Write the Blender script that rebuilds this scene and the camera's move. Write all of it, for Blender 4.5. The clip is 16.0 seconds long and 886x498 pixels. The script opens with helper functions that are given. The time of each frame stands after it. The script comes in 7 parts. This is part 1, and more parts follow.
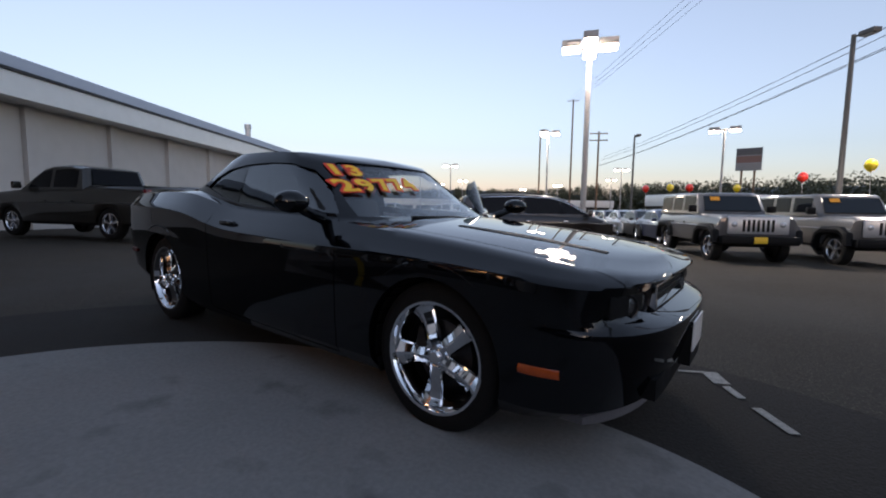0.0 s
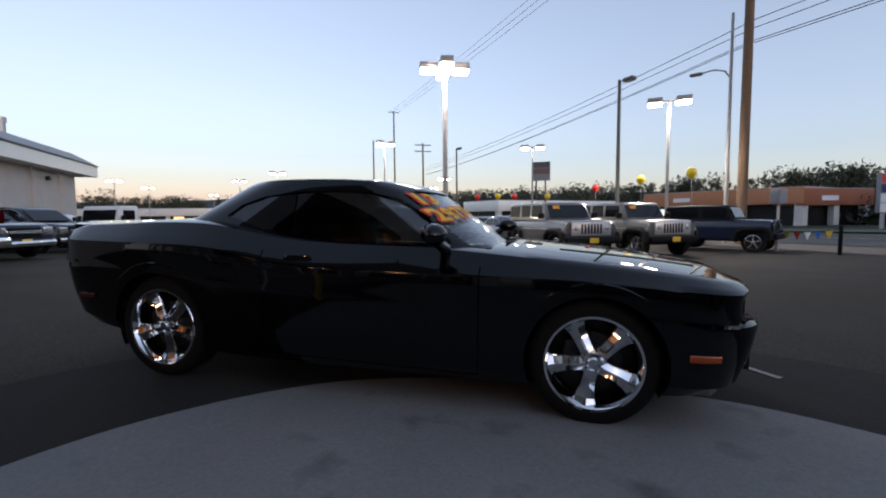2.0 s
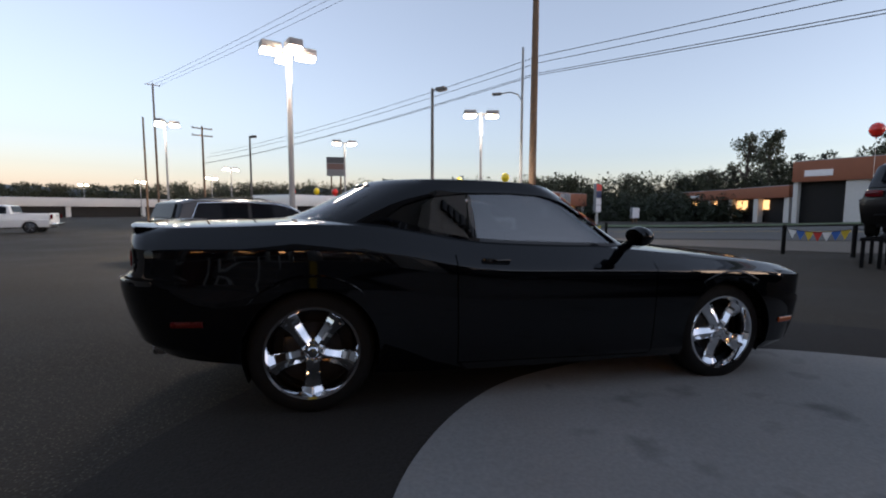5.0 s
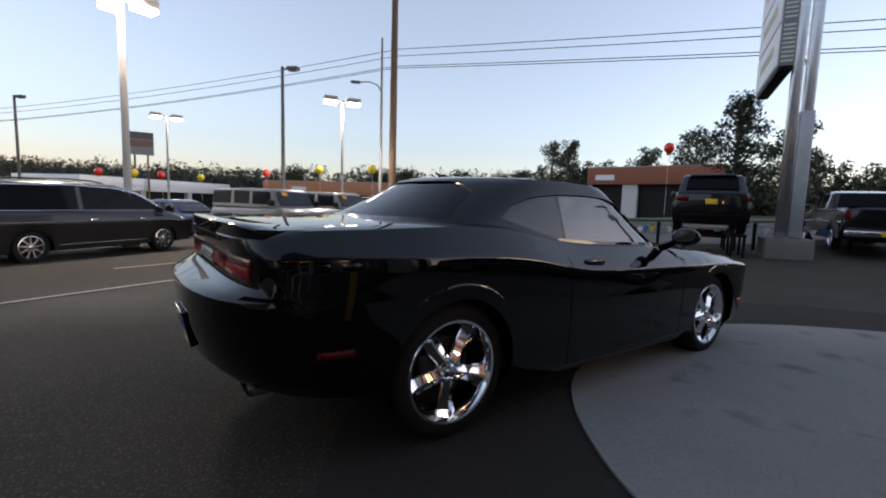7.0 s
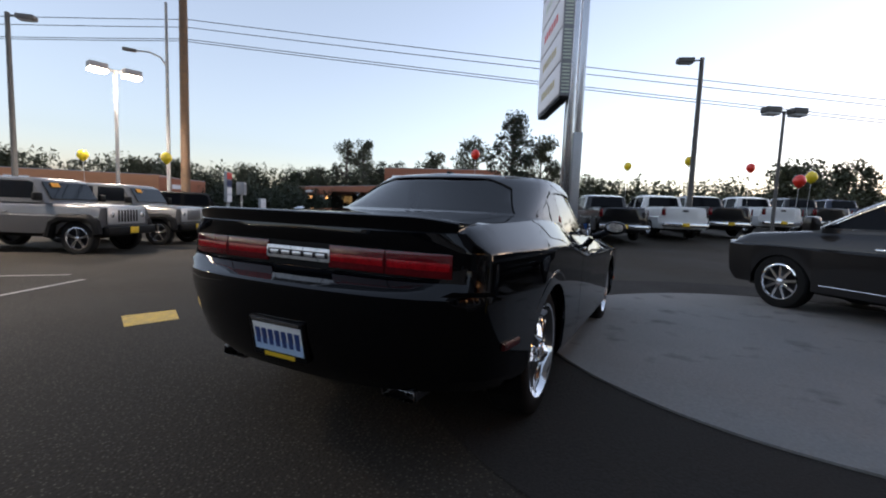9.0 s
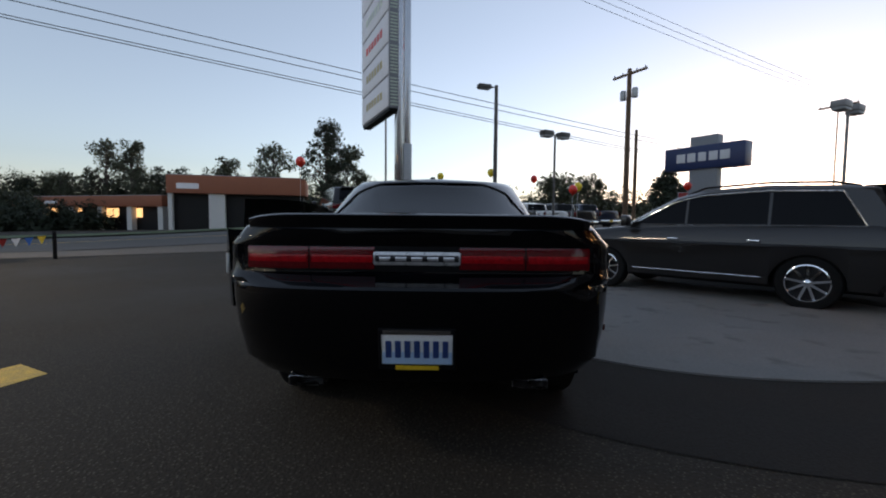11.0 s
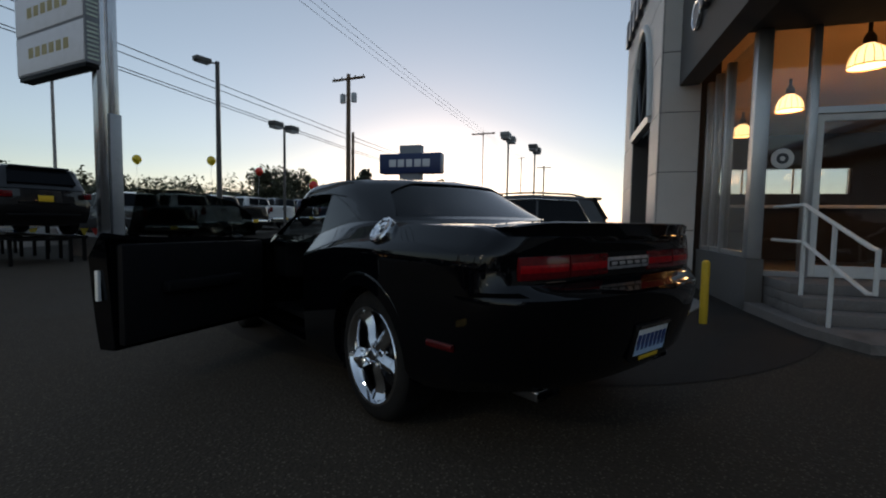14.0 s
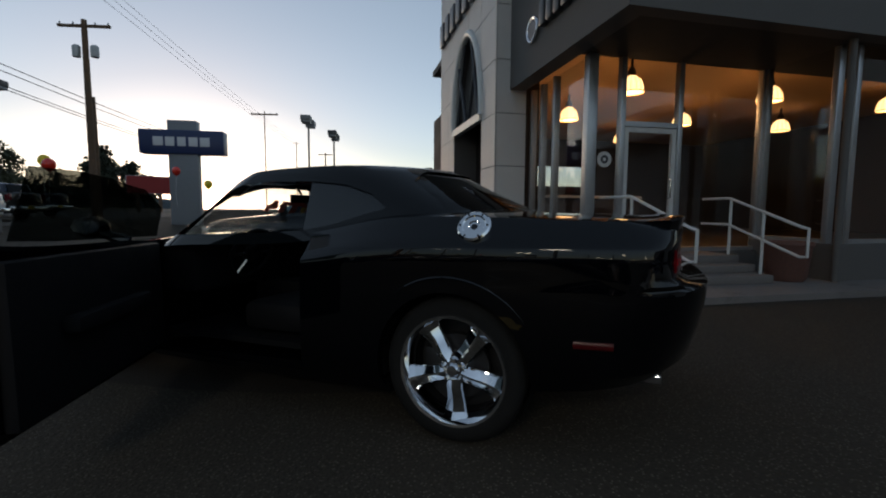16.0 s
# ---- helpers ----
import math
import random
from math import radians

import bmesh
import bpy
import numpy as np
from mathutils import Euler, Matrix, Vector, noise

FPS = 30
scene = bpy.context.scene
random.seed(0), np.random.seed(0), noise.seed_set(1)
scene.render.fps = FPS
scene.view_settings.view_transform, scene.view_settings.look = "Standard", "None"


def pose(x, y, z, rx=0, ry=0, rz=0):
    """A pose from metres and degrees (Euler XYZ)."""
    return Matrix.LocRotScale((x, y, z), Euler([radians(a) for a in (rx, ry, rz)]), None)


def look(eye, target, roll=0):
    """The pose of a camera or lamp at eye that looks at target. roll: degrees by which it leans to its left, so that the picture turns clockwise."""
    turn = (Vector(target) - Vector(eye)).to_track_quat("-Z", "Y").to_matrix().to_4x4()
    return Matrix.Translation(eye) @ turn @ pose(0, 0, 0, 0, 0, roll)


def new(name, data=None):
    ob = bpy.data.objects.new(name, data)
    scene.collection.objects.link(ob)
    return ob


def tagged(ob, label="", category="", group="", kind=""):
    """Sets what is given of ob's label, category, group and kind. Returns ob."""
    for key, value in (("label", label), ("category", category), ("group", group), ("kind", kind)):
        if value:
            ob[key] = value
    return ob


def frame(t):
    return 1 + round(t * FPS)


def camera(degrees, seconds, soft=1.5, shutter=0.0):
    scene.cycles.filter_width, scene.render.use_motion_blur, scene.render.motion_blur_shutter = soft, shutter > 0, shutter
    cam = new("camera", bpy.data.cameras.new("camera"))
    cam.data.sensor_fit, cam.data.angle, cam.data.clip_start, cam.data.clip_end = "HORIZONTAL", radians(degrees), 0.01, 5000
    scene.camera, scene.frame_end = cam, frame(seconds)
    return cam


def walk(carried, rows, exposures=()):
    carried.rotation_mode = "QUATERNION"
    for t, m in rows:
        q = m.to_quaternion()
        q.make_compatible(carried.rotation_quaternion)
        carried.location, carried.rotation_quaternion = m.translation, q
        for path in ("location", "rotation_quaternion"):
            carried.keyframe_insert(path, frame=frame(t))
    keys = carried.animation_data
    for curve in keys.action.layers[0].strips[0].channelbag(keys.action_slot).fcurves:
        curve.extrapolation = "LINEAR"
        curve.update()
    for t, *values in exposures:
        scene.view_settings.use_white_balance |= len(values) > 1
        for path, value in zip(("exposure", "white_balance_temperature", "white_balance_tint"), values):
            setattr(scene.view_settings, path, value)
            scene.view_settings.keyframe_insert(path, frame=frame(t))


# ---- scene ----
cam = camera(90.5, 16.0, 2.0)
PATH = [
    (0, (2.703, -2.541, 1.045), (1.532, -0.931, 0.857), 0.8),
    (0.5, (2.372, -2.838, 1.088), (1.438, -1.078, 0.909), 1.6),
    (1, (2.001, -3.094, 1.104), (1.219, -1.262, 0.922), 0.5),
    (1.5, (1.577, -3.201, 1.132), (0.964, -1.307, 0.949), 0.7),
    (2, (1.200, -3.458, 1.177), (0.749, -1.516, 1.023), -0.6),
    (2.5, (0.775, -3.556, 1.177), (0.503, -1.579, 1.037), -1.3),
    (3, (0.352, -3.627, 1.200), (0.198, -1.637, 1.062), 0.4),
    (3.5, (-0.098, -3.721, 1.228), (-0.048, -1.727, 1.077), 0.2),
    (3.7, (-0.278, -3.719, 1.219), (-0.156, -1.728, 1.067), 0.2),
    (5.8, (-2.043, -3.226, 1.264), (-1.205, -1.418, 1.093), 1.0),
    (6, (-2.203, -3.149, 1.270), (-1.268, -1.388, 1.114), 1.3),
    (6.5, (-2.546, -2.926, 1.271), (-1.464, -1.256, 1.073), 1.8),
    (7, (-2.854, -2.605, 1.266), (-1.659, -1.014, 1.059), 1.7),
    (7.5, (-3.175, -2.355, 1.239), (-1.800, -0.914, 1.062), 2.3),
    (8, (-3.473, -2.095, 1.226), (-1.950, -0.812, 1.037), 2.4),
    (8.5, (-3.721, -1.763, 1.216), (-2.064, -0.659, 1.024), 2.5),
    (9, (-3.956, -1.442, 1.192), (-2.167, -0.568, 1.009), 2.2),
    (9.2, (-4.005, -1.300, 1.164), (-2.174, -0.514, 0.990), 2.8),
    (11.3, (-4.383, 0.118, 1.119), (-2.389, 0.016, 1.006), 0.5),
    (11.5, (-4.374, 0.276, 1.114), (-2.385, 0.092, 1.008), 0.8),
    (12, (-4.373, 0.672, 1.123), (-2.422, 0.250, 1.002), 1.5),
    (12.5, (-4.226, 1.069, 1.113), (-2.323, 0.461, 1.001), 1.6),
    (13, (-4.071, 1.455, 1.131), (-2.273, 0.585, 1.035), 2.1),
    (13.5, (-3.876, 1.794, 1.145), (-2.203, 0.703, 1.026), 1.6),
    (14, (-3.585, 2.120, 1.156), (-2.028, 0.871, 1.028), 0.9),
    (14.5, (-3.266, 2.409, 1.156), (-1.895, 0.960, 1.010), 1.0),
    (15, (-2.936, 2.604, 1.154), (-1.761, 0.994, 0.991), 0.5),
    (15.5, (-2.563, 2.730, 1.161), (-1.576, 1.000, 0.989), 0.7),
    (16, (-2.212, 2.841, 1.172), (-1.445, 1.003, 1.000), 0.3),
]
EXPOSE = [(0, 2.58, 6400, 18), (6, 2.72, 6680, 17), (9.2, 2.88, 6700, 16), (11.5, 2.18, 6600, 12), (13, 1.80, 6550, 9), (16, 1.70, 6480, 6)]
walk(cam, [(t, look(eye, target, roll)) for t, eye, target, roll in PATH], EXPOSE)

# ---- world and light ----
def ground_z(x, y):
    """Height of the lot: it leans under the black coupe and falls gently away to the street side."""
    near = -0.023 * x * math.exp(-(x * x + y * y) / 60)
    rise = 1.4 * (1 - math.exp(-max(0.0, x - 15) / 22)) * math.exp(-max(0.0, y - 16) / 16)
    return near + rise - 0.6 * (1 - math.exp(-max(0.0, y - 1) / 22))


SUN_TURN = -38.0
world = bpy.data.worlds.new("dusk")
scene.world = world
world.use_nodes = True
wn = world.node_tree
sky = wn.nodes.new("ShaderNodeTexSky")
sky.sky_type, sky.sun_disc = "NISHITA", False
sky.sun_elevation, sky.sun_rotation = radians(0.4), radians(90 - SUN_TURN)
sky.altitude, sky.air_density, sky.dust_density, sky.ozone_density = 0, 0.78, 0.5, 2.0
hue = wn.nodes.new("ShaderNodeHueSaturation")
hue.inputs["Saturation"].default_value = 0.60
wn.links.new(sky.outputs[0], hue.inputs["Color"])
# thin high haze, the same everywhere, over the clear dusk sky
haze = wn.nodes.new("ShaderNodeVectorMath")
haze.operation, haze.inputs[1].default_value = "ADD", (0.118, 0.168, 0.232)
wn.links.new(hue.outputs[0], haze.inputs[0])
wn.links.new(haze.outputs[0], wn.nodes["Background"].inputs[0])
wn.nodes["Background"].inputs[1].default_value = 0.148
sun = new("sun", bpy.data.lights.new("sun", "SUN"))
sun.data.energy, sun.data.angle, sun.data.color = 0.05, radians(15), (1, 0.75, 0.5)
sun.matrix_world = look((40 * math.cos(radians(SUN_TURN)), 40 * math.sin(radians(SUN_TURN)), 6), (0, 0, 0))

# ---- materials ----
def mat(name, color, rough=0.5, metal=0.0, vary=0.15, scale=6.0, bump=0.0, fine=80.0, coat=0.0, emit=None, power=0.0, per=0.0, spec=0.5):
    """A principled surface with variation at two scales, in the object's own metres."""
    m = bpy.data.materials.new(name)
    m.use_nodes = True
    t, n = m.node_tree, m.node_tree.nodes
    b = n["Principled BSDF"]
    b.inputs["Roughness"].default_value, b.inputs["Metallic"].default_value = rough, metal
    b.inputs["Coat Weight"].default_value, b.inputs["Coat Roughness"].default_value = coat, 0.03
    b.inputs["Specular IOR Level"].default_value = spec
    b.inputs["Base Color"].default_value = (*color, 1)
    if vary:
        co = n.new("ShaderNodeTexCoord")
        big, small = n.new("ShaderNodeTexNoise"), n.new("ShaderNodeTexNoise")
        big.inputs["Scale"].default_value, small.inputs["Scale"].default_value = scale, fine
        big.inputs["Detail"].default_value = 5
        for k in (big, small):
            t.links.new(co.outputs["Object"], k.inputs["Vector"])
        add = n.new("ShaderNodeMath")
        add.operation = "ADD"
        t.links.new(big.outputs[0], add.inputs[0]), t.links.new(small.outputs[0], add.inputs[1])
        last = add.outputs[0]
        if per:
            info, mul, plus = n.new("ShaderNodeObjectInfo"), n.new("ShaderNodeMath"), n.new("ShaderNodeMath")
            mul.operation, mul.inputs[1].default_value = "MULTIPLY", per
            plus.operation = "ADD"
            t.links.new(info.outputs["Random"], mul.inputs[0])
            t.links.new(mul.outputs[0], plus.inputs[0]), t.links.new(last, plus.inputs[1])
            last = plus.outputs[0]
        r = n.new("ShaderNodeMapRange")
        r.inputs[1].default_value, r.inputs[2].default_value = 0.6, 1.4 + per
        r.inputs[3].default_value, r.inputs[4].default_value = 1 - vary, 1 + vary
        t.links.new(last, r.inputs[0])
        mix = n.new("ShaderNodeVectorMath")
        mix.operation, mix.inputs[0].default_value = "SCALE", color
        t.links.new(r.outputs[0], mix.inputs["Scale"]), t.links.new(mix.outputs[0], b.inputs["Base Color"])
        rr = n.new("ShaderNodeMapRange")
        rr.inputs[1].default_value, rr.inputs[2].default_value = 0.3, 0.7
        rr.inputs[3].default_value, rr.inputs[4].default_value = max(0, rough * (1 - 0.6 * vary)), min(1, rough * (1 + 0.6 * vary))
        t.links.new(big.outputs[0], rr.inputs[0]), t.links.new(rr.outputs[0], b.inputs["Roughness"])
        if bump:
            bp = n.new("ShaderNodeBump")
            bp.inputs["Strength"].default_value, bp.inputs["Distance"].default_value = bump, 0.01
            t.links.new(last, bp.inputs["Height"]), t.links.new(bp.outputs[0], b.inputs["Normal"])
    if emit:
        b.inputs["Emission Color"].default_value, b.inputs["Emission Strength"].default_value = (*emit, 1), power
    return m


def glass(name, tint, gloss=0.05, rough=0.0):
    """Thin pane: tinted see-through with real Fresnel gloss."""
    m = bpy.data.materials.new(name)
    m.use_nodes = True
    t, n = m.node_tree, m.node_tree.nodes
    n.remove(n["Principled BSDF"])
    tr, gl, mx, lw = n.new("ShaderNodeBsdfTransparent"), n.new("ShaderNodeBsdfGlossy"), n.new("ShaderNodeMixShader"), n.new("ShaderNodeLayerWeight")
    pw, ma = n.new("ShaderNodeMath"), n.new("ShaderNodeMath")
    tr.inputs[0].default_value = (*tint, 1)
    gl.inputs["Roughness"].default_value = rough
    lw.inputs[0].default_value = 0.5
    pw.operation, pw.inputs[1].default_value = "POWER", 5
    ma.operation, ma.inputs[1].default_value, ma.inputs[2].default_value = "MULTIPLY_ADD", 1 - gloss, gloss
    t.links.new(lw.outputs["Facing"], pw.inputs[0]), t.links.new(pw.outputs[0], ma.inputs[0]), t.links.new(ma.outputs[0], mx.inputs[0])
    t.links.new(tr.outputs[0], mx.inputs[1]), t.links.new(gl.outputs[0], mx.inputs[2])
    t.links.new(mx.outputs[0], n["Material Output"].inputs[0])
    return m


def asphalt_mat():
    m = mat("asphalt", (0.049, 0.042, 0.033), 0.92, vary=0.35, scale=0.35, bump=0.7, fine=55, spec=0.15)
    t, n = m.node_tree, m.node_tree.nodes
    co = n.new("ShaderNodeTexCoord")
    v = n.new("ShaderNodeTexVoronoi")
    v.inputs["Scale"].default_value = 48
    t.links.new(co.outputs["Object"], v.inputs["Vector"])
    speck = n.new("ShaderNodeMapRange")
    speck.inputs[1].default_value, speck.inputs[2].default_value, speck.inputs[3].default_value, speck.inputs[4].default_value = 0.03, 0.34, 2.6, 0.78
    t.links.new(v.outputs["Distance"], speck.inputs[0])
    old = n["Principled BSDF"].inputs["Base Color"].links[0].from_socket
    mul = n.new("ShaderNodeVectorMath")
    mul.operation = "SCALE"
    t.links.new(old, mul.inputs[0]), t.links.new(speck.outputs[0], mul.inputs["Scale"])
    t.links.new(mul.outputs[0], n["Principled BSDF"].inputs["Base Color"])
    return m


def concrete_mat(name, color, stains=0.5):
    m = mat(name, color, 0.9, vary=0.16, scale=1.2, bump=0.25, fine=45, spec=0.15)
    t, n = m.node_tree, m.node_tree.nodes
    co, no = n.new("ShaderNodeTexCoord"), n.new("ShaderNodeTexNoise")
    no.inputs["Scale"].default_value, no.inputs["Detail"].default_value = 2.3, 8
    t.links.new(co.outputs["Object"], no.inputs["Vector"])
    r = n.new("ShaderNodeMapRange")
    r.inputs[1].default_value, r.inputs[2].default_value, r.inputs[3].default_value, r.inputs[4].default_value = 0.58, 0.75, 1, 1 - stains
    t.links.new(no.outputs[0], r.inputs[0])
    old = n["Principled BSDF"].inputs["Base Color"].links[0].from_socket
    mul = n.new("ShaderNodeVectorMath")
    mul.operation = "SCALE"
    t.links.new(old, mul.inputs[0]), t.links.new(r.outputs[0], mul.inputs["Scale"])
    t.links.new(mul.outputs[0], n["Principled BSDF"].inputs["Base Color"])
    return m


ASPHALT = asphalt_mat()
# Smoother asphalt, darkened further to carry shade on the ground near the car.
PATCH_SHADE = mat("patch_and_shade", (0.031, 0.028, 0.025), 0.92, vary=0.3, scale=0.8, bump=0.6, fine=60, spec=0.12)
ROAD = mat("road_asphalt", (0.055, 0.053, 0.05), 0.85, vary=0.2, scale=0.3, bump=0.3, fine=40)
CONCRETE = concrete_mat("slab_concrete", (0.218, 0.214, 0.206))
WALK = concrete_mat("walk_concrete", (0.18, 0.165, 0.155), 0.4)
PAINT_BLACK = mat("black_blue_paint", (0.0010, 0.0012, 0.0020), 0.4, 0.0, vary=0.1, scale=3, fine=300, coat=1.0, spec=0.0)
PAINT_BLACK.node_tree.nodes["Principled BSDF"].inputs["Coat IOR"].default_value = 1.44
TRIM_BLACK = mat("black_plastic", (0.006, 0.006, 0.0065), 0.55, vary=0.15, scale=10, spec=0.12)
RUBBER = mat("tyre_rubber", (0.010, 0.010, 0.010), 0.8, vary=0.2, scale=12, bump=0.2, spec=0.15)
CHROME = mat("chrome", (0.82, 0.83, 0.85), 0.06, 1.0, vary=0.04, scale=9)
ALLOY = mat("alloy", (0.55, 0.55, 0.57), 0.25, 1.0, vary=0.08, scale=9)
DARKMETAL = mat("dark_metal", (0.035, 0.035, 0.038), 0.45, 0.8, vary=0.2, scale=9)
CABIN = mat("black_cabin_trim", (0.007, 0.007, 0.008), 0.7, vary=0.2, scale=14, bump=0.2, spec=0.12)
LEATHER = mat("dark_leather", (0.008, 0.008, 0.009), 0.6, vary=0.2, scale=18, bump=0.3, spec=0.15)
TAIL_RED = mat("red_lens", (0.11, 0.002, 0.005), 0.14, vary=0.25, scale=22, coat=0.6, spec=0.3)
TAIL_GLOW = mat("bright_red_reflector", (0.33, 0.004, 0.008), 0.22, vary=0.4, scale=30, coat=0.15, spec=0.2)
DIM_RED = mat("dim_red_lens", (0.06, 0.004, 0.005), 0.3, vary=0.2, scale=30, spec=0.25)
BADGE = mat("brushed_badge", (0.58, 0.58, 0.59), 0.30, 0.7, vary=0.2, scale=40)
EXHAUST = mat("sooty_exhaust_steel", (0.28, 0.28, 0.29), 0.28, 1.0, vary=0.3, scale=12)
AMBER = mat("amber_lens", (0.36, 0.06, 0.006), 0.2, vary=0.15, scale=20, coat=0.5)
LENS = mat("clear_lamp_lens", (0.08, 0.085, 0.09), 0.08, 0.5, vary=0.2, scale=15, coat=1)
GLASS_TINT = glass("tinted_glass", (0.10, 0.11, 0.13), 0.04)
GLASS_QUARTER = glass("dark_quarter_glass", (0.12, 0.13, 0.14), 0.09)
GLASS_SIDE = glass("tinted_side_glass", (0.28, 0.31, 0.32), 0.15)
GLASS_DOOR = glass("door_glass", (0.30, 0.32, 0.31), 0.06)
GLASS_DARK = glass("dark_glass", (0.04, 0.045, 0.05))
GLASS_CLEAR = glass("windscreen_glass", (0.74, 0.78, 0.80), 0.10)
GLASS_SHOP = glass("shop_glass", (0.92, 0.93, 0.93))
YELLOW_PLATE = mat("yellow_dealer_card", (0.75, 0.47, 0.02), 0.5, vary=0.1)
WHITE_PAINT = mat("white_paint", (0.75, 0.75, 0.73), 0.35, vary=0.06, scale=2, coat=0.5)
LINE_PAINT = mat("worn_line_paint", (0.27, 0.26, 0.24), 0.85, vary=0.6, scale=14, bump=0.3)
YELLOW_LINE = mat("worn_yellow_paint", (0.55, 0.36, 0.08), 0.8, vary=0.5, scale=9, bump=0.3)
STEEL = mat("galvanised_steel", (0.42, 0.43, 0.44), 0.45, 0.6, vary=0.2, scale=3)
POLE_GREY = mat("painted_lamp_pole", (0.30, 0.29, 0.28), 0.55, vary=0.15, scale=2)
POLE_DARK = mat("dark_lamp_pole", (0.09, 0.085, 0.08), 0.55, vary=0.15, scale=2)
WOOD_POLE = mat("weathered_pole_wood", (0.14, 0.085, 0.05), 0.85, vary=0.45, scale=5, bump=0.6, fine=60)
LAMP_ON = mat("lit_lamp", (0.9, 0.85, 0.75), 0.4, vary=0, emit=(1.0, 0.84, 0.62), power=14)
LAMP_FAINT = mat("unlit_lamp_lens", (0.35, 0.35, 0.35), 0.4, vary=0.1, scale=8)

# ---- mesh tools ----
def finish(name, bm, material, parent=None, label="", smooth=35):
    me = bpy.data.meshes.new(name)
    bm.to_mesh(me)
    bm.free()
    me.materials.append(material)
    if smooth:
        me.polygons.foreach_set("use_smooth", [True] * len(me.polygons))
        me.set_sharp_from_angle(angle=radians(smooth))
    ob = new(name, me)
    if parent is not None:
        ob.parent = parent
    if label:
        ob["label"] = label
    return ob


def part(name, bm, material, parent, label="", smooth=35):
    return finish(name, bm, material, parent, label, smooth)


def thing(name, label, category, m=None, group="", kind=""):
    e = new(name)
    e.empty_display_size = 0.1
    if m is not None:
        e.matrix_world = m
    return tagged(e, label, category, group, kind)


def solid(name, bm, material, label="", category="", group="", kind="", smooth=35, m=None):
    ob = finish(name, bm, material, None, "", smooth)
    if m is not None:
        ob.matrix_world = m
    return tagged(ob, label, category, group, kind)


def box(x0, x1, y0, y1, z0, z1, bevel=0.0, bm=None, m=None, segs=2):
    b = bmesh.new() if bm is None else bm
    vs = [b.verts.new((x, y, z)) for x in (x0, x1) for y in (y0, y1) for z in (z0, z1)]
    fs = [b.faces.new([vs[i] for i in q]) for q in ((0, 1, 3, 2), (4, 6, 7, 5), (0, 4, 5, 1), (2, 3, 7, 6), (0, 2, 6, 4), (1, 5, 7, 3))]
    if m is not None:
        bmesh.ops.transform(b, matrix=m, verts=vs)
    if bevel:
        es = list({e for f in fs for e in f.edges})
        bmesh.ops.bevel(b, geom=es, offset=bevel, segments=segs, affect="EDGES", profile=0.5)
    return b


def tube(points, r, sides=10, bm=None, cap=True):
    """Round bar along a line of points; r is one radius or one for each point."""
    b = bmesh.new() if bm is None else bm
    pts = [Vector(p) for p in points]
    rs = r if isinstance(r, (list, tuple)) else [r] * len(pts)
    rings, last = [], None
    for i, p in enumerate(pts):
        d = ((pts[min(i + 1, len(pts) - 1)] - p).normalized() + (p - pts[max(i - 1, 0)]).normalized()).normalized()
        a = d.orthogonal().normalized() if last is None else (last - d * last.dot(d)).normalized()
        last, c = a, d.cross(a)
        rings.append([b.verts.new(p + rs[i] * (math.cos(k * math.tau / sides) * a + math.sin(k * math.tau / sides) * c)) for k in range(sides)])
    for u, v in zip(rings, rings[1:]):
        for k in range(sides):
            b.faces.new((u[k], u[(k + 1) % sides], v[(k + 1) % sides], v[k]))
    if cap:
        b.faces.new(rings[0][::-1]), b.faces.new(rings[-1])
    return b


def lathe(profile, n=32, axis="y", bm=None, centre=(0, 0, 0)):
    """Turns (radius, along) pairs round an axis."""
    b = bmesh.new() if bm is None else bm
    c = Vector(centre)
    rings = []
    for r, h in profile:
        ring = []
        for k in range(n):
            a = k * math.tau / n
            p = (r * math.cos(a), h, r * math.sin(a)) if axis == "y" else (r * math.cos(a), r * math.sin(a), h)
            ring.append(b.verts.new(c + Vector(p)))
        rings.append(ring)
    for u, v in zip(rings, rings[1:]):
        for k in range(n):
            f = (u[k], u[(k + 1) % n], v[(k + 1) % n], v[k])
            b.faces.new(f if axis != "y" else f[::-1])
    return b


def prism(poly, y0, y1, bm=None):
    """A polygon of (x, z) drawn out along y."""
    b = bmesh.new() if bm is None else bm
    lo, hi = [b.verts.new((x, y0, z)) for x, z in poly], [b.verts.new((x, y1, z)) for x, z in poly]
    k = len(poly)
    for i in range(k):
        b.faces.new((lo[i], lo[(i + 1) % k], hi[(i + 1) % k], hi[i]))
    b.faces.new(lo[::-1]), b.faces.new(hi)
    bmesh.ops.recalc_face_normals(b, faces=b.faces)
    return b


def slab(poly, z0, z1, bm=None):
    """A polygon of (x, y) drawn out along z."""
    b = bmesh.new() if bm is None else bm
    lo, hi = [b.verts.new((x, y, z0)) for x, y in poly], [b.verts.new((x, y, z1)) for x, y in poly]
    k = len(poly)
    for i in range(k):
        b.faces.new((lo[i], lo[(i + 1) % k], hi[(i + 1) % k], hi[i]))
    b.faces.new(lo[::-1]), b.faces.new(hi)
    bmesh.ops.recalc_face_normals(b, faces=b.faces)
    return b


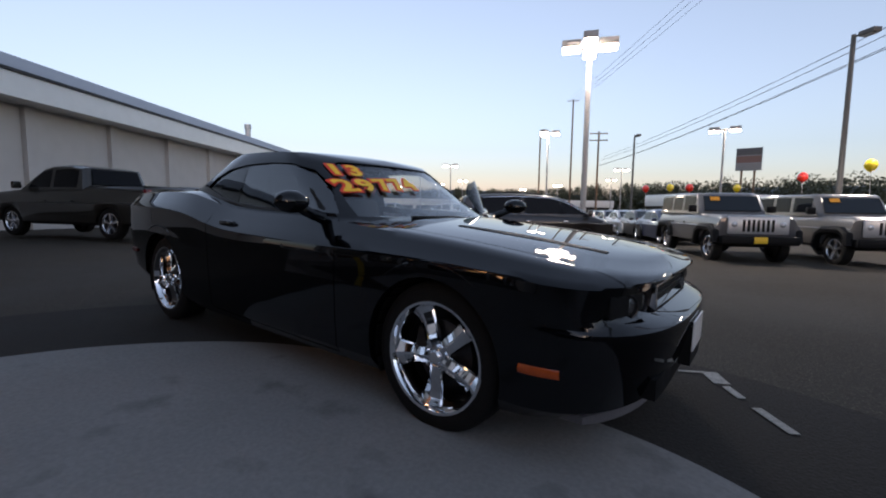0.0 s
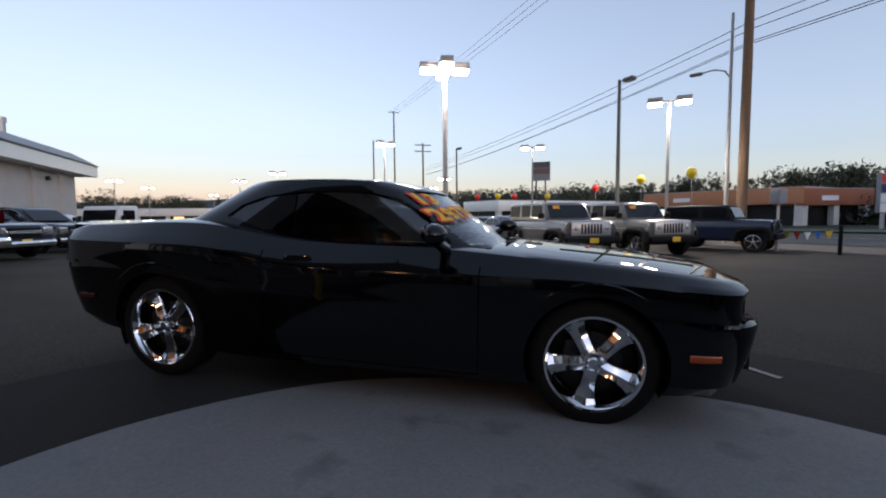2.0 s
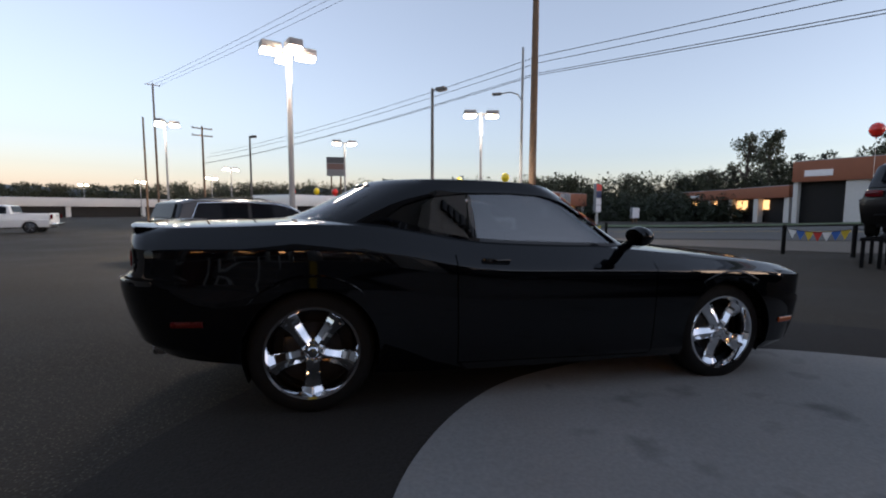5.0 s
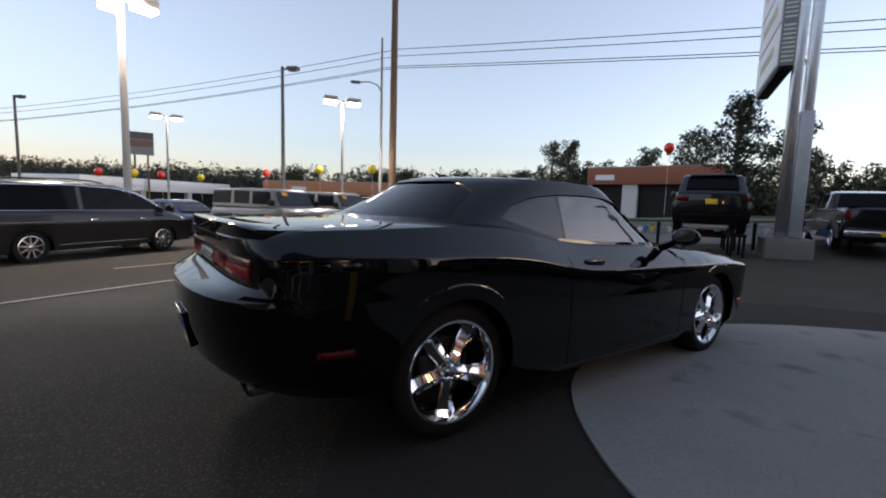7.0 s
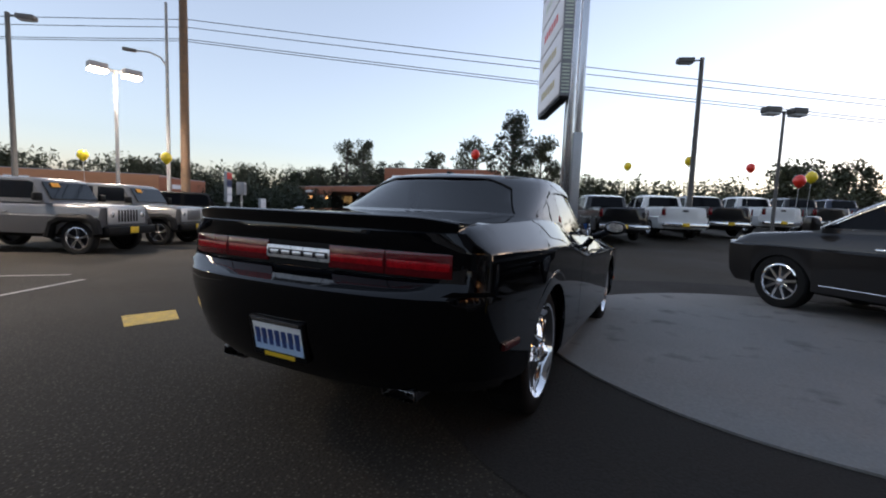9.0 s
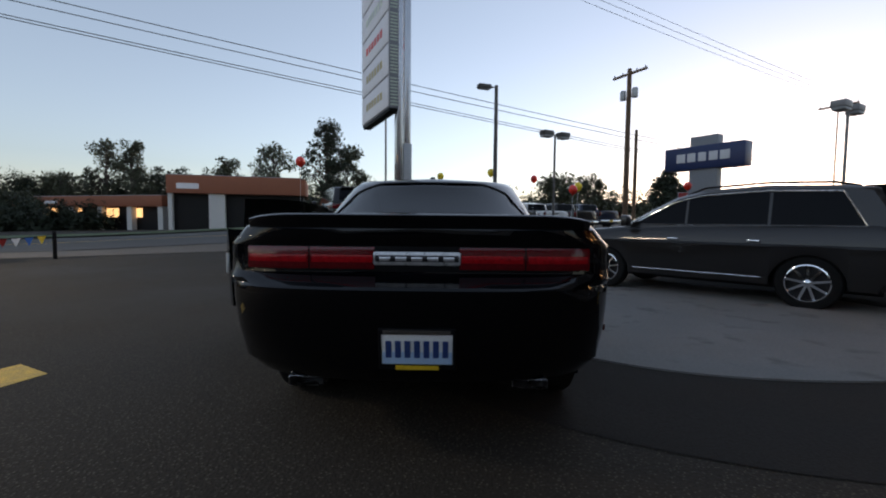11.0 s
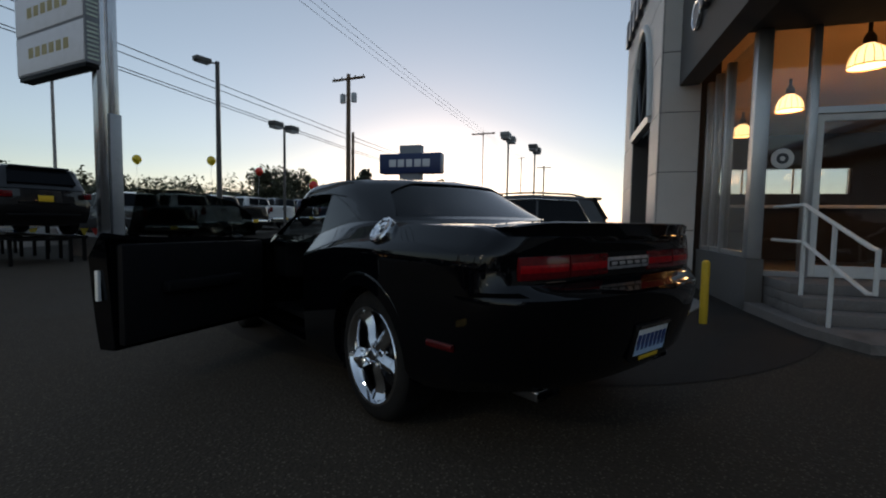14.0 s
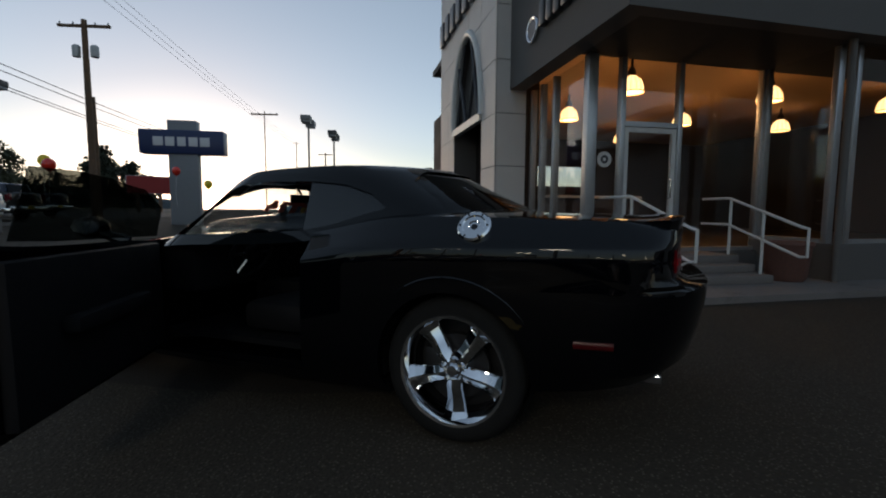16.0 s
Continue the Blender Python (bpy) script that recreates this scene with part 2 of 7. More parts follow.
def table(rows):
    """A smooth curve through (x, value) rows, ordered by x."""
    rows = sorted(rows)
    xs, vs = [r[0] for r in rows], [r[1] for r in rows]

    def at(x):
        if x <= xs[0]:
            return vs[0]
        if x >= xs[-1]:
            return vs[-1]
        i = max(k for k in range(len(xs) - 1) if xs[k] <= x)
        h = xs[i + 1] - xs[i]
        u = (x - xs[i]) / h
        s = lambda k: 0.0 if k <= 0 or k >= len(xs) - 1 else (vs[k + 1] - vs[k - 1]) / (xs[k + 1] - xs[k - 1])
        a, c = s(i) if i else (vs[1] - vs[0]) / h, s(i + 1) if i + 1 < len(xs) - 1 else (vs[-1] - vs[-2]) / h
        return (2 * u**3 - 3 * u**2 + 1) * vs[i] + (u**3 - 2 * u**2 + u) * h * a + (3 * u**2 - 2 * u**3) * vs[i + 1] + (u**3 - u**2) * h * c

    return at


def carve(bm, tools, op="DIFFERENCE"):
    """The solid bm less (or cut to) the solids in tools, as a new bmesh."""
    def temp(b):
        bmesh.ops.recalc_face_normals(b, faces=b.faces)
        me = bpy.data.meshes.new("temp")
        b.to_mesh(me)
        b.free()
        return new("temp", me)
    base, others = temp(bm), [temp(b) for b in tools]
    for o in others:
        md = base.modifiers.new("cut", "BOOLEAN")
        md.operation, md.object, md.solver = op, o, "EXACT"
    got = bmesh.new()
    deps = bpy.context.evaluated_depsgraph_get()
    deps.update()
    me = bpy.data.meshes.new_from_object(base.evaluated_get(deps))
    got.from_mesh(me)
    for o in (base, *others):
        d = o.data
        bpy.data.objects.remove(o)
        bpy.data.meshes.remove(d)
    bpy.data.meshes.remove(me)
    return got


def text_part(name, body, size, material, parent, m, depth=0.003, label="", fat=0.0):
    cu = bpy.data.curves.new(name, "FONT")
    cu.offset = fat
    cu.body, cu.size, cu.extrude, cu.align_x, cu.align_y, cu.resolution_u = body, size, depth, "CENTER", "CENTER", 3
    tmp = new("temp", cu)
    deps = bpy.context.evaluated_depsgraph_get()
    deps.update()
    me = bpy.data.meshes.new_from_object(tmp.evaluated_get(deps))
    bpy.data.objects.remove(tmp)
    bpy.data.curves.remove(cu)
    me.materials.clear()
    me.materials.append(material)
    ob = new(name, me)
    ob.parent, ob.matrix_basis = parent, m
    if label:
        ob["label"] = label
    return ob


# ---- ground ----
def sheet(xs, ys, z_add, keep=None):
    b = bmesh.new()
    grid = [[b.verts.new((x, y, ground_z(x, y) + z_add)) for y in ys] for x in xs]
    for i in range(len(xs) - 1):
        for j in range(len(ys) - 1):
            b.faces.new((grid[i][j], grid[i + 1][j], grid[i + 1][j + 1], grid[i][j + 1]))
    return b


def steps(lo, hi, fine, reach):
    vals, v, h = [], 0.0, fine
    while v < hi:
        vals.append(v)
        h = fine if v < reach else h * 1.25
        v += h
    vals.append(hi)
    neg, v, h = [], -fine, fine
    while v > lo:
        neg.append(v)
        h = fine if v > -reach else h * 1.25
        v -= h
    return [lo] + neg[::-1] + vals


axis = steps(-1500, 1500, 1.0, 30)
solid("ground", sheet(axis, axis, 0), ASPHALT, "dark worn asphalt of a sales lot", "ground", kind="structure")


def draped(name, poly, lift, material, label, category, kind="structure", rows=14, cols=14):
    """A four-cornered sheet that follows the ground."""
    a, c, d, e = [Vector(p) for p in poly]
    b = bmesh.new()
    g = []
    for i in range(rows + 1):
        u = i / rows
        line = []
        for j in range(cols + 1):
            v = j / cols
            p = a.lerp(c, v).lerp(e.lerp(d, v), u)
            line.append(b.verts.new((p.x, p.y, ground_z(p.x, p.y) + lift)))
        g.append(line)
    for i in range(rows):
        for j in range(cols):
            b.faces.new((g[i][j], g[i][j + 1], g[i + 1][j + 1], g[i + 1][j]))
    bmesh.ops.recalc_face_normals(b, faces=b.faces)
    return solid(name, b, material, label, category, kind=kind)


def street(n, d):
    """Place by distance across (n) and along (d) the street."""
    return (0.885 * n + 0.466 * d, 0.466 * n - 0.885 * d)


GRASS = mat("mown_grass", (0.045, 0.075, 0.02), 0.9, vary=0.4, scale=2, bump=0.8, fine=40)
DIRT = mat("pale_gravel_verge", (0.105, 0.088, 0.07), 0.9, vary=0.25, scale=1.5, bump=0.5, fine=40)
draped("road", (street(21, -120), street(21, 90), street(32, 90), street(32, -120)), 0.03, ROAD, "grey asphalt street beyond the lot", "road", cols=60)
draped("verge", (street(16.5, -25), street(16.5, 40), street(20.8, 40), street(20.8, -25)), 0.02, DIRT, "pale gravel verge along the street", "verge", cols=40)
draped("grass_verge", (street(32.2, -100), street(32.2, 60), street(38, 60), street(38, -100)), 0.12, GRASS, "mown green grass strip across the street", "grass", cols=50)
draped("road_line", (street(26, -60), street(26, 60), street(26.15, 60), street(26.15, -60)), 0.05, YELLOW_LINE, "yellow centre line on the street", "road line", cols=50, rows=1)

# round concrete apron in front of the showroom
def smooth_loop(pts, n=10):
    out = []
    k = len(pts)
    for i in range(k):
        p0, p1, p2, p3 = (Vector(pts[(i + j - 1) % k]) for j in range(4))
        for s in range(n):
            u = s / n
            out.append(0.5 * ((2 * p1) + (p2 - p0) * u + (2 * p0 - 5 * p1 + 4 * p2 - p3) * u * u + (3 * p1 - p0 - 3 * p2 + p3) * u**3))
    return out


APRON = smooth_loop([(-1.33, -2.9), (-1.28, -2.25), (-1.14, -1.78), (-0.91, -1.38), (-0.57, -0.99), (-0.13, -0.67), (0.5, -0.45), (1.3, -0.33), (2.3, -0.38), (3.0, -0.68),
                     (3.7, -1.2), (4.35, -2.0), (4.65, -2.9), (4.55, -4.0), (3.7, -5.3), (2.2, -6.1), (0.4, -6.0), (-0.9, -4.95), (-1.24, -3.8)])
# Smooth band round the apron; its dark tone also paints in shade.
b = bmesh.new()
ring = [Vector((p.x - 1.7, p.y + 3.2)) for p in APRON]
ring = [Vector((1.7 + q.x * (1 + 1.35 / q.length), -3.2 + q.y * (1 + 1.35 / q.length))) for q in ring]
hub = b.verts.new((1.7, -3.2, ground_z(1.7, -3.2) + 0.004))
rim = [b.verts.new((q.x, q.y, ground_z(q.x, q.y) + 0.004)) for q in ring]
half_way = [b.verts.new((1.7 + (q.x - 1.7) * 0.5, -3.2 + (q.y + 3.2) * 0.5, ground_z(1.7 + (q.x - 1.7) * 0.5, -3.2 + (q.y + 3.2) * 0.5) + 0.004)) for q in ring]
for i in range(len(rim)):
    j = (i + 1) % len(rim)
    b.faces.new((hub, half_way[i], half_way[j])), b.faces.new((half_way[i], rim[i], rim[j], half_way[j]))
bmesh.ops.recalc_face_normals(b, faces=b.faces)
solid("patch_and_shade", b, PATCH_SHADE, "smooth asphalt band round the apron, its darkness partly painted shade", "asphalt patch", kind="structure")
b = bmesh.new()
top = [b.verts.new((p.x, p.y, ground_z(p.x, p.y) + 0.018)) for p in APRON]
low = [b.verts.new((p.x, p.y, ground_z(p.x, p.y) - 0.1)) for p in APRON]
mid = b.verts.new((1.7, -3.2, ground_z(1.7, -3.2) + 0.018))
for i in range(len(top)):
    j = (i + 1) % len(top)
    b.faces.new((top[i], top[j], mid)), b.faces.new((low[i], low[j], top[j], top[i]))
bmesh.ops.recalc_face_normals(b, faces=b.faces)
solid("concrete_apron", b, CONCRETE, "round grey concrete apron with dark stains", "apron", kind="structure", smooth=20)

# ---- the showroom ----
STONE = mat("pale_stone_panel", (0.60, 0.57, 0.54), 0.55, vary=0.08, scale=2, bump=0.1, per=0.3)
JOINT = mat("dark_joint", (0.10, 0.09, 0.085), 0.8, vary=0.1)
STUCCO = mat("grey_stucco", (0.115, 0.107, 0.101), 0.85, vary=0.08, scale=3, bump=0.3, fine=120)
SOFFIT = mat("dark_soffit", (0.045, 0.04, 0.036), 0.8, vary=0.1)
MULLION = mat("satin_aluminium", (0.45, 0.45, 0.45), 0.35, 0.7, vary=0.08)
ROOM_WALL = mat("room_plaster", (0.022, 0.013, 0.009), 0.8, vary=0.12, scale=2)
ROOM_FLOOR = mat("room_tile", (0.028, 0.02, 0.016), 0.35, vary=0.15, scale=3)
# Amber base colour holds the pendant lamps' glow on the ceiling.
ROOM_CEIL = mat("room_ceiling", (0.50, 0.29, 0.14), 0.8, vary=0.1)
SHADE = mat("pendant_shade", (0.9, 0.75, 0.5), 0.4, vary=0, emit=(1.0, 0.55, 0.22), power=1.15)
SIGN_DARK = mat("dark_sign_letter", (0.03, 0.03, 0.035), 0.4, vary=0.1)
RAIL_WHITE = mat("white_rail_paint", (0.62, 0.62, 0.60), 0.4, vary=0.1)

SHOP = pose(-2.30, -3.04, 0, 0, 0, 215.5)
FLOOR_Z, SOFFIT_Z = 0.5, 3.67


def shop(name, b, material, label, category, kind="structure", smooth=35):
    return solid(name, b, material, label, category, kind=kind, smooth=smooth, m=SHOP)


# The fascia's unseen upper part is raised to block sky light.
shop("showroom_fascia", slab([(-0.08, 0.16), (14, 0.16), (14, 0.4), (0.25, 0.4), (0.25, 4.1), (-0.08, 4.1)], SOFFIT_Z, 8.4), STUCCO, "grey stucco fascia above the showroom glass", "fascia")
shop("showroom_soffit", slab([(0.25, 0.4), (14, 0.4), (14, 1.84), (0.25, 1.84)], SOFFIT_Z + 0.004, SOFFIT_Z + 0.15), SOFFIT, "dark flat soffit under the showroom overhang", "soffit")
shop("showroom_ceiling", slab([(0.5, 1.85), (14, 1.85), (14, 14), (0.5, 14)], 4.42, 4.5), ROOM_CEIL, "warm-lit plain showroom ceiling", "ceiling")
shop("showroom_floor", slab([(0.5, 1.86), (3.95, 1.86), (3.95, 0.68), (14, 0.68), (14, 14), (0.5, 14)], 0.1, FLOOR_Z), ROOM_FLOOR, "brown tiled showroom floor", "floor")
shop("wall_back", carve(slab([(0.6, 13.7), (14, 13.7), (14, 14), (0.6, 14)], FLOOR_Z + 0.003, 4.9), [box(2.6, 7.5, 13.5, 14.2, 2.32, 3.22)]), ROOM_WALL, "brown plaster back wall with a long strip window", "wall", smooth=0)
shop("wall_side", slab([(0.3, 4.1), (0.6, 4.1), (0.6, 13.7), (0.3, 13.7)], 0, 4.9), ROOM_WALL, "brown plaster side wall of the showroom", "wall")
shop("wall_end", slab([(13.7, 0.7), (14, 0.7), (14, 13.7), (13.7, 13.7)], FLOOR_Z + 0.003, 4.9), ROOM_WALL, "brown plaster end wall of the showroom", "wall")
shop("showroom_roof", slab([(0.3, 0.3), (14, 0.3), (14, 14), (0.3, 14)], 6.8, 7.0), STUCCO, "flat showroom roof", "roof")
shop("wall_front", slab([(3.93, 0.66), (13.7, 0.66), (13.7, 0.4), (3.74, 0.4), (3.74, 1.84), (3.93, 1.84)], 0, 0.7), STUCCO, "low grey stucco sill wall under the glass", "wall")
shop("sill_wall", slab([(0.34, 1.72), (0.54, 1.72), (0.54, 4.1), (0.34, 4.1)], 0, 0.72), STUCCO, "low grey stucco sill wall under the corner glass", "wall")
shop("sidewalk", slab([(0.34, 1.72), (0.40, 0.3), (0.62, -0.32), (14, -0.42), (14, 0.4), (3.74, 0.4), (3.74, 1.84), (0.34, 1.84)], -0.1, 0.14), WALK, "pale concrete walk with a square kerb", "walk")
shop("sill_step", slab([(2.70, 1.68), (3.735, 1.68), (3.735, 1.85), (2.70, 1.85)], 0.142, FLOOR_Z), STUCCO, "low grey stucco sill beside the entrance steps", "wall")
stairs = thing("entrance_steps", "three worn concrete steps up to the glass door", "steps", SHOP)
for k in range(3):
    part("step", box(0.56, 2.68, 0.42 + 0.3 * k, 1.79, 0.14 + 0.12 * k, 0.26 + 0.12 * k - 0.001, 0.01), WALK, stairs)


def arch_tower():
    """Stone entrance tower with a tall arched opening in its long face."""
    # The top rows are out of view, added to keep sky off the car.
    x0, x1, y0, y1, top = -0.39, 0.28, 4.05, 9.2, 10.76
    cy, half, spring, crown = 6.25, 1.27, 3.35, 2.2
    t = thing("entrance_tower", "pale stone panel tower with a tall white arch", "tower", SHOP, kind="structure")
    cut = [(-half, -0.2), (half, -0.2)] + [(half * math.cos(a), spring + crown * math.sin(a)) for a in [math.pi * i / 24 for i in range(25)]]
    core = slab([(x0 + 0.02, y0 + 0.02), (x1, y0 + 0.02), (x1, y1 - 0.02), (x0 + 0.02, y1 - 0.02)], 0, top)
    hole = prism(cut, -0.8, 0.8)
    bmesh.ops.transform(hole, matrix=Matrix.Translation((0, cy, 0)) @ Matrix.Rotation(radians(90), 4, "Z"), verts=hole.verts)
    part("core", carve(core, [hole]), JOINT, t, smooth=0)
    # panels
    rows = [0.0, 1.05, 2.12, 3.2, 4.28, 5.36, 6.44, 7.52, 8.6, 9.68, 10.76]
    ys = [y0 + (y1 - y0) * k / 5 for k in range(6)]
    for z0, z1 in zip(rows, rows[1:]):
        for ya, yb in zip(ys, ys[1:]):
            g = 0.008
            panel = box(x0 - 0.005, x0 + 0.018, ya + g, yb - g, z0 + g, z1 - g)
            ym = min(abs(ya - cy), abs(yb - cy), 0 if ya < cy < yb else 9)
            if ym < half + 0.1 and z0 < spring + crown:
                hole = prism(cut, -0.8, 0.8)
                bmesh.ops.transform(hole, matrix=Matrix.Translation((0, cy, 0)) @ Matrix.Rotation(radians(90), 4, "Z"), verts=hole.verts)
                panel = carve(panel, [hole])
            if len(panel.faces):
                part("stone_panel", panel, STONE, t, smooth=0)
        part("stone_panel", box(x0 + 0.02 + 0.008, x1, y0 - 0.005, y0 + 0.018, z0 + 0.008, z1 - 0.008), STONE, t, smooth=0)
    line = [(half * math.cos(a), spring + crown * math.sin(a)) for a in [math.pi * i / 32 for i in range(33)]]
    b = bmesh.new()
    tube([(x0, cy + p, z) for p, z in line], 0.09, 8, b)
    part("arch_trim", b, RAIL_WHITE, t)
    part("transom", box(x0 - 0.06, x0 + 0.08, cy - half, cy + half, spring - 0.12, spring + 0.06), RAIL_WHITE, t)
    for s in (-1, 1):
        part("arch_strut", tube([(x0 + 0.02, cy + s * 0.10, spring + 0.1), (x0 + 0.02, cy + s * 0.82, spring + 1.65)], 0.05, 8), SIGN_DARK, t)
        part("arch_strut", tube([(x0 + 0.02, cy + s * 0.95, spring + 0.1), (x0 + 0.02, cy + s * 0.30, spring + 2.1)], 0.05, 8), SIGN_DARK, t)
    part("arch_backing", box(x0 + 0.25, x0 + 0.29, cy - half, cy + half, spring, spring + crown), STUCCO, t)
    for k in range(7):
        part("sign_letter", box(x0 - 0.12, x0 - 0.02, 4.75 + 0.62 * k, 5.15 + 0.62 * k, 6.1, 6.75, 0.02), SIGN_DARK, t)
    return t


arch_tower()


def glazing(name, a, c, z0, z1, posts, label, door=None):
    """A run of fixed panes between two plan points, with posts at the given shares of its length."""
    a, c = Vector(a), Vector(c)
    d = (c - a).normalized()
    L = (c - a).length
    m = SHOP @ Matrix.Translation((a.x, a.y, 0)) @ Matrix.Rotation(math.atan2(d.y, d.x), 4, "Z")
    w = thing(name, label, "window", m, kind="structure")
    xs = [L * p for p in posts]
    for x in xs:
        part("mullion", box(x - 0.045, x + 0.045, -0.06, 0.06, z0, z1, 0.006), MULLION, w)
    for x0, x1 in zip(xs, xs[1:]):
        isdoor = door and abs(x0 - L * posts[door]) < 0.01
        lo = z0
        if isdoor:
            lo = FLOOR_Z + 2.12
            part("transom_bar", box(x0 + 0.046, x1 - 0.046, -0.05, 0.05, lo - 0.04, lo + 0.04), MULLION, w)
            leaf = part("door_frame", box(x0 + 0.05, x0 + 0.13, -0.03, 0.03, FLOOR_Z + 0.01, lo - 0.05), RAIL_WHITE, w, "white aluminium glass door frame")
            part("stile", box(x1 - 0.13, x1 - 0.05, -0.03, 0.03, FLOOR_Z + 0.01, lo - 0.05), RAIL_WHITE, leaf)
            part("top_rail", box(x0 + 0.132, x1 - 0.132, -0.03, 0.03, lo - 0.13, lo - 0.05), RAIL_WHITE, leaf)
            part("bottom_rail", box(x0 + 0.132, x1 - 0.132, -0.03, 0.03, FLOOR_Z + 0.01, FLOOR_Z + 0.16), RAIL_WHITE, leaf)
            part("pane", box(x0 + 0.13, x1 - 0.13, -0.006, 0.006, FLOOR_Z + 0.16, lo - 0.13), GLASS_SHOP, leaf)
            part("pull_handle", tube([(x1 - 0.16, -0.03, 1.4), (x1 - 0.16, -0.08, 1.42), (x1 - 0.16, -0.08, 1.72), (x1 - 0.16, -0.03, 1.74)], 0.012, 8), CHROME, leaf)
        else:
            part("bottom_rail", box(x0 + 0.046, x1 - 0.046, -0.05, 0.05, z0, z0 + 0.07), MULLION, w)
        pane = part("pane", box(x0 + 0.045, x1 - 0.045, -0.006, 0.006, lo + 0.04, z1), GLASS_SHOP, w)
    return w


glazing("window_1", (0.43, 4.03), (0.43, 1.80), 0.72, SOFFIT_Z, (0.02, 0.23, 0.47, 0.98), "tall shop window at the corner by the tower")
glazing("window_2", (0.43, 1.8), (3.85, 1.8), FLOOR_Z, SOFFIT_Z, (0.012, 0.165, 0.485, 0.985), "tall shop window with a glass entrance door", door=1)
glazing("window_3", (3.85, 1.8), (3.85, 0.55), 0.70, SOFFIT_Z, (0.05, 0.96), "tall shop window beside the entrance recess")
glazing("window_4", (3.98, 0.53), (13.7, 0.53), 0.70, SOFFIT_Z, (0.01, 0.2, 0.4, 0.6, 0.8, 0.99), "long tall shop window facing the lot")
shop("corner_post", box(0.33, 0.50, 1.70, 1.86, 0.722, SOFFIT_Z - 0.002, 0.01), MULLION, "broad pale post at the glazed corner", "post")
shop("downpipe", tube([(3.72, 0.34, 0.14), (3.72, 0.34, SOFFIT_Z)], 0.05, 12), STUCCO, "grey downpipe at the recess corner", "downpipe")
strip = thing("window_5", "long strip window in the showroom's back wall", "window", SHOP, kind="structure")
part("pane", box(2.6, 7.5, 13.84, 13.852, 2.32, 3.22), GLASS_SHOP, strip)
for x in (2.62, 4.2, 5.8, 7.48):
    part("mullion", box(x - 0.03, x + 0.03, 13.8, 13.838, 2.33, 3.21), MULLION, strip)

# ---- the black coupe ----
Z_LOW = table([(-2.6, 0.36), (-2.0, 0.31), (-1.5, 0.24), (-0.9, 0.19), (0.9, 0.19), (1.6, 0.2), (2.1, 0.2), (2.5, 0.21)])
Z_CREASE = table([(-2.6, 0.968), (-1.9, 0.974), (-1.3, 0.972), (-0.95, 0.945), (-0.65, 0.895), (-0.35, 0.862), (0.3, 0.85), (1.0, 0.845), (1.5, 0.838), (2.0, 0.815), (2.5, 0.785)])
TAIL_IN = table([(0.3, 0.075), (0.7, 0.085), (0.97, 0.10), (1.04, 0.085), (1.2, 0.08)])
Z_TOP = table([(-2.6, 1.055), (-2.3, 1.085), (-1.9, 1.105), (-1.5, 1.125), (-1.1, 1.12), (-0.8, 1.075), (-0.5, 1.03), (-0.1, 1.01), (0.5, 1.0), (1.0, 0.965), (1.6, 0.918), (2.1, 0.862), (2.4, 0.818)])


def half_ring(xf, xr, w, lf, pf, lr, pr, nf=12, nm=44, nr=12):
    """One side of a plan outline, from the front's middle round to the rear's middle."""
    out = []
    for i in range(nf):
        a = (math.pi / 2) * i / nf
        out.append((xf - lf + lf * math.cos(a) ** (2 / pf), w * math.sin(a) ** (2 / pf)))
    for i in range(nm + 1):
        out.append((xf - lf + (xr + lr - xf + lf) * i / nm, w))
    for i in range(1, nr + 1):
        a = (math.pi / 2) * (1 - i / nr)
        out.append((xr + lr - lr * math.cos(a) ** (2 / pr), w * math.sin(a) ** (2 / pr)))
    return out


def ring_solid(levels, **counts):
    """A closed body from plan outlines stacked upward; each level is (outline arguments, height function)."""
    b = bmesh.new()
    rows = []
    for args, zf in levels:
        ring = half_ring(*args, **counts)
        right = [b.verts.new((x, -y, zf(x))) for x, y in ring]
        left = [right[0] if i == 0 and abs(y) < 1e-6 else right[-1] if i == len(ring) - 1 and abs(y) < 1e-6 else b.verts.new((x, y, zf(x))) for i, (x, y) in enumerate(ring)]
        rows.append((right, left))
    def face(vs):
        vs = [v for i, v in enumerate(vs) if v not in vs[:i]]
        if len(vs) > 2 and b.faces.get(vs) is None:
            b.faces.new(vs)
    for (r0, l0), (r1, l1) in zip(rows, rows[1:]):
        for i in range(len(r0) - 1):
            face((r0[i], r0[i + 1], r1[i + 1], r1[i]))
            face((l0[i + 1], l0[i], l1[i], l1[i + 1]))
    for r, l in (rows[0], rows[-1]):
        for i in range(len(r) - 1):
            face((r[i], r[i + 1], l[i + 1], l[i]))
    bmesh.ops.recalc_face_normals(b, faces=b.faces)
    return b


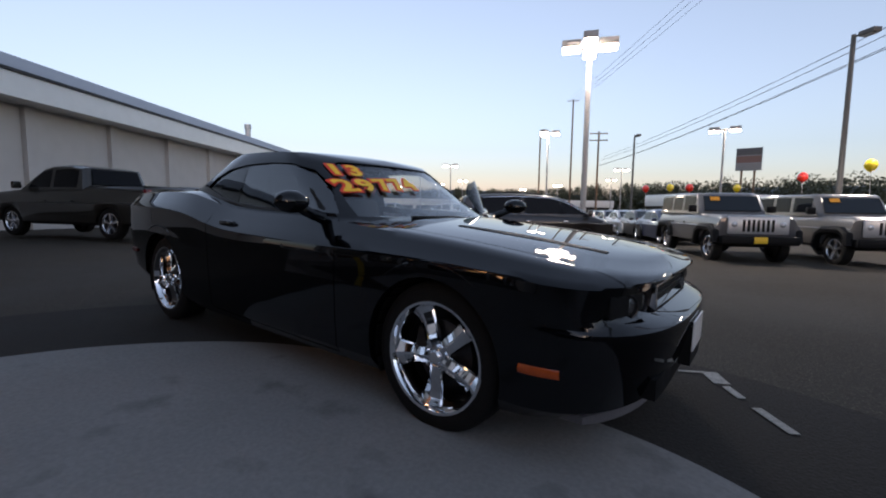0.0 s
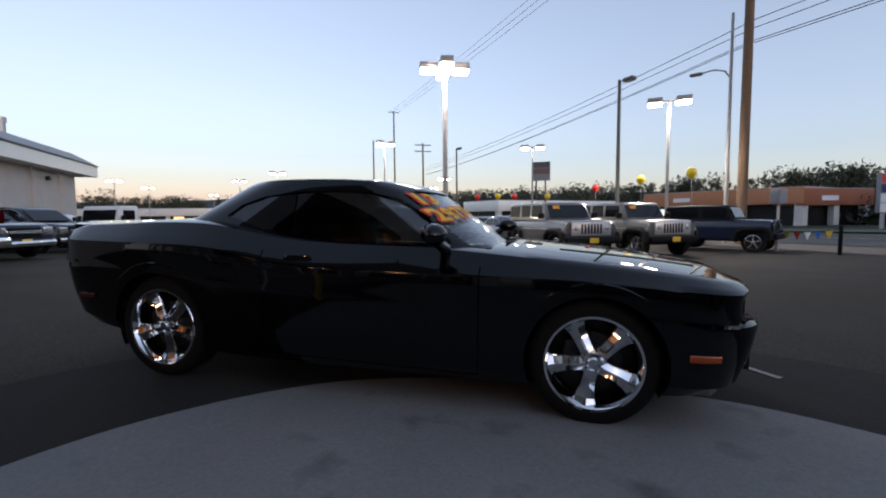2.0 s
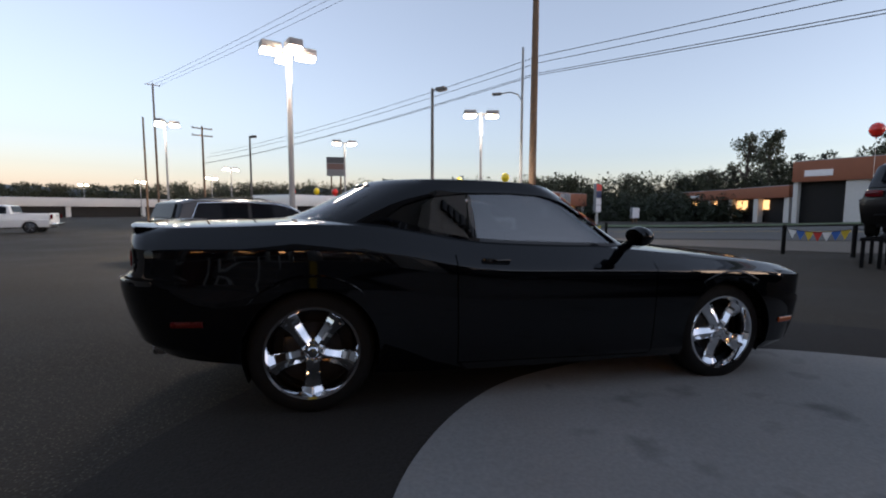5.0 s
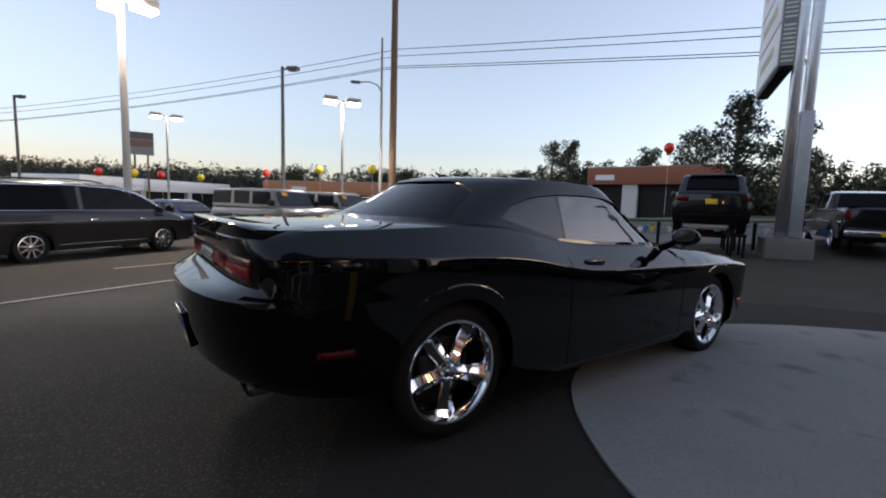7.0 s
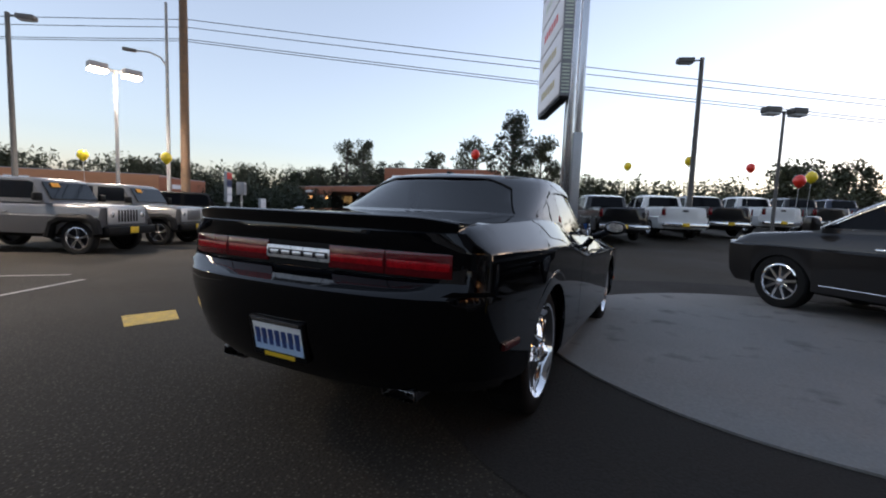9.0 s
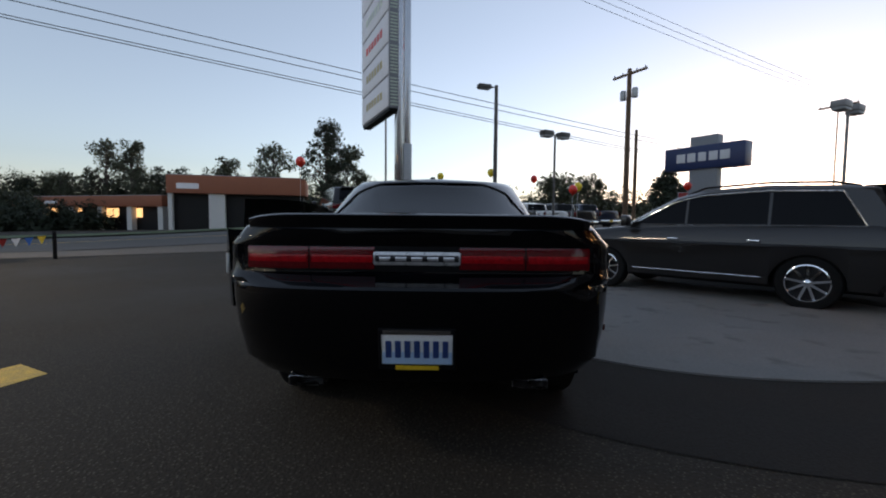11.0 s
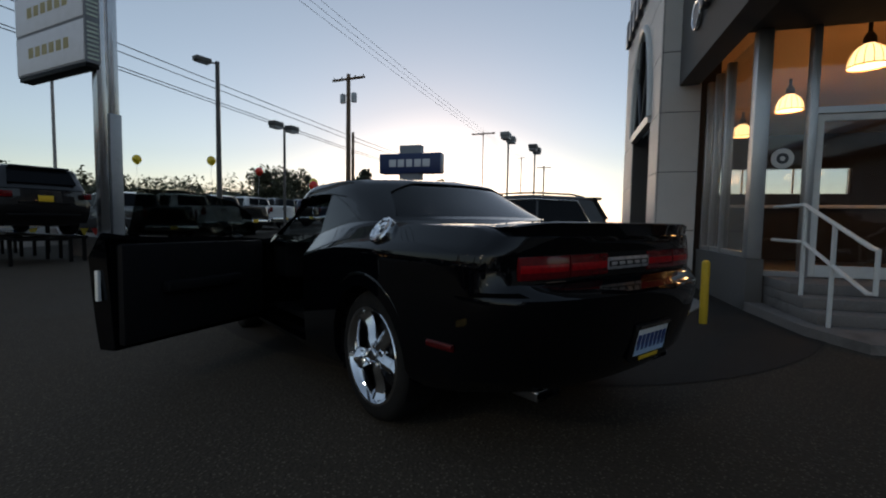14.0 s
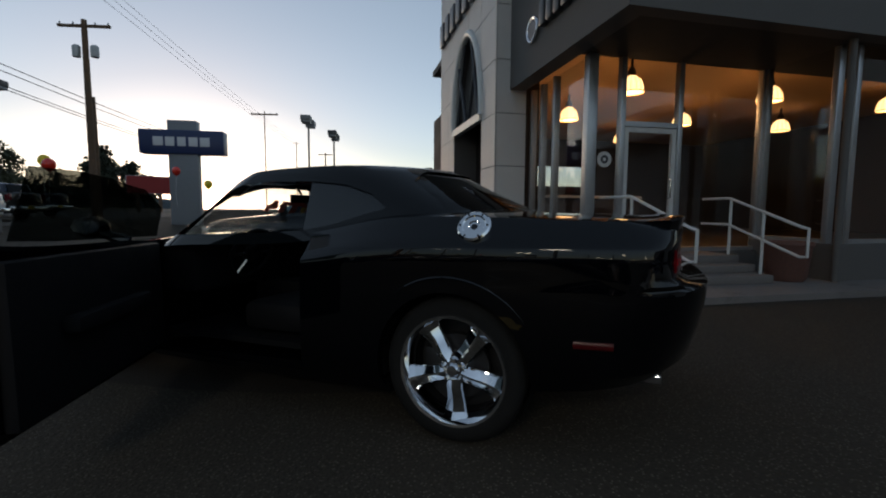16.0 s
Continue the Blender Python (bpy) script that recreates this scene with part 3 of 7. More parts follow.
def coupe_solid():
    mixz = lambda s: (lambda x: Z_LOW(x) + s * (Z_CREASE(x) - Z_LOW(x)))
    up = lambda s, lift=0.0: (lambda x: Z_CREASE(x) + s * (Z_TOP(x) - Z_CREASE(x)) + lift)
    crown = lambda s: (lambda x: Z_TOP(x) + s * (0.035 if x > 0.9 else 0.02))
    rows = [
        ((2.12, -2.38, 0.80, 0.5, 2.8, 0.55, 2.4), mixz(0)),
        ((2.26, -2.50, 0.892, 0.52, 2.7, 0.54, 2.45), mixz(0.03)),
        ((2.37, -2.56, 0.940, 0.54, 2.8, 0.50, 2.5), mixz(0.14)),
        ((2.42, -2.60, 0.955, 0.55, 2.8, 0.46, 2.6), mixz(0.38)),
        ((2.44, -2.618, 0.960, 0.55, 2.8, 0.44, 2.7), mixz(0.56)),
        ((2.45, -2.625, 0.962, 0.55, 2.8, 0.43, 2.7), mixz(0.66)),
        ((2.445, -2.625, 0.963, 0.55, 2.8, 0.43, 2.7), mixz(0.70)),
        ((2.43, -2.612, 0.963, 0.55, 2.8, 0.42, 2.7), mixz(0.72)),
        ((2.335, -2.52, 0.962, 0.46, 3.6, 0.28, 4.0), mixz(0.755)),
        ((2.30, -2.475, 0.963, 0.42, 4.0, 0.25, 4.5), mixz(0.80)),
        ((2.30, -2.47, 0.964, 0.42, 4.0, 0.25, 4.5), mixz(0.90)),
        ((2.325, -2.475, 0.965, 0.45, 3.8, 0.25, 4.5), mixz(0.985)),
        ((2.355, -2.478, 0.960, 0.50, 3.4, 0.25, 4.5), up(0.02)),
        ((2.375, -2.488, 0.920, 0.52, 3.2, 0.25, 4.5), up(0.3)),
        ((2.375, -2.492, 0.875, 0.53, 3.0, 0.25, 4.5), up(0.68)),
        ((2.365, -2.485, 0.842, 0.54, 2.9, 0.28, 2.9), up(0.92)),
        ((2.345, -2.465, 0.79, 0.58, 2.6, 0.30, 3.0), up(1.0)),
        ((2.30, -2.44, 0.62, 0.58, 2.5, 0.30, 3.2), crown(0.5)),
        ((2.28, -2.42, 0.40, 0.56, 2.5, 0.30, 3.2), crown(0.85)),
        ((2.27, -2.41, 0.15, 0.54, 2.5, 0.30, 3.2), crown(1.0)),
    ]
    b = ring_solid(rows)
    # the flanks draw in towards the tail
    for v in b.verts:
        if v.co.x < -1.6:
            v.co.y *= 1 - TAIL_IN(v.co.z) * min(1.0, (-1.6 - v.co.x) / 0.87) ** 1.4
    return b


Z_BELT = lambda x: Z_TOP(x) - 0.05
ROOF_EDGE = table([(-1.9, 1.28), (-1.4, 1.355), (-1.2, 1.388), (-1.0, 1.410), (-0.5, 1.428), (0.0, 1.417), (0.3, 1.37), (0.7, 1.29), (1.1, 1.2)])
ROOF_RISE = table([(-1.9, 0.02), (-1.2, 0.020), (-0.5, 0.026), (0.0, 0.026), (0.3, 0.025), (1.0, 0.02)])


def cabin_solid(inset=0.0):
    rows = []
    for s in (0.0, 0.25, 0.5, 0.75, 0.9, 1.0):
        xf, xr = 1.06 + (0.36 - 1.06) * s, -1.91 + (-1.20 + 1.91) * s
        w = 0.815 + (0.695 - 0.815) * s - 0.02 * (s > 0.95) - 0.03 * s * s
        i = inset
        rows.append(((xf - 1.6 * i, xr + 1.6 * i, w - i, 0.46, 2.3, 0.66, 2.25), (lambda s: lambda x: Z_BELT(x) + s * (ROOF_EDGE(x) - Z_BELT(x)) - (i if s else 0))(s)))
    for s, f in ((0.35, 0.86), (0.65, 0.66), (0.88, 0.40), (1.0, 0.12)):
        i = inset
        rows.append(((0.36 - 1.6 * i - 0.10 * s, -1.20 + 1.6 * i + 0.1 * s, (0.645 - i) * f, 0.44, 2.3, 0.62, 2.25), (lambda s: lambda x: ROOF_EDGE(x) + s * ROOF_RISE(x) - i)(s)))
    b = ring_solid(rows)
    # the glasshouse narrows towards the rear window and leaves broad haunches
    for v in b.verts:
        if v.co.x < -0.4:
            v.co.y *= 1 - 0.20 * min(1.0, (-0.4 - v.co.x) / 1.5) ** 1.6
    return b


SIDE_GLASS = [(-1.04, 1.165), (-0.93, 1.245), (-0.75, 1.305), (-0.5, 1.335), (-0.2, 1.345), (0.05, 1.335), (0.25, 1.29), (0.42, 1.19), (0.58, 1.05), (0.62, 1.015), (0.3, 1.02), (-0.2, 1.03), (-0.5, 1.045), (-0.7, 1.075), (-0.85, 1.115)]


def front_glass_tool():
    """Seen from ahead: the windscreen's outline, drawn out along x."""
    pts = [(-0.70, 1.0), (0.70, 1.0), (0.66, 1.12), (0.55, 1.33), (0.50, 1.355), (-0.50, 1.355), (-0.55, 1.33), (-0.66, 1.12)]
    b = prism(pts, 0.28, 1.3)
    bmesh.ops.transform(b, matrix=Matrix(((0, 1, 0, 0), (1, 0, 0, 0), (0, 0, 1, 0), (0, 0, 0, 1))), verts=b.verts)
    bmesh.ops.recalc_face_normals(b, faces=b.faces)
    return b


def rear_glass_tool():
    pts = [(-0.66, 1.145), (0.66, 1.145), (0.62, 1.2), (0.53, 1.36), (0.48, 1.385), (-0.48, 1.385), (-0.53, 1.36), (-0.62, 1.2)]
    b = prism(pts, -2.1, -1.12)
    bmesh.ops.transform(b, matrix=Matrix(((0, 1, 0, 0), (1, 0, 0, 0), (0, 0, 1, 0), (0, 0, 0, 1))), verts=b.verts)
    bmesh.ops.recalc_face_normals(b, faces=b.faces)
    return b


def drum(x, y0, y1, z, r, n=40):
    return prism([(x + r * math.cos(k * math.tau / n), z + r * math.sin(k * math.tau / n)) for k in range(n)], y0, y1)


DOOR_SHAPE = [(-0.59, 0.27), (0.80, 0.25), (0.83, 0.6), (0.82, 1.25), (-0.64, 1.25), (-0.63, 0.95), (-0.61, 0.6)]
HINGE = (0.81, 0.93)
OPEN = 56


def coupe_wheel(parent, x, side):
    """Tyre, deep chrome rim with five broad spokes, hub cap, nuts and brake disc. side: -1 right, 1 left."""
    w = new("wheel")
    w.parent = parent
    w.matrix_basis = pose(x, side * 0.79, 0.364, 0, 0 if x < 0 else 9, 0 if side < 0 else 180)
    R = 0.364
    part("tyre", lathe([(0.262, 0.11), (0.285, 0.118), (0.325, 0.118), (0.350, 0.105), (R, 0.08), (R + 0.001, 0.03), (R + 0.001, -0.03), (R, -0.08), (0.350, -0.105), (0.325, -0.118), (0.285, -0.118), (0.262, -0.11), (0.255, 0.0), (0.262, 0.11)], 48), RUBBER, w)
    part("rim", lathe([(0.250, 0.10), (0.247, 0.05), (0.243, -0.06), (0.254, -0.095), (0.272, -0.108), (0.279, -0.114), (0.274, -0.121), (0.261, -0.118), (0.252, -0.10), (0.246, -0.085)], 48), CHROME, w, "bright chrome rim")
    b = bmesh.new()
    for k in range(5):
        a = k * math.tau / 5 - math.pi / 2
        rot = Matrix.Rotation(-(a), 4, "Y")
        # along x: radius; z: half width; y: depth (outward is negative)
        secs = [(0.045, 0.042, -0.098, 0.05), (0.09, 0.042, -0.100, 0.05), (0.13, 0.044, -0.088, 0.045), (0.17, 0.048, -0.080, 0.04), (0.215, 0.057, -0.084, 0.035), (0.253, 0.076, -0.102, 0.03)]
        rings = []
        for r, hw, y, th in secs:
            pts = [(r, y + th, -hw), (r, y + 0.030, -hw), (r, y + 0.022, -hw * 0.88), (r, y + 0.002, -hw * 0.12), (r, y + 0.002, hw * 0.12), (r, y + 0.022, hw * 0.88), (r, y + 0.030, hw), (r, y + th, hw)]
            rings.append([b.verts.new(rot @ Vector(p)) for p in pts])
        for u, v in zip(rings, rings[1:]):
            for i in range(8):
                b.faces.new((u[i], u[(i + 1) % 8], v[(i + 1) % 8], v[i]))
        b.faces.new(rings[0]), b.faces.new(rings[-1][::-1])
    bmesh.ops.recalc_face_normals(b, faces=b.faces)
    part("spokes", b, CHROME, w, "five broad chrome spokes", 18)
    part("hub_cap", lathe([(0.001, -0.108), (0.026, -0.106), (0.034, -0.098), (0.036, -0.07)], 24), CHROME, w)
    part("hub", lathe([(0.036, -0.085), (0.075, -0.08), (0.085, -0.06), (0.085, 0.0)], 24), CHROME, w)
    for k in range(5):
        a = k * math.tau / 5 - math.pi / 2 + math.pi / 5
        part("wheel_nut", lathe([(0.001, -0.105), (0.008, -0.104), (0.011, -0.098), (0.011, -0.07)], 6, centre=(0.058 * math.cos(a), 0, 0.058 * math.sin(a))), CHROME, w)
    part("brake_disc", lathe([(0.05, -0.02), (0.165, -0.02), (0.165, 0.01), (0.05, 0.01)], 32), DARKMETAL, w)
    part("brake_caliper", box(-0.17, -0.08, -0.045, 0.03, -0.09, 0.09, 0.015), DARKMETAL, w)
    part("inner_barrel", lathe([(0.001, 0.06), (0.235, 0.06), (0.24, 0.0)], 32), DARKMETAL, w)
    return w


def coupe():
    car = thing("coupe", "glossy black two-door muscle coupe with its driver door open", "car", pose(0, 0, 0, 0, 1.32, -0.6))
    wells = [drum(x, s * 0.56, s * 1.2, 0.372, 0.388) for x in (1.473, -1.473) for s in (-1, 1)]
    cavity = box(-1.3, 0.86, -0.74, 0.74, 0.3, 1.4)
    cut_l = prism(DOOR_SHAPE, 0.62, 1.3)
    gaps = []
    for s in (-1, 1):
        if s < 0:
            gaps.append(prism([(0.818, 0.25), (0.826, 0.25), (0.826, 1.2), (0.818, 1.2)], -1.2, -0.915))
            gaps.append(prism([(-0.602, 0.27), (-0.594, 0.27), (-0.632, 1.2), (-0.640, 1.2)], -1.2, -0.915))
            gaps.append(prism([(-0.60, 0.262), (0.82, 0.242), (0.82, 0.25), (-0.60, 0.27)], -1.2, -0.9))
        gaps.append(box(0.98, 2.5, s * 0.745 - 0.004, s * 0.745 + 0.004, 0.70, 1.2, m=None))
        gaps.append(box(-2.6, -1.7, s * 0.70 - 0.004, s * 0.70 + 0.004, 1.05, 1.3))
    shell = carve(coupe_solid(), wells + [cavity, cut_l] + gaps)
    part("body", shell, PAINT_BLACK, car, "deep black gloss paint", 28)
    for s in (-1, 1):
        for x in (1.473, -1.473):
            b = bmesh.new()
            tube([(x + 0.452 * math.cos(a), s * ((0.950 + 0.010 * math.sin(a)) * (1 - 0.085 * (max(0.0, -1.6 - x - 0.452 * math.cos(a)) / 0.87) ** 1.4) - 0.003), 0.378 + 0.452 * math.sin(a)) for a in [radians(22 + 136 * i / 24) for i in range(25)]], [0.004 + 0.007 * math.sin(math.pi * i / 24) for i in range(25)], 8, b)
            part("arch_lip", b, PAINT_BLACK, car)
            well = lathe([(0.388, s * 0.9), (0.388, s * 0.57), (0.01, s * 0.57)], 28, centre=(x, 0, 0.372))
            bmesh.ops.delete(well, geom=[v for v in well.verts if v.co.z < 0.16], context="VERTS")
            part("wheel_well", well, TRIM_BLACK, car)
            coupe_wheel(car, x, s)
    # cabin
    side = [prism(SIDE_GLASS, s * 0.3, s * 1.2) for s in (-1, 1)]
    roof = carve(cabin_solid(), [cabin_solid(0.032)] + side + [front_glass_tool(), rear_glass_tool()])
    part("roof", roof, PAINT_BLACK, car, "black roof and pillars", 30)
    for name, tool, m, lab in (("windscreen", front_glass_tool(), GLASS_CLEAR, "clear curved windscreen"), ("rear_window", rear_glass_tool(), GLASS_TINT, "dark tinted rear window")):
        part(name, carve(carve(cabin_solid(0.006), [cabin_solid(0.011)]), [tool], "INTERSECT"), m, car, lab)
    quarter = [(-1.06, 1.14), (-1.0, 1.4), (-0.505, 1.4), (-0.50, 1.0), (-0.6, 1.0)]
    front = [(-0.495, 1.4), (0.7, 1.4), (0.7, 0.99), (-0.49, 0.99)]
    for s in (-1, 1):
        pane = carve(carve(carve(cabin_solid(0.010), [cabin_solid(0.015)]), [prism(SIDE_GLASS, s * 0.3, s * 1.2)], "INTERSECT"), [prism(quarter, s * 0.2, s * 1.3)], "INTERSECT")
        part("quarter_window", pane, GLASS_QUARTER, car)
    pane = carve(carve(carve(cabin_solid(0.010), [cabin_solid(0.015)]), [prism(SIDE_GLASS, -0.3, -1.2)], "INTERSECT"), [prism(front, -0.2, -1.3)], "INTERSECT")
    part("door_window", pane, GLASS_SIDE, car)
    # driver door, swung open on its front edge
    swing = Matrix.Translation((*HINGE, 0)) @ Matrix.Rotation(radians(-OPEN), 4, "Z") @ Matrix.Translation((-HINGE[0], -HINGE[1], 0))
    door = part("door", carve(coupe_solid(), [prism(DOOR_SHAPE, 0.80, 1.3)], "INTERSECT"), PAINT_BLACK, car, "driver door swung wide open", 28)
    door.matrix_basis = swing
    part("door_card", box(-0.57, 0.74, 0.74, 0.802, 0.3, 0.97, 0.02), CABIN, door)
    part("armrest", box(-0.3, 0.4, 0.66, 0.742, 0.62, 0.70, 0.02), CABIN, door)
    pane = carve(carve(carve(cabin_solid(0.010), [cabin_solid(0.015)]), [prism(SIDE_GLASS, 0.3, 1.2)], "INTERSECT"), [prism(front, 0.2, 1.3)], "INTERSECT")
    part("door_window", pane, GLASS_DOOR, door, "clear raised door window")
    part("reflector", box(-0.640, -0.618, 0.865, 0.895, 0.60, 0.80, 0.004), WHITE_PAINT, door, "pale reflector strip on the door edge")
    for s, host in ((-1, car), (1, door)):
        handle = part("door_handle", box(-0.46, -0.27, s * 0.936 - 0.012, s * 0.936 + 0.018, 0.885, 0.925, 0.012), PAINT_BLACK, host)
        stalk = tube([(0.60, s * 0.86, 0.985), (0.58, s * 0.95, 1.02), (0.57, s * 1.0, 1.05)], [0.035, 0.03, 0.03], 10)
        m = part("mirror", stalk, PAINT_BLACK, host, "black door mirror")
        b = bmesh.new()
        bmesh.ops.create_icosphere(b, subdivisions=3, radius=1)
        for v in b.verts:
            v.co = Vector((0.57 + 0.085 * v.co.x * (1 if v.co.x > 0 else 0.5), s * 1.055 + 0.105 * v.co.y, 1.08 + 0.066 * v.co.z))
        part("mirror_cap", b, PAINT_BLACK, m)
        g = bmesh.new()
        lathe([(0.001, 0), (1, 0)], 28, bm=g)
        for v in g.verts:
            v.co = Vector((0.524, s * 1.06 + 0.075 * v.co.x, 1.085 + 0.044 * v.co.z))
        part("mirror_glass", g, CHROME, m)
    # rear
    b = bmesh.new()
    secs = []
    for k in range(25):
        y = -0.77 + 1.54 * k / 24
        e = max(0.0, (abs(y) - 0.56) / 0.24)
        back = -2.505 + 0.02 * (y / 0.8) ** 2 + 0.20 * (1 - (1 - (abs(y) / 0.80) ** 4.5) ** (1 / 4.5))
        zt = 1.104 - 0.026 * e * e
        deck = Z_TOP(back + 0.24) + 0.02 * (1 - (y / 0.8) ** 2)
        secs.append([(back + 0.27, deck - 0.004), (back + 0.10, zt - 0.004), (back + 0.012, zt), (back, zt - 0.007), (back + 0.012, 1.040), (back + 0.24, 1.040)])
        secs[-1] = [b.verts.new((x, y, z)) for x, z in secs[-1]]
    for u, v in zip(secs, secs[1:]):
        for i in range(6):
            b.faces.new((u[i], u[(i + 1) % 6], v[(i + 1) % 6], v[i]))
    b.faces.new(secs[0]), b.faces.new(secs[-1][::-1])
    bmesh.ops.recalc_face_normals(b, faces=b.faces)
    part("spoiler", b, PAINT_BLACK, car, "low black lip spoiler")

    def rear_x(y):
        # the tail panel's plan curve
        return -2.473 + 0.25 - 0.25 * max(0.0, 1 - (abs(y) / 0.866) ** 4.5) ** (1 / 4.5)

    def tail_strip(y0, y1, z0, z1, out, n=18):
        b = bmesh.new()
        rows = []
        for k in range(n + 1):
            y = y0 + (y1 - y0) * k / n
            x = rear_x(y)
            rows.append([b.verts.new((x + 0.05, y, z0)), b.verts.new((x - out * 0.7, y, z0)), b.verts.new((x - out, y, z0 + 0.012)), b.verts.new((x - out, y, z1 - 0.012)), b.verts.new((x - out * 0.7, y, z1)), b.verts.new((x + 0.05, y, z1))])
        for u, v in zip(rows, rows[1:]):
            for i in range(6):
                b.faces.new((u[i], u[(i + 1) % 6], v[(i + 1) % 6], v[i]))
        b.faces.new(rows[0]), b.faces.new(rows[-1][::-1])
        bmesh.ops.recalc_face_normals(b, faces=b.faces)
        return b
    part("tail_panel", tail_strip(-0.80, 0.80, 0.850, 0.968, 0.003), TRIM_BLACK, car)
    for y0, y1 in ((-0.762, -0.478), (-0.472, -0.186), (0.186, 0.472), (0.478, 0.762)):
        tl = part("tail_lamp", tail_strip(y0, y1, 0.862, 0.958, 0.010), TAIL_RED, car, "dark red tail lamp lens")
        w = y1 - y0
        part("reflector", tail_strip(y0 + w * 0.03, y0 + w * 0.97, 0.884, 0.930, 0.0115, 12), TAIL_GLOW, tl)
    badge = part("name_badge", tail_strip(-0.19, 0.19, 0.880, 0.938, 0.013, 8), BADGE, car, "silver badge plate")
    part("badge_field", tail_strip(-0.182, 0.182, 0.887, 0.931, 0.0145, 8), DARKMETAL, badge)
    for k in range(5):
        y = -0.14 + 0.07 * k
        part("badge_mark", tail_strip(y - 0.024, y + 0.024, 0.893, 0.923, 0.017, 2), BADGE, badge)
    plate = part("number_plate", box(-2.598, -2.575, -0.152, 0.152, 0.465, 0.617, 0.006), WHITE_PAINT, car, "white and blue number plate in a dealer frame")
    part("plate_frame", carve(box(-2.602, -2.575, -0.160, 0.160, 0.448, 0.632, 0.005), [box(-2.7, -2.4, -0.147, 0.147, 0.474, 0.610)]), TRIM_BLACK, plate)
    part("dealer_strip", box(-2.605, -2.60, -0.09, 0.09, 0.451, 0.470), YELLOW_PLATE, plate)
    part("dealer_strip", box(-2.605, -2.60, -0.14, 0.14, 0.614, 0.630), ALLOY, plate)
    blue = mat("plate_blue", (0.02, 0.05, 0.18), 0.5, vary=0.05)
    pale = mat("plate_pale_blue", (0.40, 0.55, 0.74), 0.5, vary=0.1)
    part("plate_scene", box(-2.601, -2.597, -0.145, 0.145, 0.476, 0.53), pale, plate)
    for k in range(7):
        y = 0.118 - 0.0393 * k
        part("plate_bar", box(-2.602, -2.597, y - 0.012, y + 0.012, 0.505, 0.580), blue, plate)

    plate.matrix_basis = Matrix.Translation((-2.588, -0.012, 0.54)) @ Matrix.Rotation(radians(-13), 4, "Y") @ Matrix.Translation((2.59, 0, -0.54))

    def flank(x, w, xf, lf, p):
        return w * max(0.0, 1 - max(0.0, (x - xf + lf) / lf) ** p) ** (1 / p)

    def marker(x0, x1, z0, z1, w, s, n=6):
        b = bmesh.new()
        rows = []
        for k in range(n + 1):
            x = x0 + (x1 - x0) * k / n
            y = flank(x, w, 2.425, 0.55, 2.8) if x > 0 else flank(-x, w + 0.006, 2.612, 0.45, 2.65) * (1 - 0.08 * (max(0.0, -1.6 - x) / 0.87) ** 1.4)
            rows.append([b.verts.new((x, s * q, z)) for q, z in ((y - 0.03, z0), (y + 0.005, z0), (y + 0.009, z0 + 0.006), (y + 0.009, z1 - 0.006), (y + 0.005, z1), (y - 0.03, z1))])
        for u, v in zip(rows, rows[1:]):
            for i in range(6):
                b.faces.new((u[i], u[(i + 1) % 6], v[(i + 1) % 6], v[i]))
        b.faces.new(rows[0]), b.faces.new(rows[-1][::-1])
        bmesh.ops.recalc_face_normals(b, faces=b.faces)
        return b
    for s in (-1, 1):
        tip = box(-2.405, -2.2, s * 0.515 - 0.084, s * 0.515 + 0.084, 0.310, 0.362, 0.012)
        hollow = box(-2.6, -2.3, s * 0.515 - 0.079, s * 0.515 + 0.078, 0.315, 0.357, 0.009)
        part("exhaust_tip", carve(tip, [hollow]), EXHAUST, car, "chromed exhaust tip", smooth=0)
        part("side_marker", marker(-2.205, -2.045, 0.547, 0.578, 0.951, s), DIM_RED, car)
        part("front_marker", marker(1.945, 2.105, 0.436, 0.474, 0.953, s), AMBER, car, "amber side marker")
    cap = part("fuel_cap", lathe([(0.001, 0.004), (0.028, 0.004), (0.033, 0.011), (0.056, 0.012), (0.062, 0.019), (0.078, 0.020), (0.087, 0.012), (0.088, -0.03)], 40), CHROME, car, "round chrome fuel filler cap")
    cap.matrix_basis = Matrix.Translation((-1.60, 0.898, 1.062)) @ Matrix.Rotation(radians(36), 4, "X") @ Matrix.Scale(0.93, 4)
    part("cap_flap", lathe([(0.001, 0.009), (0.014, 0.009), (0.018, 0.003)], 20), DARKMETAL, cap)
    for k in range(6):
        a = k * math.tau / 6
        part("cap_bolt", lathe([(0.001, 0.024), (0.005, 0.023), (0.006, 0.016)], 8, centre=(0.070 * math.cos(a), 0, 0.070 * math.sin(a))), DARKMETAL, cap)
    # front
    def front_x(y, base, l, p, w):
        return base - l + l * max(0.0, 1 - (abs(y) / w) ** p) ** (1 / p)

    def nose_strip(y0, y1, z0, z1, base, out, deep=0.05, n=20, l=0.42, w=0.964, p=4.0):
        b = bmesh.new()
        rows = []
        for k in range(n + 1):
            y = y0 + (y1 - y0) * k / n
            x = front_x(y, base, l, p, w) + out
            rows.append([b.verts.new(q) for q in ((x - deep, y, z0), (x, y, z0), (x, y, z1), (x - deep, y, z1))])
        for u, v in zip(rows, rows[1:]):
            for i in range(4):
                b.faces.new((u[i], u[(i + 1) % 4], v[(i + 1) % 4], v[i]))
        b.faces.new(rows[0]), b.faces.new(rows[-1][::-1])
        bmesh.ops.recalc_face_normals(b, faces=b.faces)
        return b
    grille = part("grille", nose_strip(-0.80, 0.80, 0.628, 0.775, 2.302, 0.004), TRIM_BLACK, car, "recessed black grille")
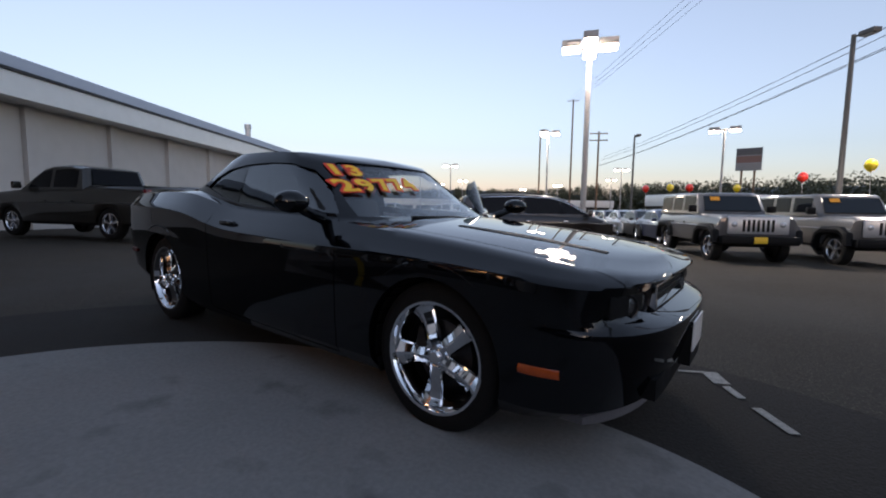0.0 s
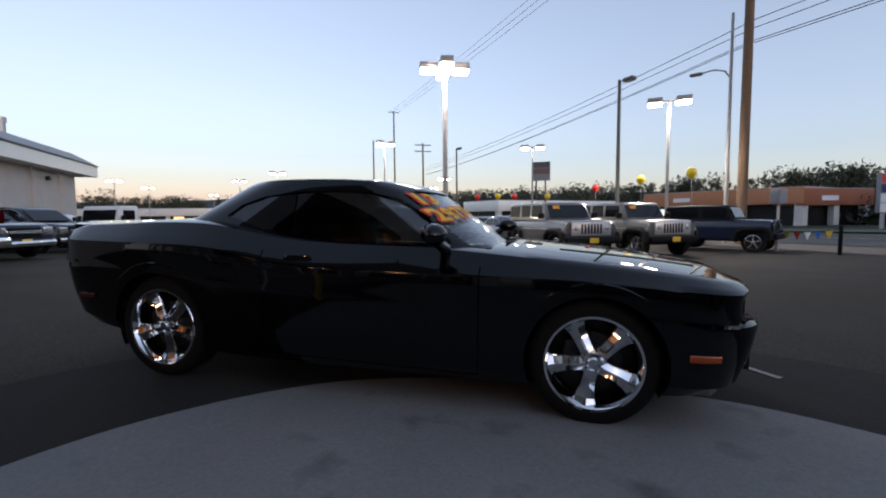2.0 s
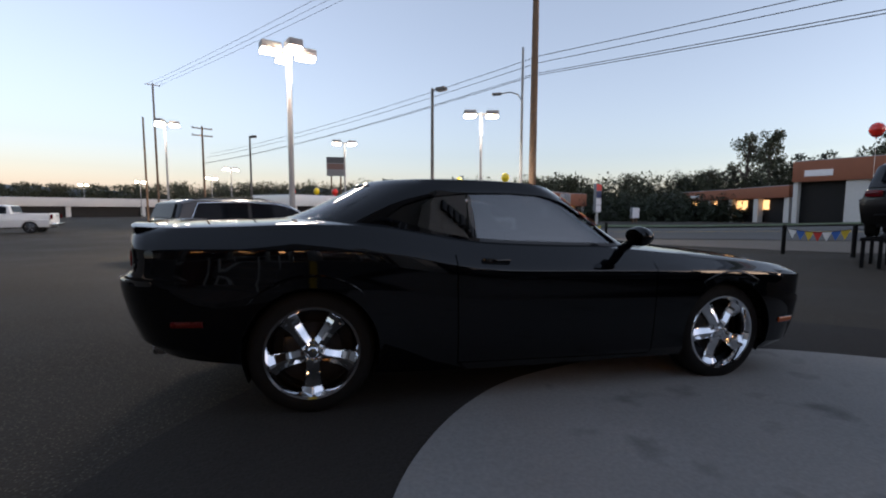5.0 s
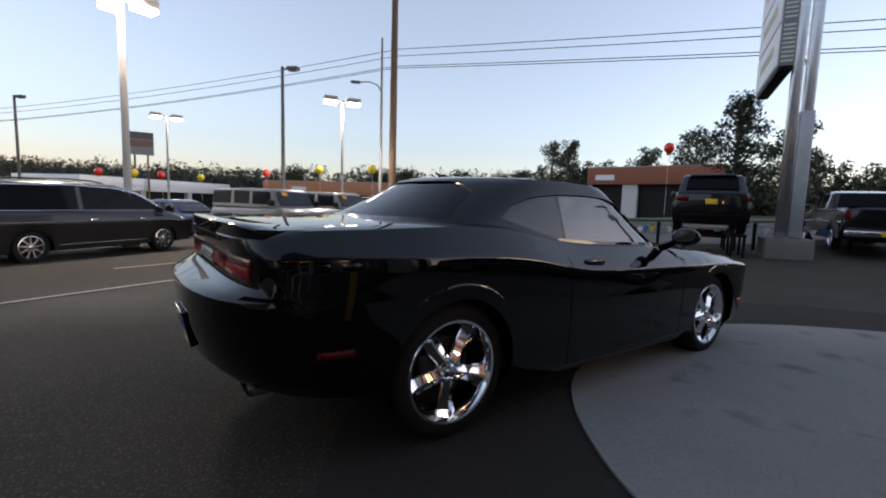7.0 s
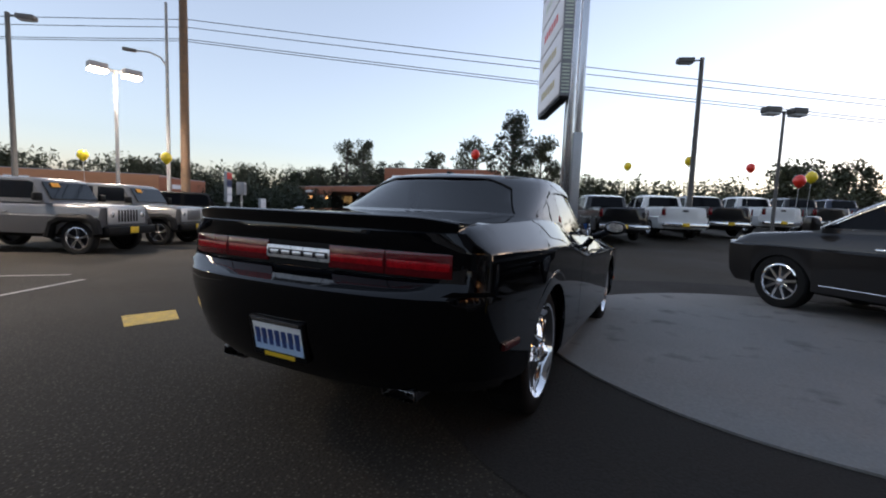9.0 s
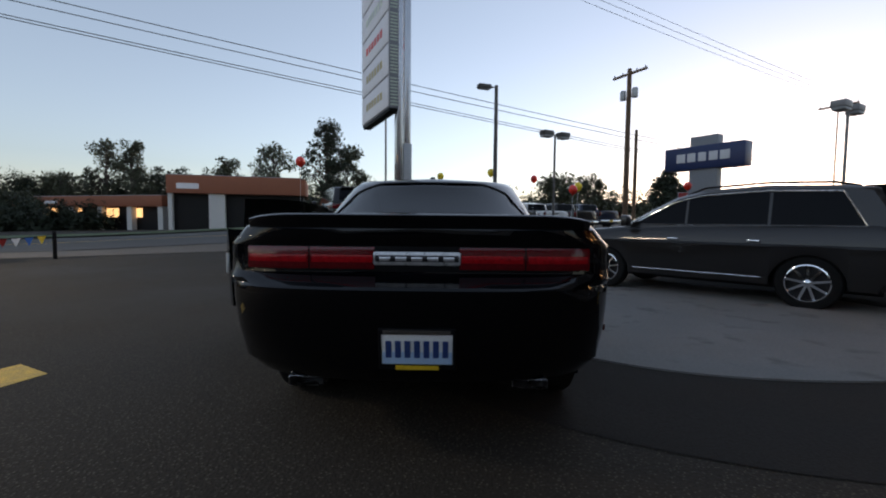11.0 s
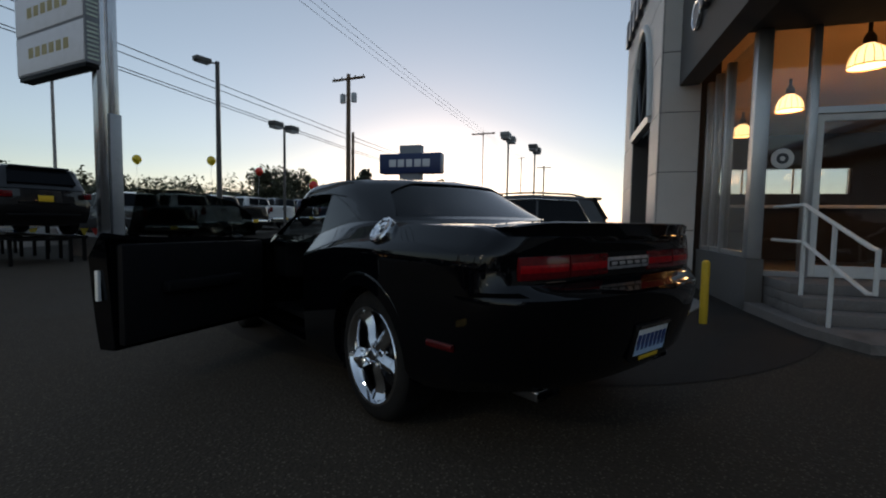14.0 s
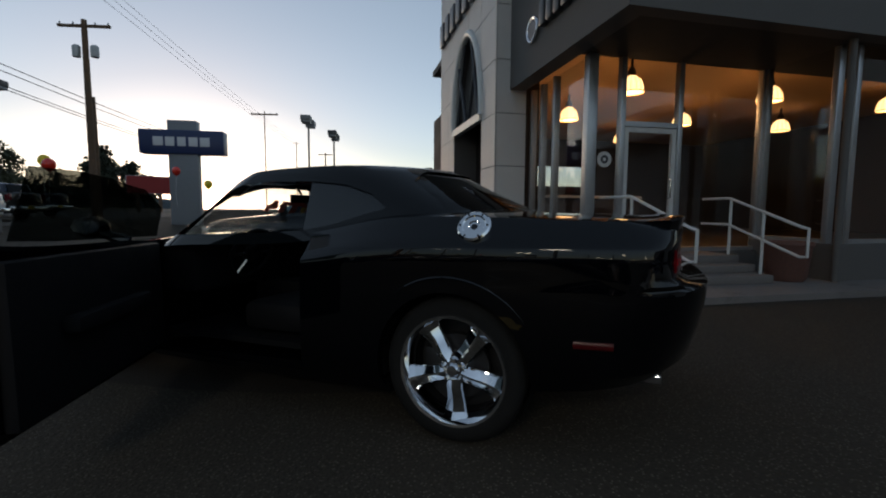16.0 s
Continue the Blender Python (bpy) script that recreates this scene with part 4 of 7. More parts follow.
    for k in range(5):
        part("grille_bar", nose_strip(-0.38, 0.38, 0.660 + 0.022 * k, 0.666 + 0.022 * k, 2.302, 0.012, n=10), DARKMETAL, grille)
    part("grille_trim", nose_strip(-0.42, 0.42, 0.758, 0.772, 2.302, 0.028), CHROME, grille)
    part("grille_trim", nose_strip(-0.38, 0.38, 0.640, 0.656, 2.302, 0.034), CHROME, grille)
    for s in (-1, 1):
        b = nose_strip(s * 0.40 - 0.012, s * 0.40 + 0.012, 0.64, 0.772, 2.302, 0.032, n=2)
        for v in b.verts:
            v.co.y += s * 0.02 * (v.co.z - 0.706) / 0.066
        part("grille_trim", b, CHROME, grille)
        for y in (0.53, 0.67):
            x = front_x(y, 2.302, 0.42, 4.0, 0.964) - 0.004
            tilt = Matrix.Translation((x, s * y, 0.705)) @ Matrix.Rotation(radians(s * (22 if y < 0.6 else 36)), 4, "Z") @ Matrix.Rotation(radians(90), 4, "Z")
            b = lathe([(0.001, -0.006), (0.035, -0.004), (0.046, 0.004), (0.048, 0.02)], 28)
            bmesh.ops.transform(b, matrix=tilt, verts=b.verts)
            lamp = part("headlamp", b, LENS, car, "round clear headlamp")
            b = lathe([(0.047, 0.006), (0.048, -0.006), (0.052, -0.008), (0.056, 0.0), (0.057, 0.06)], 28)
            bmesh.ops.transform(b, matrix=tilt, verts=b.verts)
            part("bezel", b, DARKMETAL, lamp)
    part("lower_intake", nose_strip(-0.55, 0.55, 0.30, 0.39, 2.385, 0.010), TRIM_BLACK, car)
    part("plate_bracket", nose_strip(-0.16, 0.16, 0.36, 0.575, 2.44, 0.016, n=4), TRIM_BLACK, car)
    plate = part("front_plate", nose_strip(-0.15, 0.15, 0.43, 0.575, 2.44, 0.022, 0.008, n=4), WHITE_PAINT, car, "white front number plate")
    lip = nose_strip(-0.70, 0.70, 0.172, 0.20, 2.31, 0.0, 0.30, l=0.42, w=0.80, p=2.4)
    for v in lip.verts:
        v.co.z += 0.03 * max(0.0, v.co.x - 2.1) / 0.2 * (v.co.z > 0.19)
    part("front_lip", lip, mat("grey_lip_plastic", (0.11, 0.11, 0.12), 0.45, vary=0.15), car, "grey chin splitter")
    for s in (-1, 1):
        b = bmesh.new()
        rows = []
        for k in range(13):
            u = k / 12
            x = 1.28 + 0.82 * u
            mid, half = 0.43 - 0.05 * u, 0.006 + 0.034 * math.sin(math.pi * (0.12 + 0.8 * u))
            z = Z_TOP(x) + 0.030
            rows.append([b.verts.new(q) for q in ((x, s * (mid - half), z - 0.03), (x, s * (mid - half), z + 0.0025), (x, s * (mid + half), z + 0.0005), (x, s * (mid + half), z - 0.03))])
        for u, v in zip(rows, rows[1:]):
            for i in range(4):
                b.faces.new((u[i], u[(i + 1) % 4], v[(i + 1) % 4], v[i]))
        b.faces.new(rows[0]), b.faces.new(rows[-1][::-1])
        bmesh.ops.recalc_face_normals(b, faces=b.faces)
        part("hood_scoop", b, TRIM_BLACK, car, "long black scoop inlay on the hood")
        part("wiper", tube([(1.02, s * 0.1 + 0.25, 0.985), (0.96, s * 0.1 - 0.1, 1.0), (0.93, s * 0.1 - 0.35, 1.005)], 0.008, 6), TRIM_BLACK, car)
    ink_red, ink_yellow = mat("red_window_paint", (0.7, 0.05, 0.02), 0.6, vary=0.1), mat("yellow_window_paint", (0.9, 0.55, 0.03), 0.6, vary=0.1)
    slope = Matrix.Translation((0.70, 0, 1.205)) @ Matrix.Rotation(radians(90), 4, "Z") @ Matrix.Rotation(radians(28.5), 4, "X")

    def onto_glass(ob, lift):
        """Lays flat lettering onto the curved windscreen."""
        m = ob.matrix_basis.copy()
        inv = m.inverted()
        for v in ob.data.vertices:
            p = m @ v.co
            x = 0.7
            for _ in range(12):
                s = min(1.0, max(0.0, (p.z - Z_BELT(x)) / (ROOF_EDGE(x) - Z_BELT(x))))
                w = 0.815 - 0.12 * s - 0.03 * s * s
                x = 0.5 * x + 0.5 * (1.06 - 0.70 * s - 0.46 + 0.46 * max(0.0, 1 - (abs(p.y) / w) ** 2.3) ** (1 / 2.3))
            v.co = inv @ Vector((x + lift + v.co.z * 0.5, p.y, p.z + lift * 0.5))
    for body, size, px, py, turn in (("13", 0.20, -0.51, 0.17, -2), ("29774", 0.215, -0.34, -0.02, 7)):
        for k, digit in enumerate(body):
            at = slope @ Matrix.Translation((px, py, 0)) @ Matrix.Rotation(radians(turn), 4, "Z") @ Matrix.Translation(((k - (len(body) - 1) / 2) * 0.60 * size, 0, 0))
            outline = text_part("price_outline", digit, size, ink_red, car, at, 0.001, "red painted outline of a price digit", 0.020)
            onto_glass(outline, 0.010)
            onto_glass(text_part("price_digit", digit, size, ink_yellow, car, at, 0.001, "yellow painted price digit", 0.006), 0.015)
    part("antenna", box(-0.98, -0.90, -0.02, 0.02, 1.40, 1.452, 0.012), TRIM_BLACK, car)
    # cabin fittings
    part("cabin_floor", box(-1.28, 0.84, -0.72, 0.72, 0.302, 0.34), CABIN, car)
    part("dashboard", box(0.52, 0.9, -0.72, 0.72, 0.6, 0.98, 0.06), CABIN, car)
    part("centre_console", box(-0.4, 0.6, -0.12, 0.12, 0.34, 0.62, 0.03), CABIN, car)
    for s in (-1, 1):
        seat = part("front_seat", box(-0.35, 0.18, s * 0.38 - 0.26, s * 0.38 + 0.26, 0.36, 0.56, 0.06), LEATHER, car)
        part("seat_back", box(-0.09, 0.07, -0.25, 0.25, 0, 0.62, 0.05, m=Matrix.Translation((-0.36, s * 0.38, 0.5)) @ Matrix.Rotation(radians(-14), 4, "Y")), LEATHER, seat)
        part("head_rest", box(-0.05, 0.05, -0.13, 0.13, 0.64, 0.80, 0.04, m=Matrix.Translation((-0.36, s * 0.38, 0.5)) @ Matrix.Rotation(radians(-14), 4, "Y")), LEATHER, seat)
    part("rear_seat", box(-1.2, -0.9, -0.6, 0.6, 0.4, 0.95, 0.06), LEATHER, car)
    wheel = bmesh.new()
    spin = Matrix.Translation((0.34, 0.38, 0.86)) @ Matrix.Rotation(radians(-24), 4, "Y") @ Matrix.Rotation(radians(90), 4, "Z")
    ring = [(0.185 * math.cos(k * math.tau / 32), 0, 0.185 * math.sin(k * math.tau / 32)) for k in range(33)]
    tube([spin @ Vector(p) for p in ring], 0.016, 8, wheel, cap=False)
    sw = part("steering_wheel", wheel, LEATHER, car)
    for a in (0, 180, 240, 300):
        part("wheel_spoke", tube([spin @ Vector((0, 0, 0)), spin @ Vector((0.18 * math.cos(radians(a)), 0, 0.18 * math.sin(radians(a))))], 0.012, 6), ALLOY, sw)
    part("wheel_boss", lathe([(0.001, 0.02), (0.06, 0.015), (0.065, -0.02), (0.001, -0.03)], 20), LEATHER, sw).matrix_basis = spin
    mirror = part("inside_mirror", box(0.16, 0.185, -0.13, 0.13, 1.235, 1.30, 0.01), TRIM_BLACK, car)
    part("mirror_stem", tube([(0.18, 0, 1.30), (0.22, 0, 1.36)], 0.01, 6), TRIM_BLACK, mirror)
    return car


coupe()

# ---- other vehicles ----
PAINTS = {}


def paint(name, color, metal=0.0):
    if name not in PAINTS:
        PAINTS[name] = mat(name + "_car_paint", color, 0.4, metal, vary=0.06, scale=4, fine=200, coat=0.9, spec=0.2)
    return PAINTS[name]


STYLES = {
    # hood and flank outline of the lower body (x, z) from nose to tail; cabin outline; window splits; axles; wheel radius
    "minivan": dict(W=2.0, low=0.26, body=[(2.42, 0.30), (2.52, 0.48), (2.5, 0.68), (2.38, 0.84), (2.1, 0.95), (1.75, 1.05), (0.5, 1.07), (-2.35, 1.12), (-2.5, 1.06), (-2.54, 0.7), (-2.5, 0.42), (-2.42, 0.34)],
                    cab=[(1.86, 1.0), (1.3, 1.36), (0.85, 1.60), (0.4, 1.70), (-0.6, 1.74), (-2.0, 1.70), (-2.3, 1.62), (-2.47, 1.08)], glass=[(1.5, 0.75), (0.68, -0.42), (-0.52, -2.12)], axle=1.5, back=-1.5, R=0.345, top=0.76),
    "offroader": dict(W=1.82, low=0.5, body=[(2.05, 0.62), (2.1, 0.72), (2.08, 1.14), (1.98, 1.2), (0.85, 1.24), (-2.2, 1.22), (-2.25, 1.1), (-2.25, 0.6)],
                     cab=[(0.85, 1.22), (0.55, 1.76), (0.42, 1.82), (-0.8, 1.84), (-2.12, 1.82), (-2.2, 1.74), (-2.24, 1.22)], glass=[(0.5, -0.28), (-0.42, -1.12), (-1.26, -2.12)], axle=1.5, back=-1.45, R=0.40, top=0.86, square=True),
    "short_offroader": dict(W=1.72, low=0.48, body=[(1.75, 0.6), (1.8, 0.7), (1.78, 1.1), (1.7, 1.16), (0.65, 1.2), (-1.85, 1.16), (-1.9, 1.05), (-1.9, 0.58)],
                      cab=[(0.65, 1.18), (0.42, 1.68), (0.32, 1.74), (-0.6, 1.76), (-1.75, 1.74), (-1.82, 1.66), (-1.88, 1.16)], glass=[(0.38, -0.42), (-0.56, -1.74)], axle=1.25, back=-1.12, R=0.38, top=0.86, square=True),
    "pickup": dict(W=2.02, low=0.42, body=[(2.85, 0.48), (2.93, 0.62), (2.9, 0.95), (2.82, 1.14), (2.6, 1.2), (1.55, 1.28), (-0.75, 1.3), (-0.86, 1.36), (-2.85, 1.36), (-2.92, 1.3), (-2.92, 0.66), (-2.85, 0.56)],
                   cab=[(1.62, 1.24), (1.2, 1.56), (0.82, 1.83), (0.5, 1.91), (-0.3, 1.93), (-0.7, 1.86), (-0.84, 1.28)], glass=[(1.05, 0.42), (0.3, -0.55)], axle=1.85, back=-1.72, R=0.40, top=0.85, bed=True),
    "suv": dict(W=1.95, low=0.32, body=[(2.3, 0.38), (2.4, 0.52), (2.4, 0.78), (2.3, 0.98), (2.05, 1.05), (1.15, 1.13), (-2.2, 1.2), (-2.38, 1.14), (-2.43, 0.8), (-2.38, 0.5), (-2.28, 0.42)],
                cab=[(1.3, 1.08), (0.75, 1.42), (0.35, 1.63), (-0.05, 1.73), (-0.9, 1.77), (-1.8, 1.73), (-2.1, 1.68), (-2.36, 1.16)], glass=[(0.88, 0.165), (0.125, -0.945), (-0.985, -2.0)], axle=1.48, back=-1.44, R=0.38, top=0.82),
    "sedan": dict(W=1.8, low=0.22, body=[(2.25, 0.26), (2.33, 0.42), (2.3, 0.62), (2.15, 0.74), (1.1, 0.92), (-1.6, 1.0), (-2.15, 1.02), (-2.28, 0.92), (-2.3, 0.6), (-2.2, 0.3)],
                  cab=[(1.2, 0.88), (0.7, 1.2), (0.3, 1.38), (-0.1, 1.44), (-0.7, 1.43), (-1.1, 1.33), (-1.72, 0.98)], glass=[(0.72, -0.18), (-0.26, -1.15)], axle=1.38, back=-1.3, R=0.32, top=0.72),
}


def road_wheel(parent, x, y, R, spokes, rim_mat, style="five"):
    w = new("wheel")
    w.parent, w.matrix_basis = parent, pose(x, y, R, 0, 0, 0 if y < 0 else 180)
    r = R * 0.68
    part("tyre", lathe([(r, 0.1), (R * 0.8, 0.115), (R * 0.94, 0.11), (R, 0.08), (R, -0.08), (R * 0.94, -0.11), (R * 0.8, -0.118), (r, -0.105), (r * 0.96, 0), (r, 0.1)], 28), RUBBER, w)
    part("rim", lathe([(r * 0.95, 0.05), (r * 0.9, -0.06), (r * 0.97, -0.1), (r * 1.0, -0.108), (r * 0.94, -0.112), (r * 0.9, -0.09)], 28), rim_mat, w)
    b = bmesh.new()
    for k in range(spokes):
        a = k * math.tau / spokes + math.pi / 2
        rot = Matrix.Rotation(-a, 4, "Y")
        hw0, hw1 = 0.026, (0.05 if spokes <= 6 else 0.022)
        ring0 = [(0.03, -0.06, -hw0), (0.03, -0.095, -hw0 * 0.7), (0.03, -0.095, hw0 * 0.7), (0.03, -0.06, hw0)]
        ring1 = [(r * 0.95, -0.06, -hw1), (r * 0.95, -0.092, -hw1 * 0.7), (r * 0.95, -0.092, hw1 * 0.7), (r * 0.95, -0.06, hw1)]
        v0, v1 = [b.verts.new(rot @ Vector(p)) for p in ring0], [b.verts.new(rot @ Vector(p)) for p in ring1]
        for i in range(4):
            b.faces.new((v0[i], v0[(i + 1) % 4], v1[(i + 1) % 4], v1[i]))
    lathe([(0.001, -0.105), (0.04, -0.1), (0.06, -0.085), (0.065, -0.04)], 16, bm=b)
    bmesh.ops.recalc_face_normals(b, faces=b.faces)
    part("spokes", b, rim_mat, w)
    part("wheel_back", lathe([(0.001, 0.0), (r * 0.92, 0.0), (r * 0.93, 0.03)], 20), DARKMETAL, w)
    return w


def vehicle(name, style, color, label, m, rim=None, spokes=5, plate_front=False, plate_rear=True, cap=None, rack=False, sticker=False, chrome=False, group=""):
    S = STYLES[style]
    W, R, low = S["W"], S["R"], S["low"]
    car = thing(name, label, "car", m, group)
    square = S.get("square", False)
    rim = rim or ALLOY
    # outline with wheel arches along the bottom
    outline = list(S["body"])
    bottom = []
    x_end, x_start = outline[-1][0], outline[0][0]
    for ax in (S["back"], S["axle"]):
        ra = R * 1.16
        zc = R * 1.0
        a0 = math.asin(max(-1, min(1, (low - zc) / ra)))
        for i in range(13):
            a = math.pi - a0 - (math.pi - 2 * a0) * i / 12
            bottom.append((ax + ra * math.cos(a), zc + ra * math.sin(a)))
    full = [(x_start, max(outline[0][1], low)), *outline[1:], (x_end + 0.05, low), *bottom, (x_start - 0.08, low)]
    # smooth the flank edges by stepping the outline in toward the sides and bowing the ends
    length = max(p[0] for p in outline) - min(p[0] for p in outline)
    layers = [(-W / 2, 0.055), (-W / 2 + 0.03, 0.018), (-W / 2 + 0.09, 0.0), (-W / 4, 0.0), (0, 0.0), (W / 4, 0.0), (W / 2 - 0.09, 0.0), (W / 2 - 0.03, 0.018), (W / 2, 0.055)]
    b = bmesh.new()
    rings = []
    bow = 0.05 if square else 0.16
    for y, shrink in layers:
        ring = []
        u = abs(y) / (W / 2)
        for x, z in full:
            k = max(0.0, abs(x) - 0.62 * length / 2) / (0.38 * length / 2)
            xx = x - math.copysign(bow * (u ** 2.5) * k * k, x)
            ztop = z - shrink * (1.0 if z > 0.62 * S["top"] else 0.3) if z > low + 0.02 else z
            side = y
            if z < 0.55:
                side = y * (1 - 0.03 * (0.55 - z))
            if z > S["top"]:
                side = y * (1 - 0.06 * (z - S["top"]) / 0.3)
            ring.append(b.verts.new((xx, side, ztop)))
        rings.append(ring)
    n = len(full)
    for u, v in zip(rings, rings[1:]):
        for i in range(n):
            b.faces.new((u[i], u[(i + 1) % n], v[(i + 1) % n], v[i]))
    # crowned flanks
    mid_z = S["top"] + 0.07
    for ring0, sgn in ((rings[0], -1), (rings[-1], 1)):
        prev = ring0
        for f, bulge in ((0.72, 0.022), (0.42, 0.036), (0.2, 0.046), (0.04, 0.050)):
            nxt = [b.verts.new((v.co.x, v.co.y + sgn * bulge, mid_z + (v.co.z - mid_z) * f)) for v in ring0]
            for i in range(n):
                b.faces.new((prev[i], prev[(i + 1) % n], nxt[(i + 1) % n], nxt[i]))
            prev = nxt
        b.faces.new(prev)
    bmesh.ops.recalc_face_normals(b, faces=b.faces)
    part("body", b, color, car, smooth=40)
    part("underbody", box(min(p[0] for p in outline) + 0.25, max(p[0] for p in outline) - 0.3, -W / 2 + 0.27, W / 2 - 0.27, low * 0.8, low + 0.35), TRIM_BLACK, car)
    for ax in (S["axle"], S["back"]):
        for s in (-1, 1):
            road_wheel(car, ax, s * (W / 2 - 0.13), R, spokes, rim)
            if square:
                fl = bmesh.new()
                tube([(ax + 1.3 * R * c, s * (W / 2 + 0.04), R + 1.22 * R * h) for c, h in ((1.05, 0.25), (0.95, 0.8), (0.6, 1.0), (-0.55, 1.0), (-0.95, 0.75), (-1.15, 0.05))], 0.105, 8, fl)
                part("fender_flare", fl, TRIM_BLACK, car)
    # cabin: outline drawn to both sides with tumblehome
    cab = S["cab"]
    z_belt, z_roof = min(p[1] for p in cab), max(p[1] for p in cab)
    tumble = 0.05 if square else 0.15
    half = lambda z: (W / 2 - (0.05 if square else 0.075)) - tumble * max(0.0, (z - z_belt)) / (z_roof - z_belt)
    b = bmesh.new()
    rings = []
    for f, drop, pull in ((-1, 0.06, 0.05), (-0.93, 0.015, 0.02), (-0.6, 0.0, 0.0), (0, 0.0, 0.0), (0.6, 0.0, 0.0), (0.93, 0.015, 0.02), (1, 0.06, 0.05)):
        ring = []
        for x, z in cab:
            zz = z - drop * (z - z_belt) / (z_roof - z_belt)
            cx = 0.5 * (cab[0][0] + cab[-1][0])
            ring.append(b.verts.new((x - math.copysign(pull * 1.5, x - cx), f * half(zz), zz)))
        rings.append(ring)
    n = len(cab)
    for u, v in zip(rings, rings[1:]):
        for i in range(n):
            b.faces.new((u[i], u[(i + 1) % n], v[(i + 1) % n], v[i]))
    b.faces.new(rings[0]), b.faces.new(rings[-1][::-1])
    bmesh.ops.recalc_face_normals(b, faces=b.faces)
    part("cabin", b, cap or color, car, smooth=40)
    # side glass as panes let proud of the pillars
    def cab_z(x):
        zs = []
        for (xa, za), (xb, zb) in zip(cab, cab[1:]):
            if min(xa, xb) <= x <= max(xa, xb) and abs(xa - xb) > 1e-6:
                zs.append(za + (zb - za) * (x - xa) / (xb - xa))
        return max(zs) if zs else z_belt
    zg = z_belt + (0.10 if style != "pickup" else 0.09)
    slant = lambda xb: 0.26 if style in ("suv", "minivan") and xb == S["glass"][-1][1] else 0.0
    for s in (-1, 1):
        for xa, xb in S["glass"]:
            pts = []
            for i in range(9):
                x = xa + (xb + slant(xb) - xa) * i / 8
                pts.append((x, max(zg + 0.04, cab_z(x) - (0.10 if square else 0.115))))
            pts += [(xb, zg), (xa + (0.18 if xa > 0.3 and not square else 0), zg)]
            b = bmesh.new()
            outer = [b.verts.new((x, s * (half(z) + 0.006), z)) for x, z in pts]
            inner = [b.verts.new((x, s * (half(z) - 0.02), z)) for x, z in pts]
            k = len(pts)
            b.faces.new(outer), b.faces.new(inner[::-1])
            for i in range(k):
                b.faces.new((outer[i], outer[(i + 1) % k], inner[(i + 1) % k], inner[i]))
            bmesh.ops.recalc_face_normals(b, faces=b.faces)
            part("side_window", b, CAR_GLASS, car, smooth=0)
        if chrome:
            pts = [(S["glass"][-1][1], zg - 0.015), (S["glass"][0][0] + 0.15, zg - 0.015)]
            rear = S["glass"][-1][1] + slant(S["glass"][-1][1])
            xs = [rear + (S["glass"][0][0] - rear) * i / 16 for i in range(17)]
            line = [pts[0]] + [(x, max(zg + 0.03, cab_z(x) - 0.10)) for x in xs] + [pts[1], pts[0]]
            part("window_trim", tube([(x, s * (half(z) + 0.008), z) for x, z in line], 0.011, 6), CHROME, car)
            part("sill_trim", tube([(S["axle"] - R - 0.15, s * (W / 2 - 0.005), low + 0.10), (S["back"] + R + 0.15, s * (W / 2 - 0.005), low + 0.10)], 0.014, 6), CHROME, car)
    # front and rear glass
    def end_pane(pa, pb, name, f=0.84):
        (xa, za), (xb, zb) = pa, pb
        out = math.copysign(0.02, xa)
        b = bmesh.new()
        q = []
        for t in (0.1, 0.9):
            x, z = xa + (xb - xa) * t, za + (zb - za) * t
            q.append([(x + out, y, z + 0.012) for y in (-half(z) * f, 0, half(z) * f)])
        v = [[b.verts.new(p) for p in row] for row in q]
        w = [[b.verts.new((p[0] - out * 1.5, p[1], p[2] - 0.02)) for p in row] for row in q]
        for i in range(2):
            b.faces.new((v[0][i], v[0][i + 1], v[1][i + 1], v[1][i]))
            b.faces.new((w[1][i], w[1][i + 1], w[0][i + 1], w[0][i]))
        ring_v, ring_w = [v[0][0], v[0][1], v[0][2], v[1][2], v[1][1], v[1][0]], [w[0][0], w[0][1], w[0][2], w[1][2], w[1][1], w[1][0]]
        for i in range(6):
            b.faces.new((ring_v[i], ring_v[(i + 1) % 6], ring_w[(i + 1) % 6], ring_w[i]))
        bmesh.ops.recalc_face_normals(b, faces=b.faces)
        return part(name, b, SCREEN_GLASS if name == "windscreen" else CAR_GLASS, car, smooth=0)
    roof_front = next(p for p in cab if p[1] > z_belt + 0.82 * (z_roof - z_belt))
    end_pane((cab[0][0], cab[0][1] + 0.04), roof_front, "windscreen")
    back_top = [p for p in cab if p[1] > z_belt + 0.75 * (z_roof - z_belt)][-1]
    end_pane((cab[-1][0], cab[-1][1] + 0.08), back_top, "rear_window", 0.78)
    # lamps, bumpers, grille
    nose, tail = max(p[0] for p in outline), min(p[0] for p in outline)
    zn = max(z for x, z in outline if x > nose - 0.2)
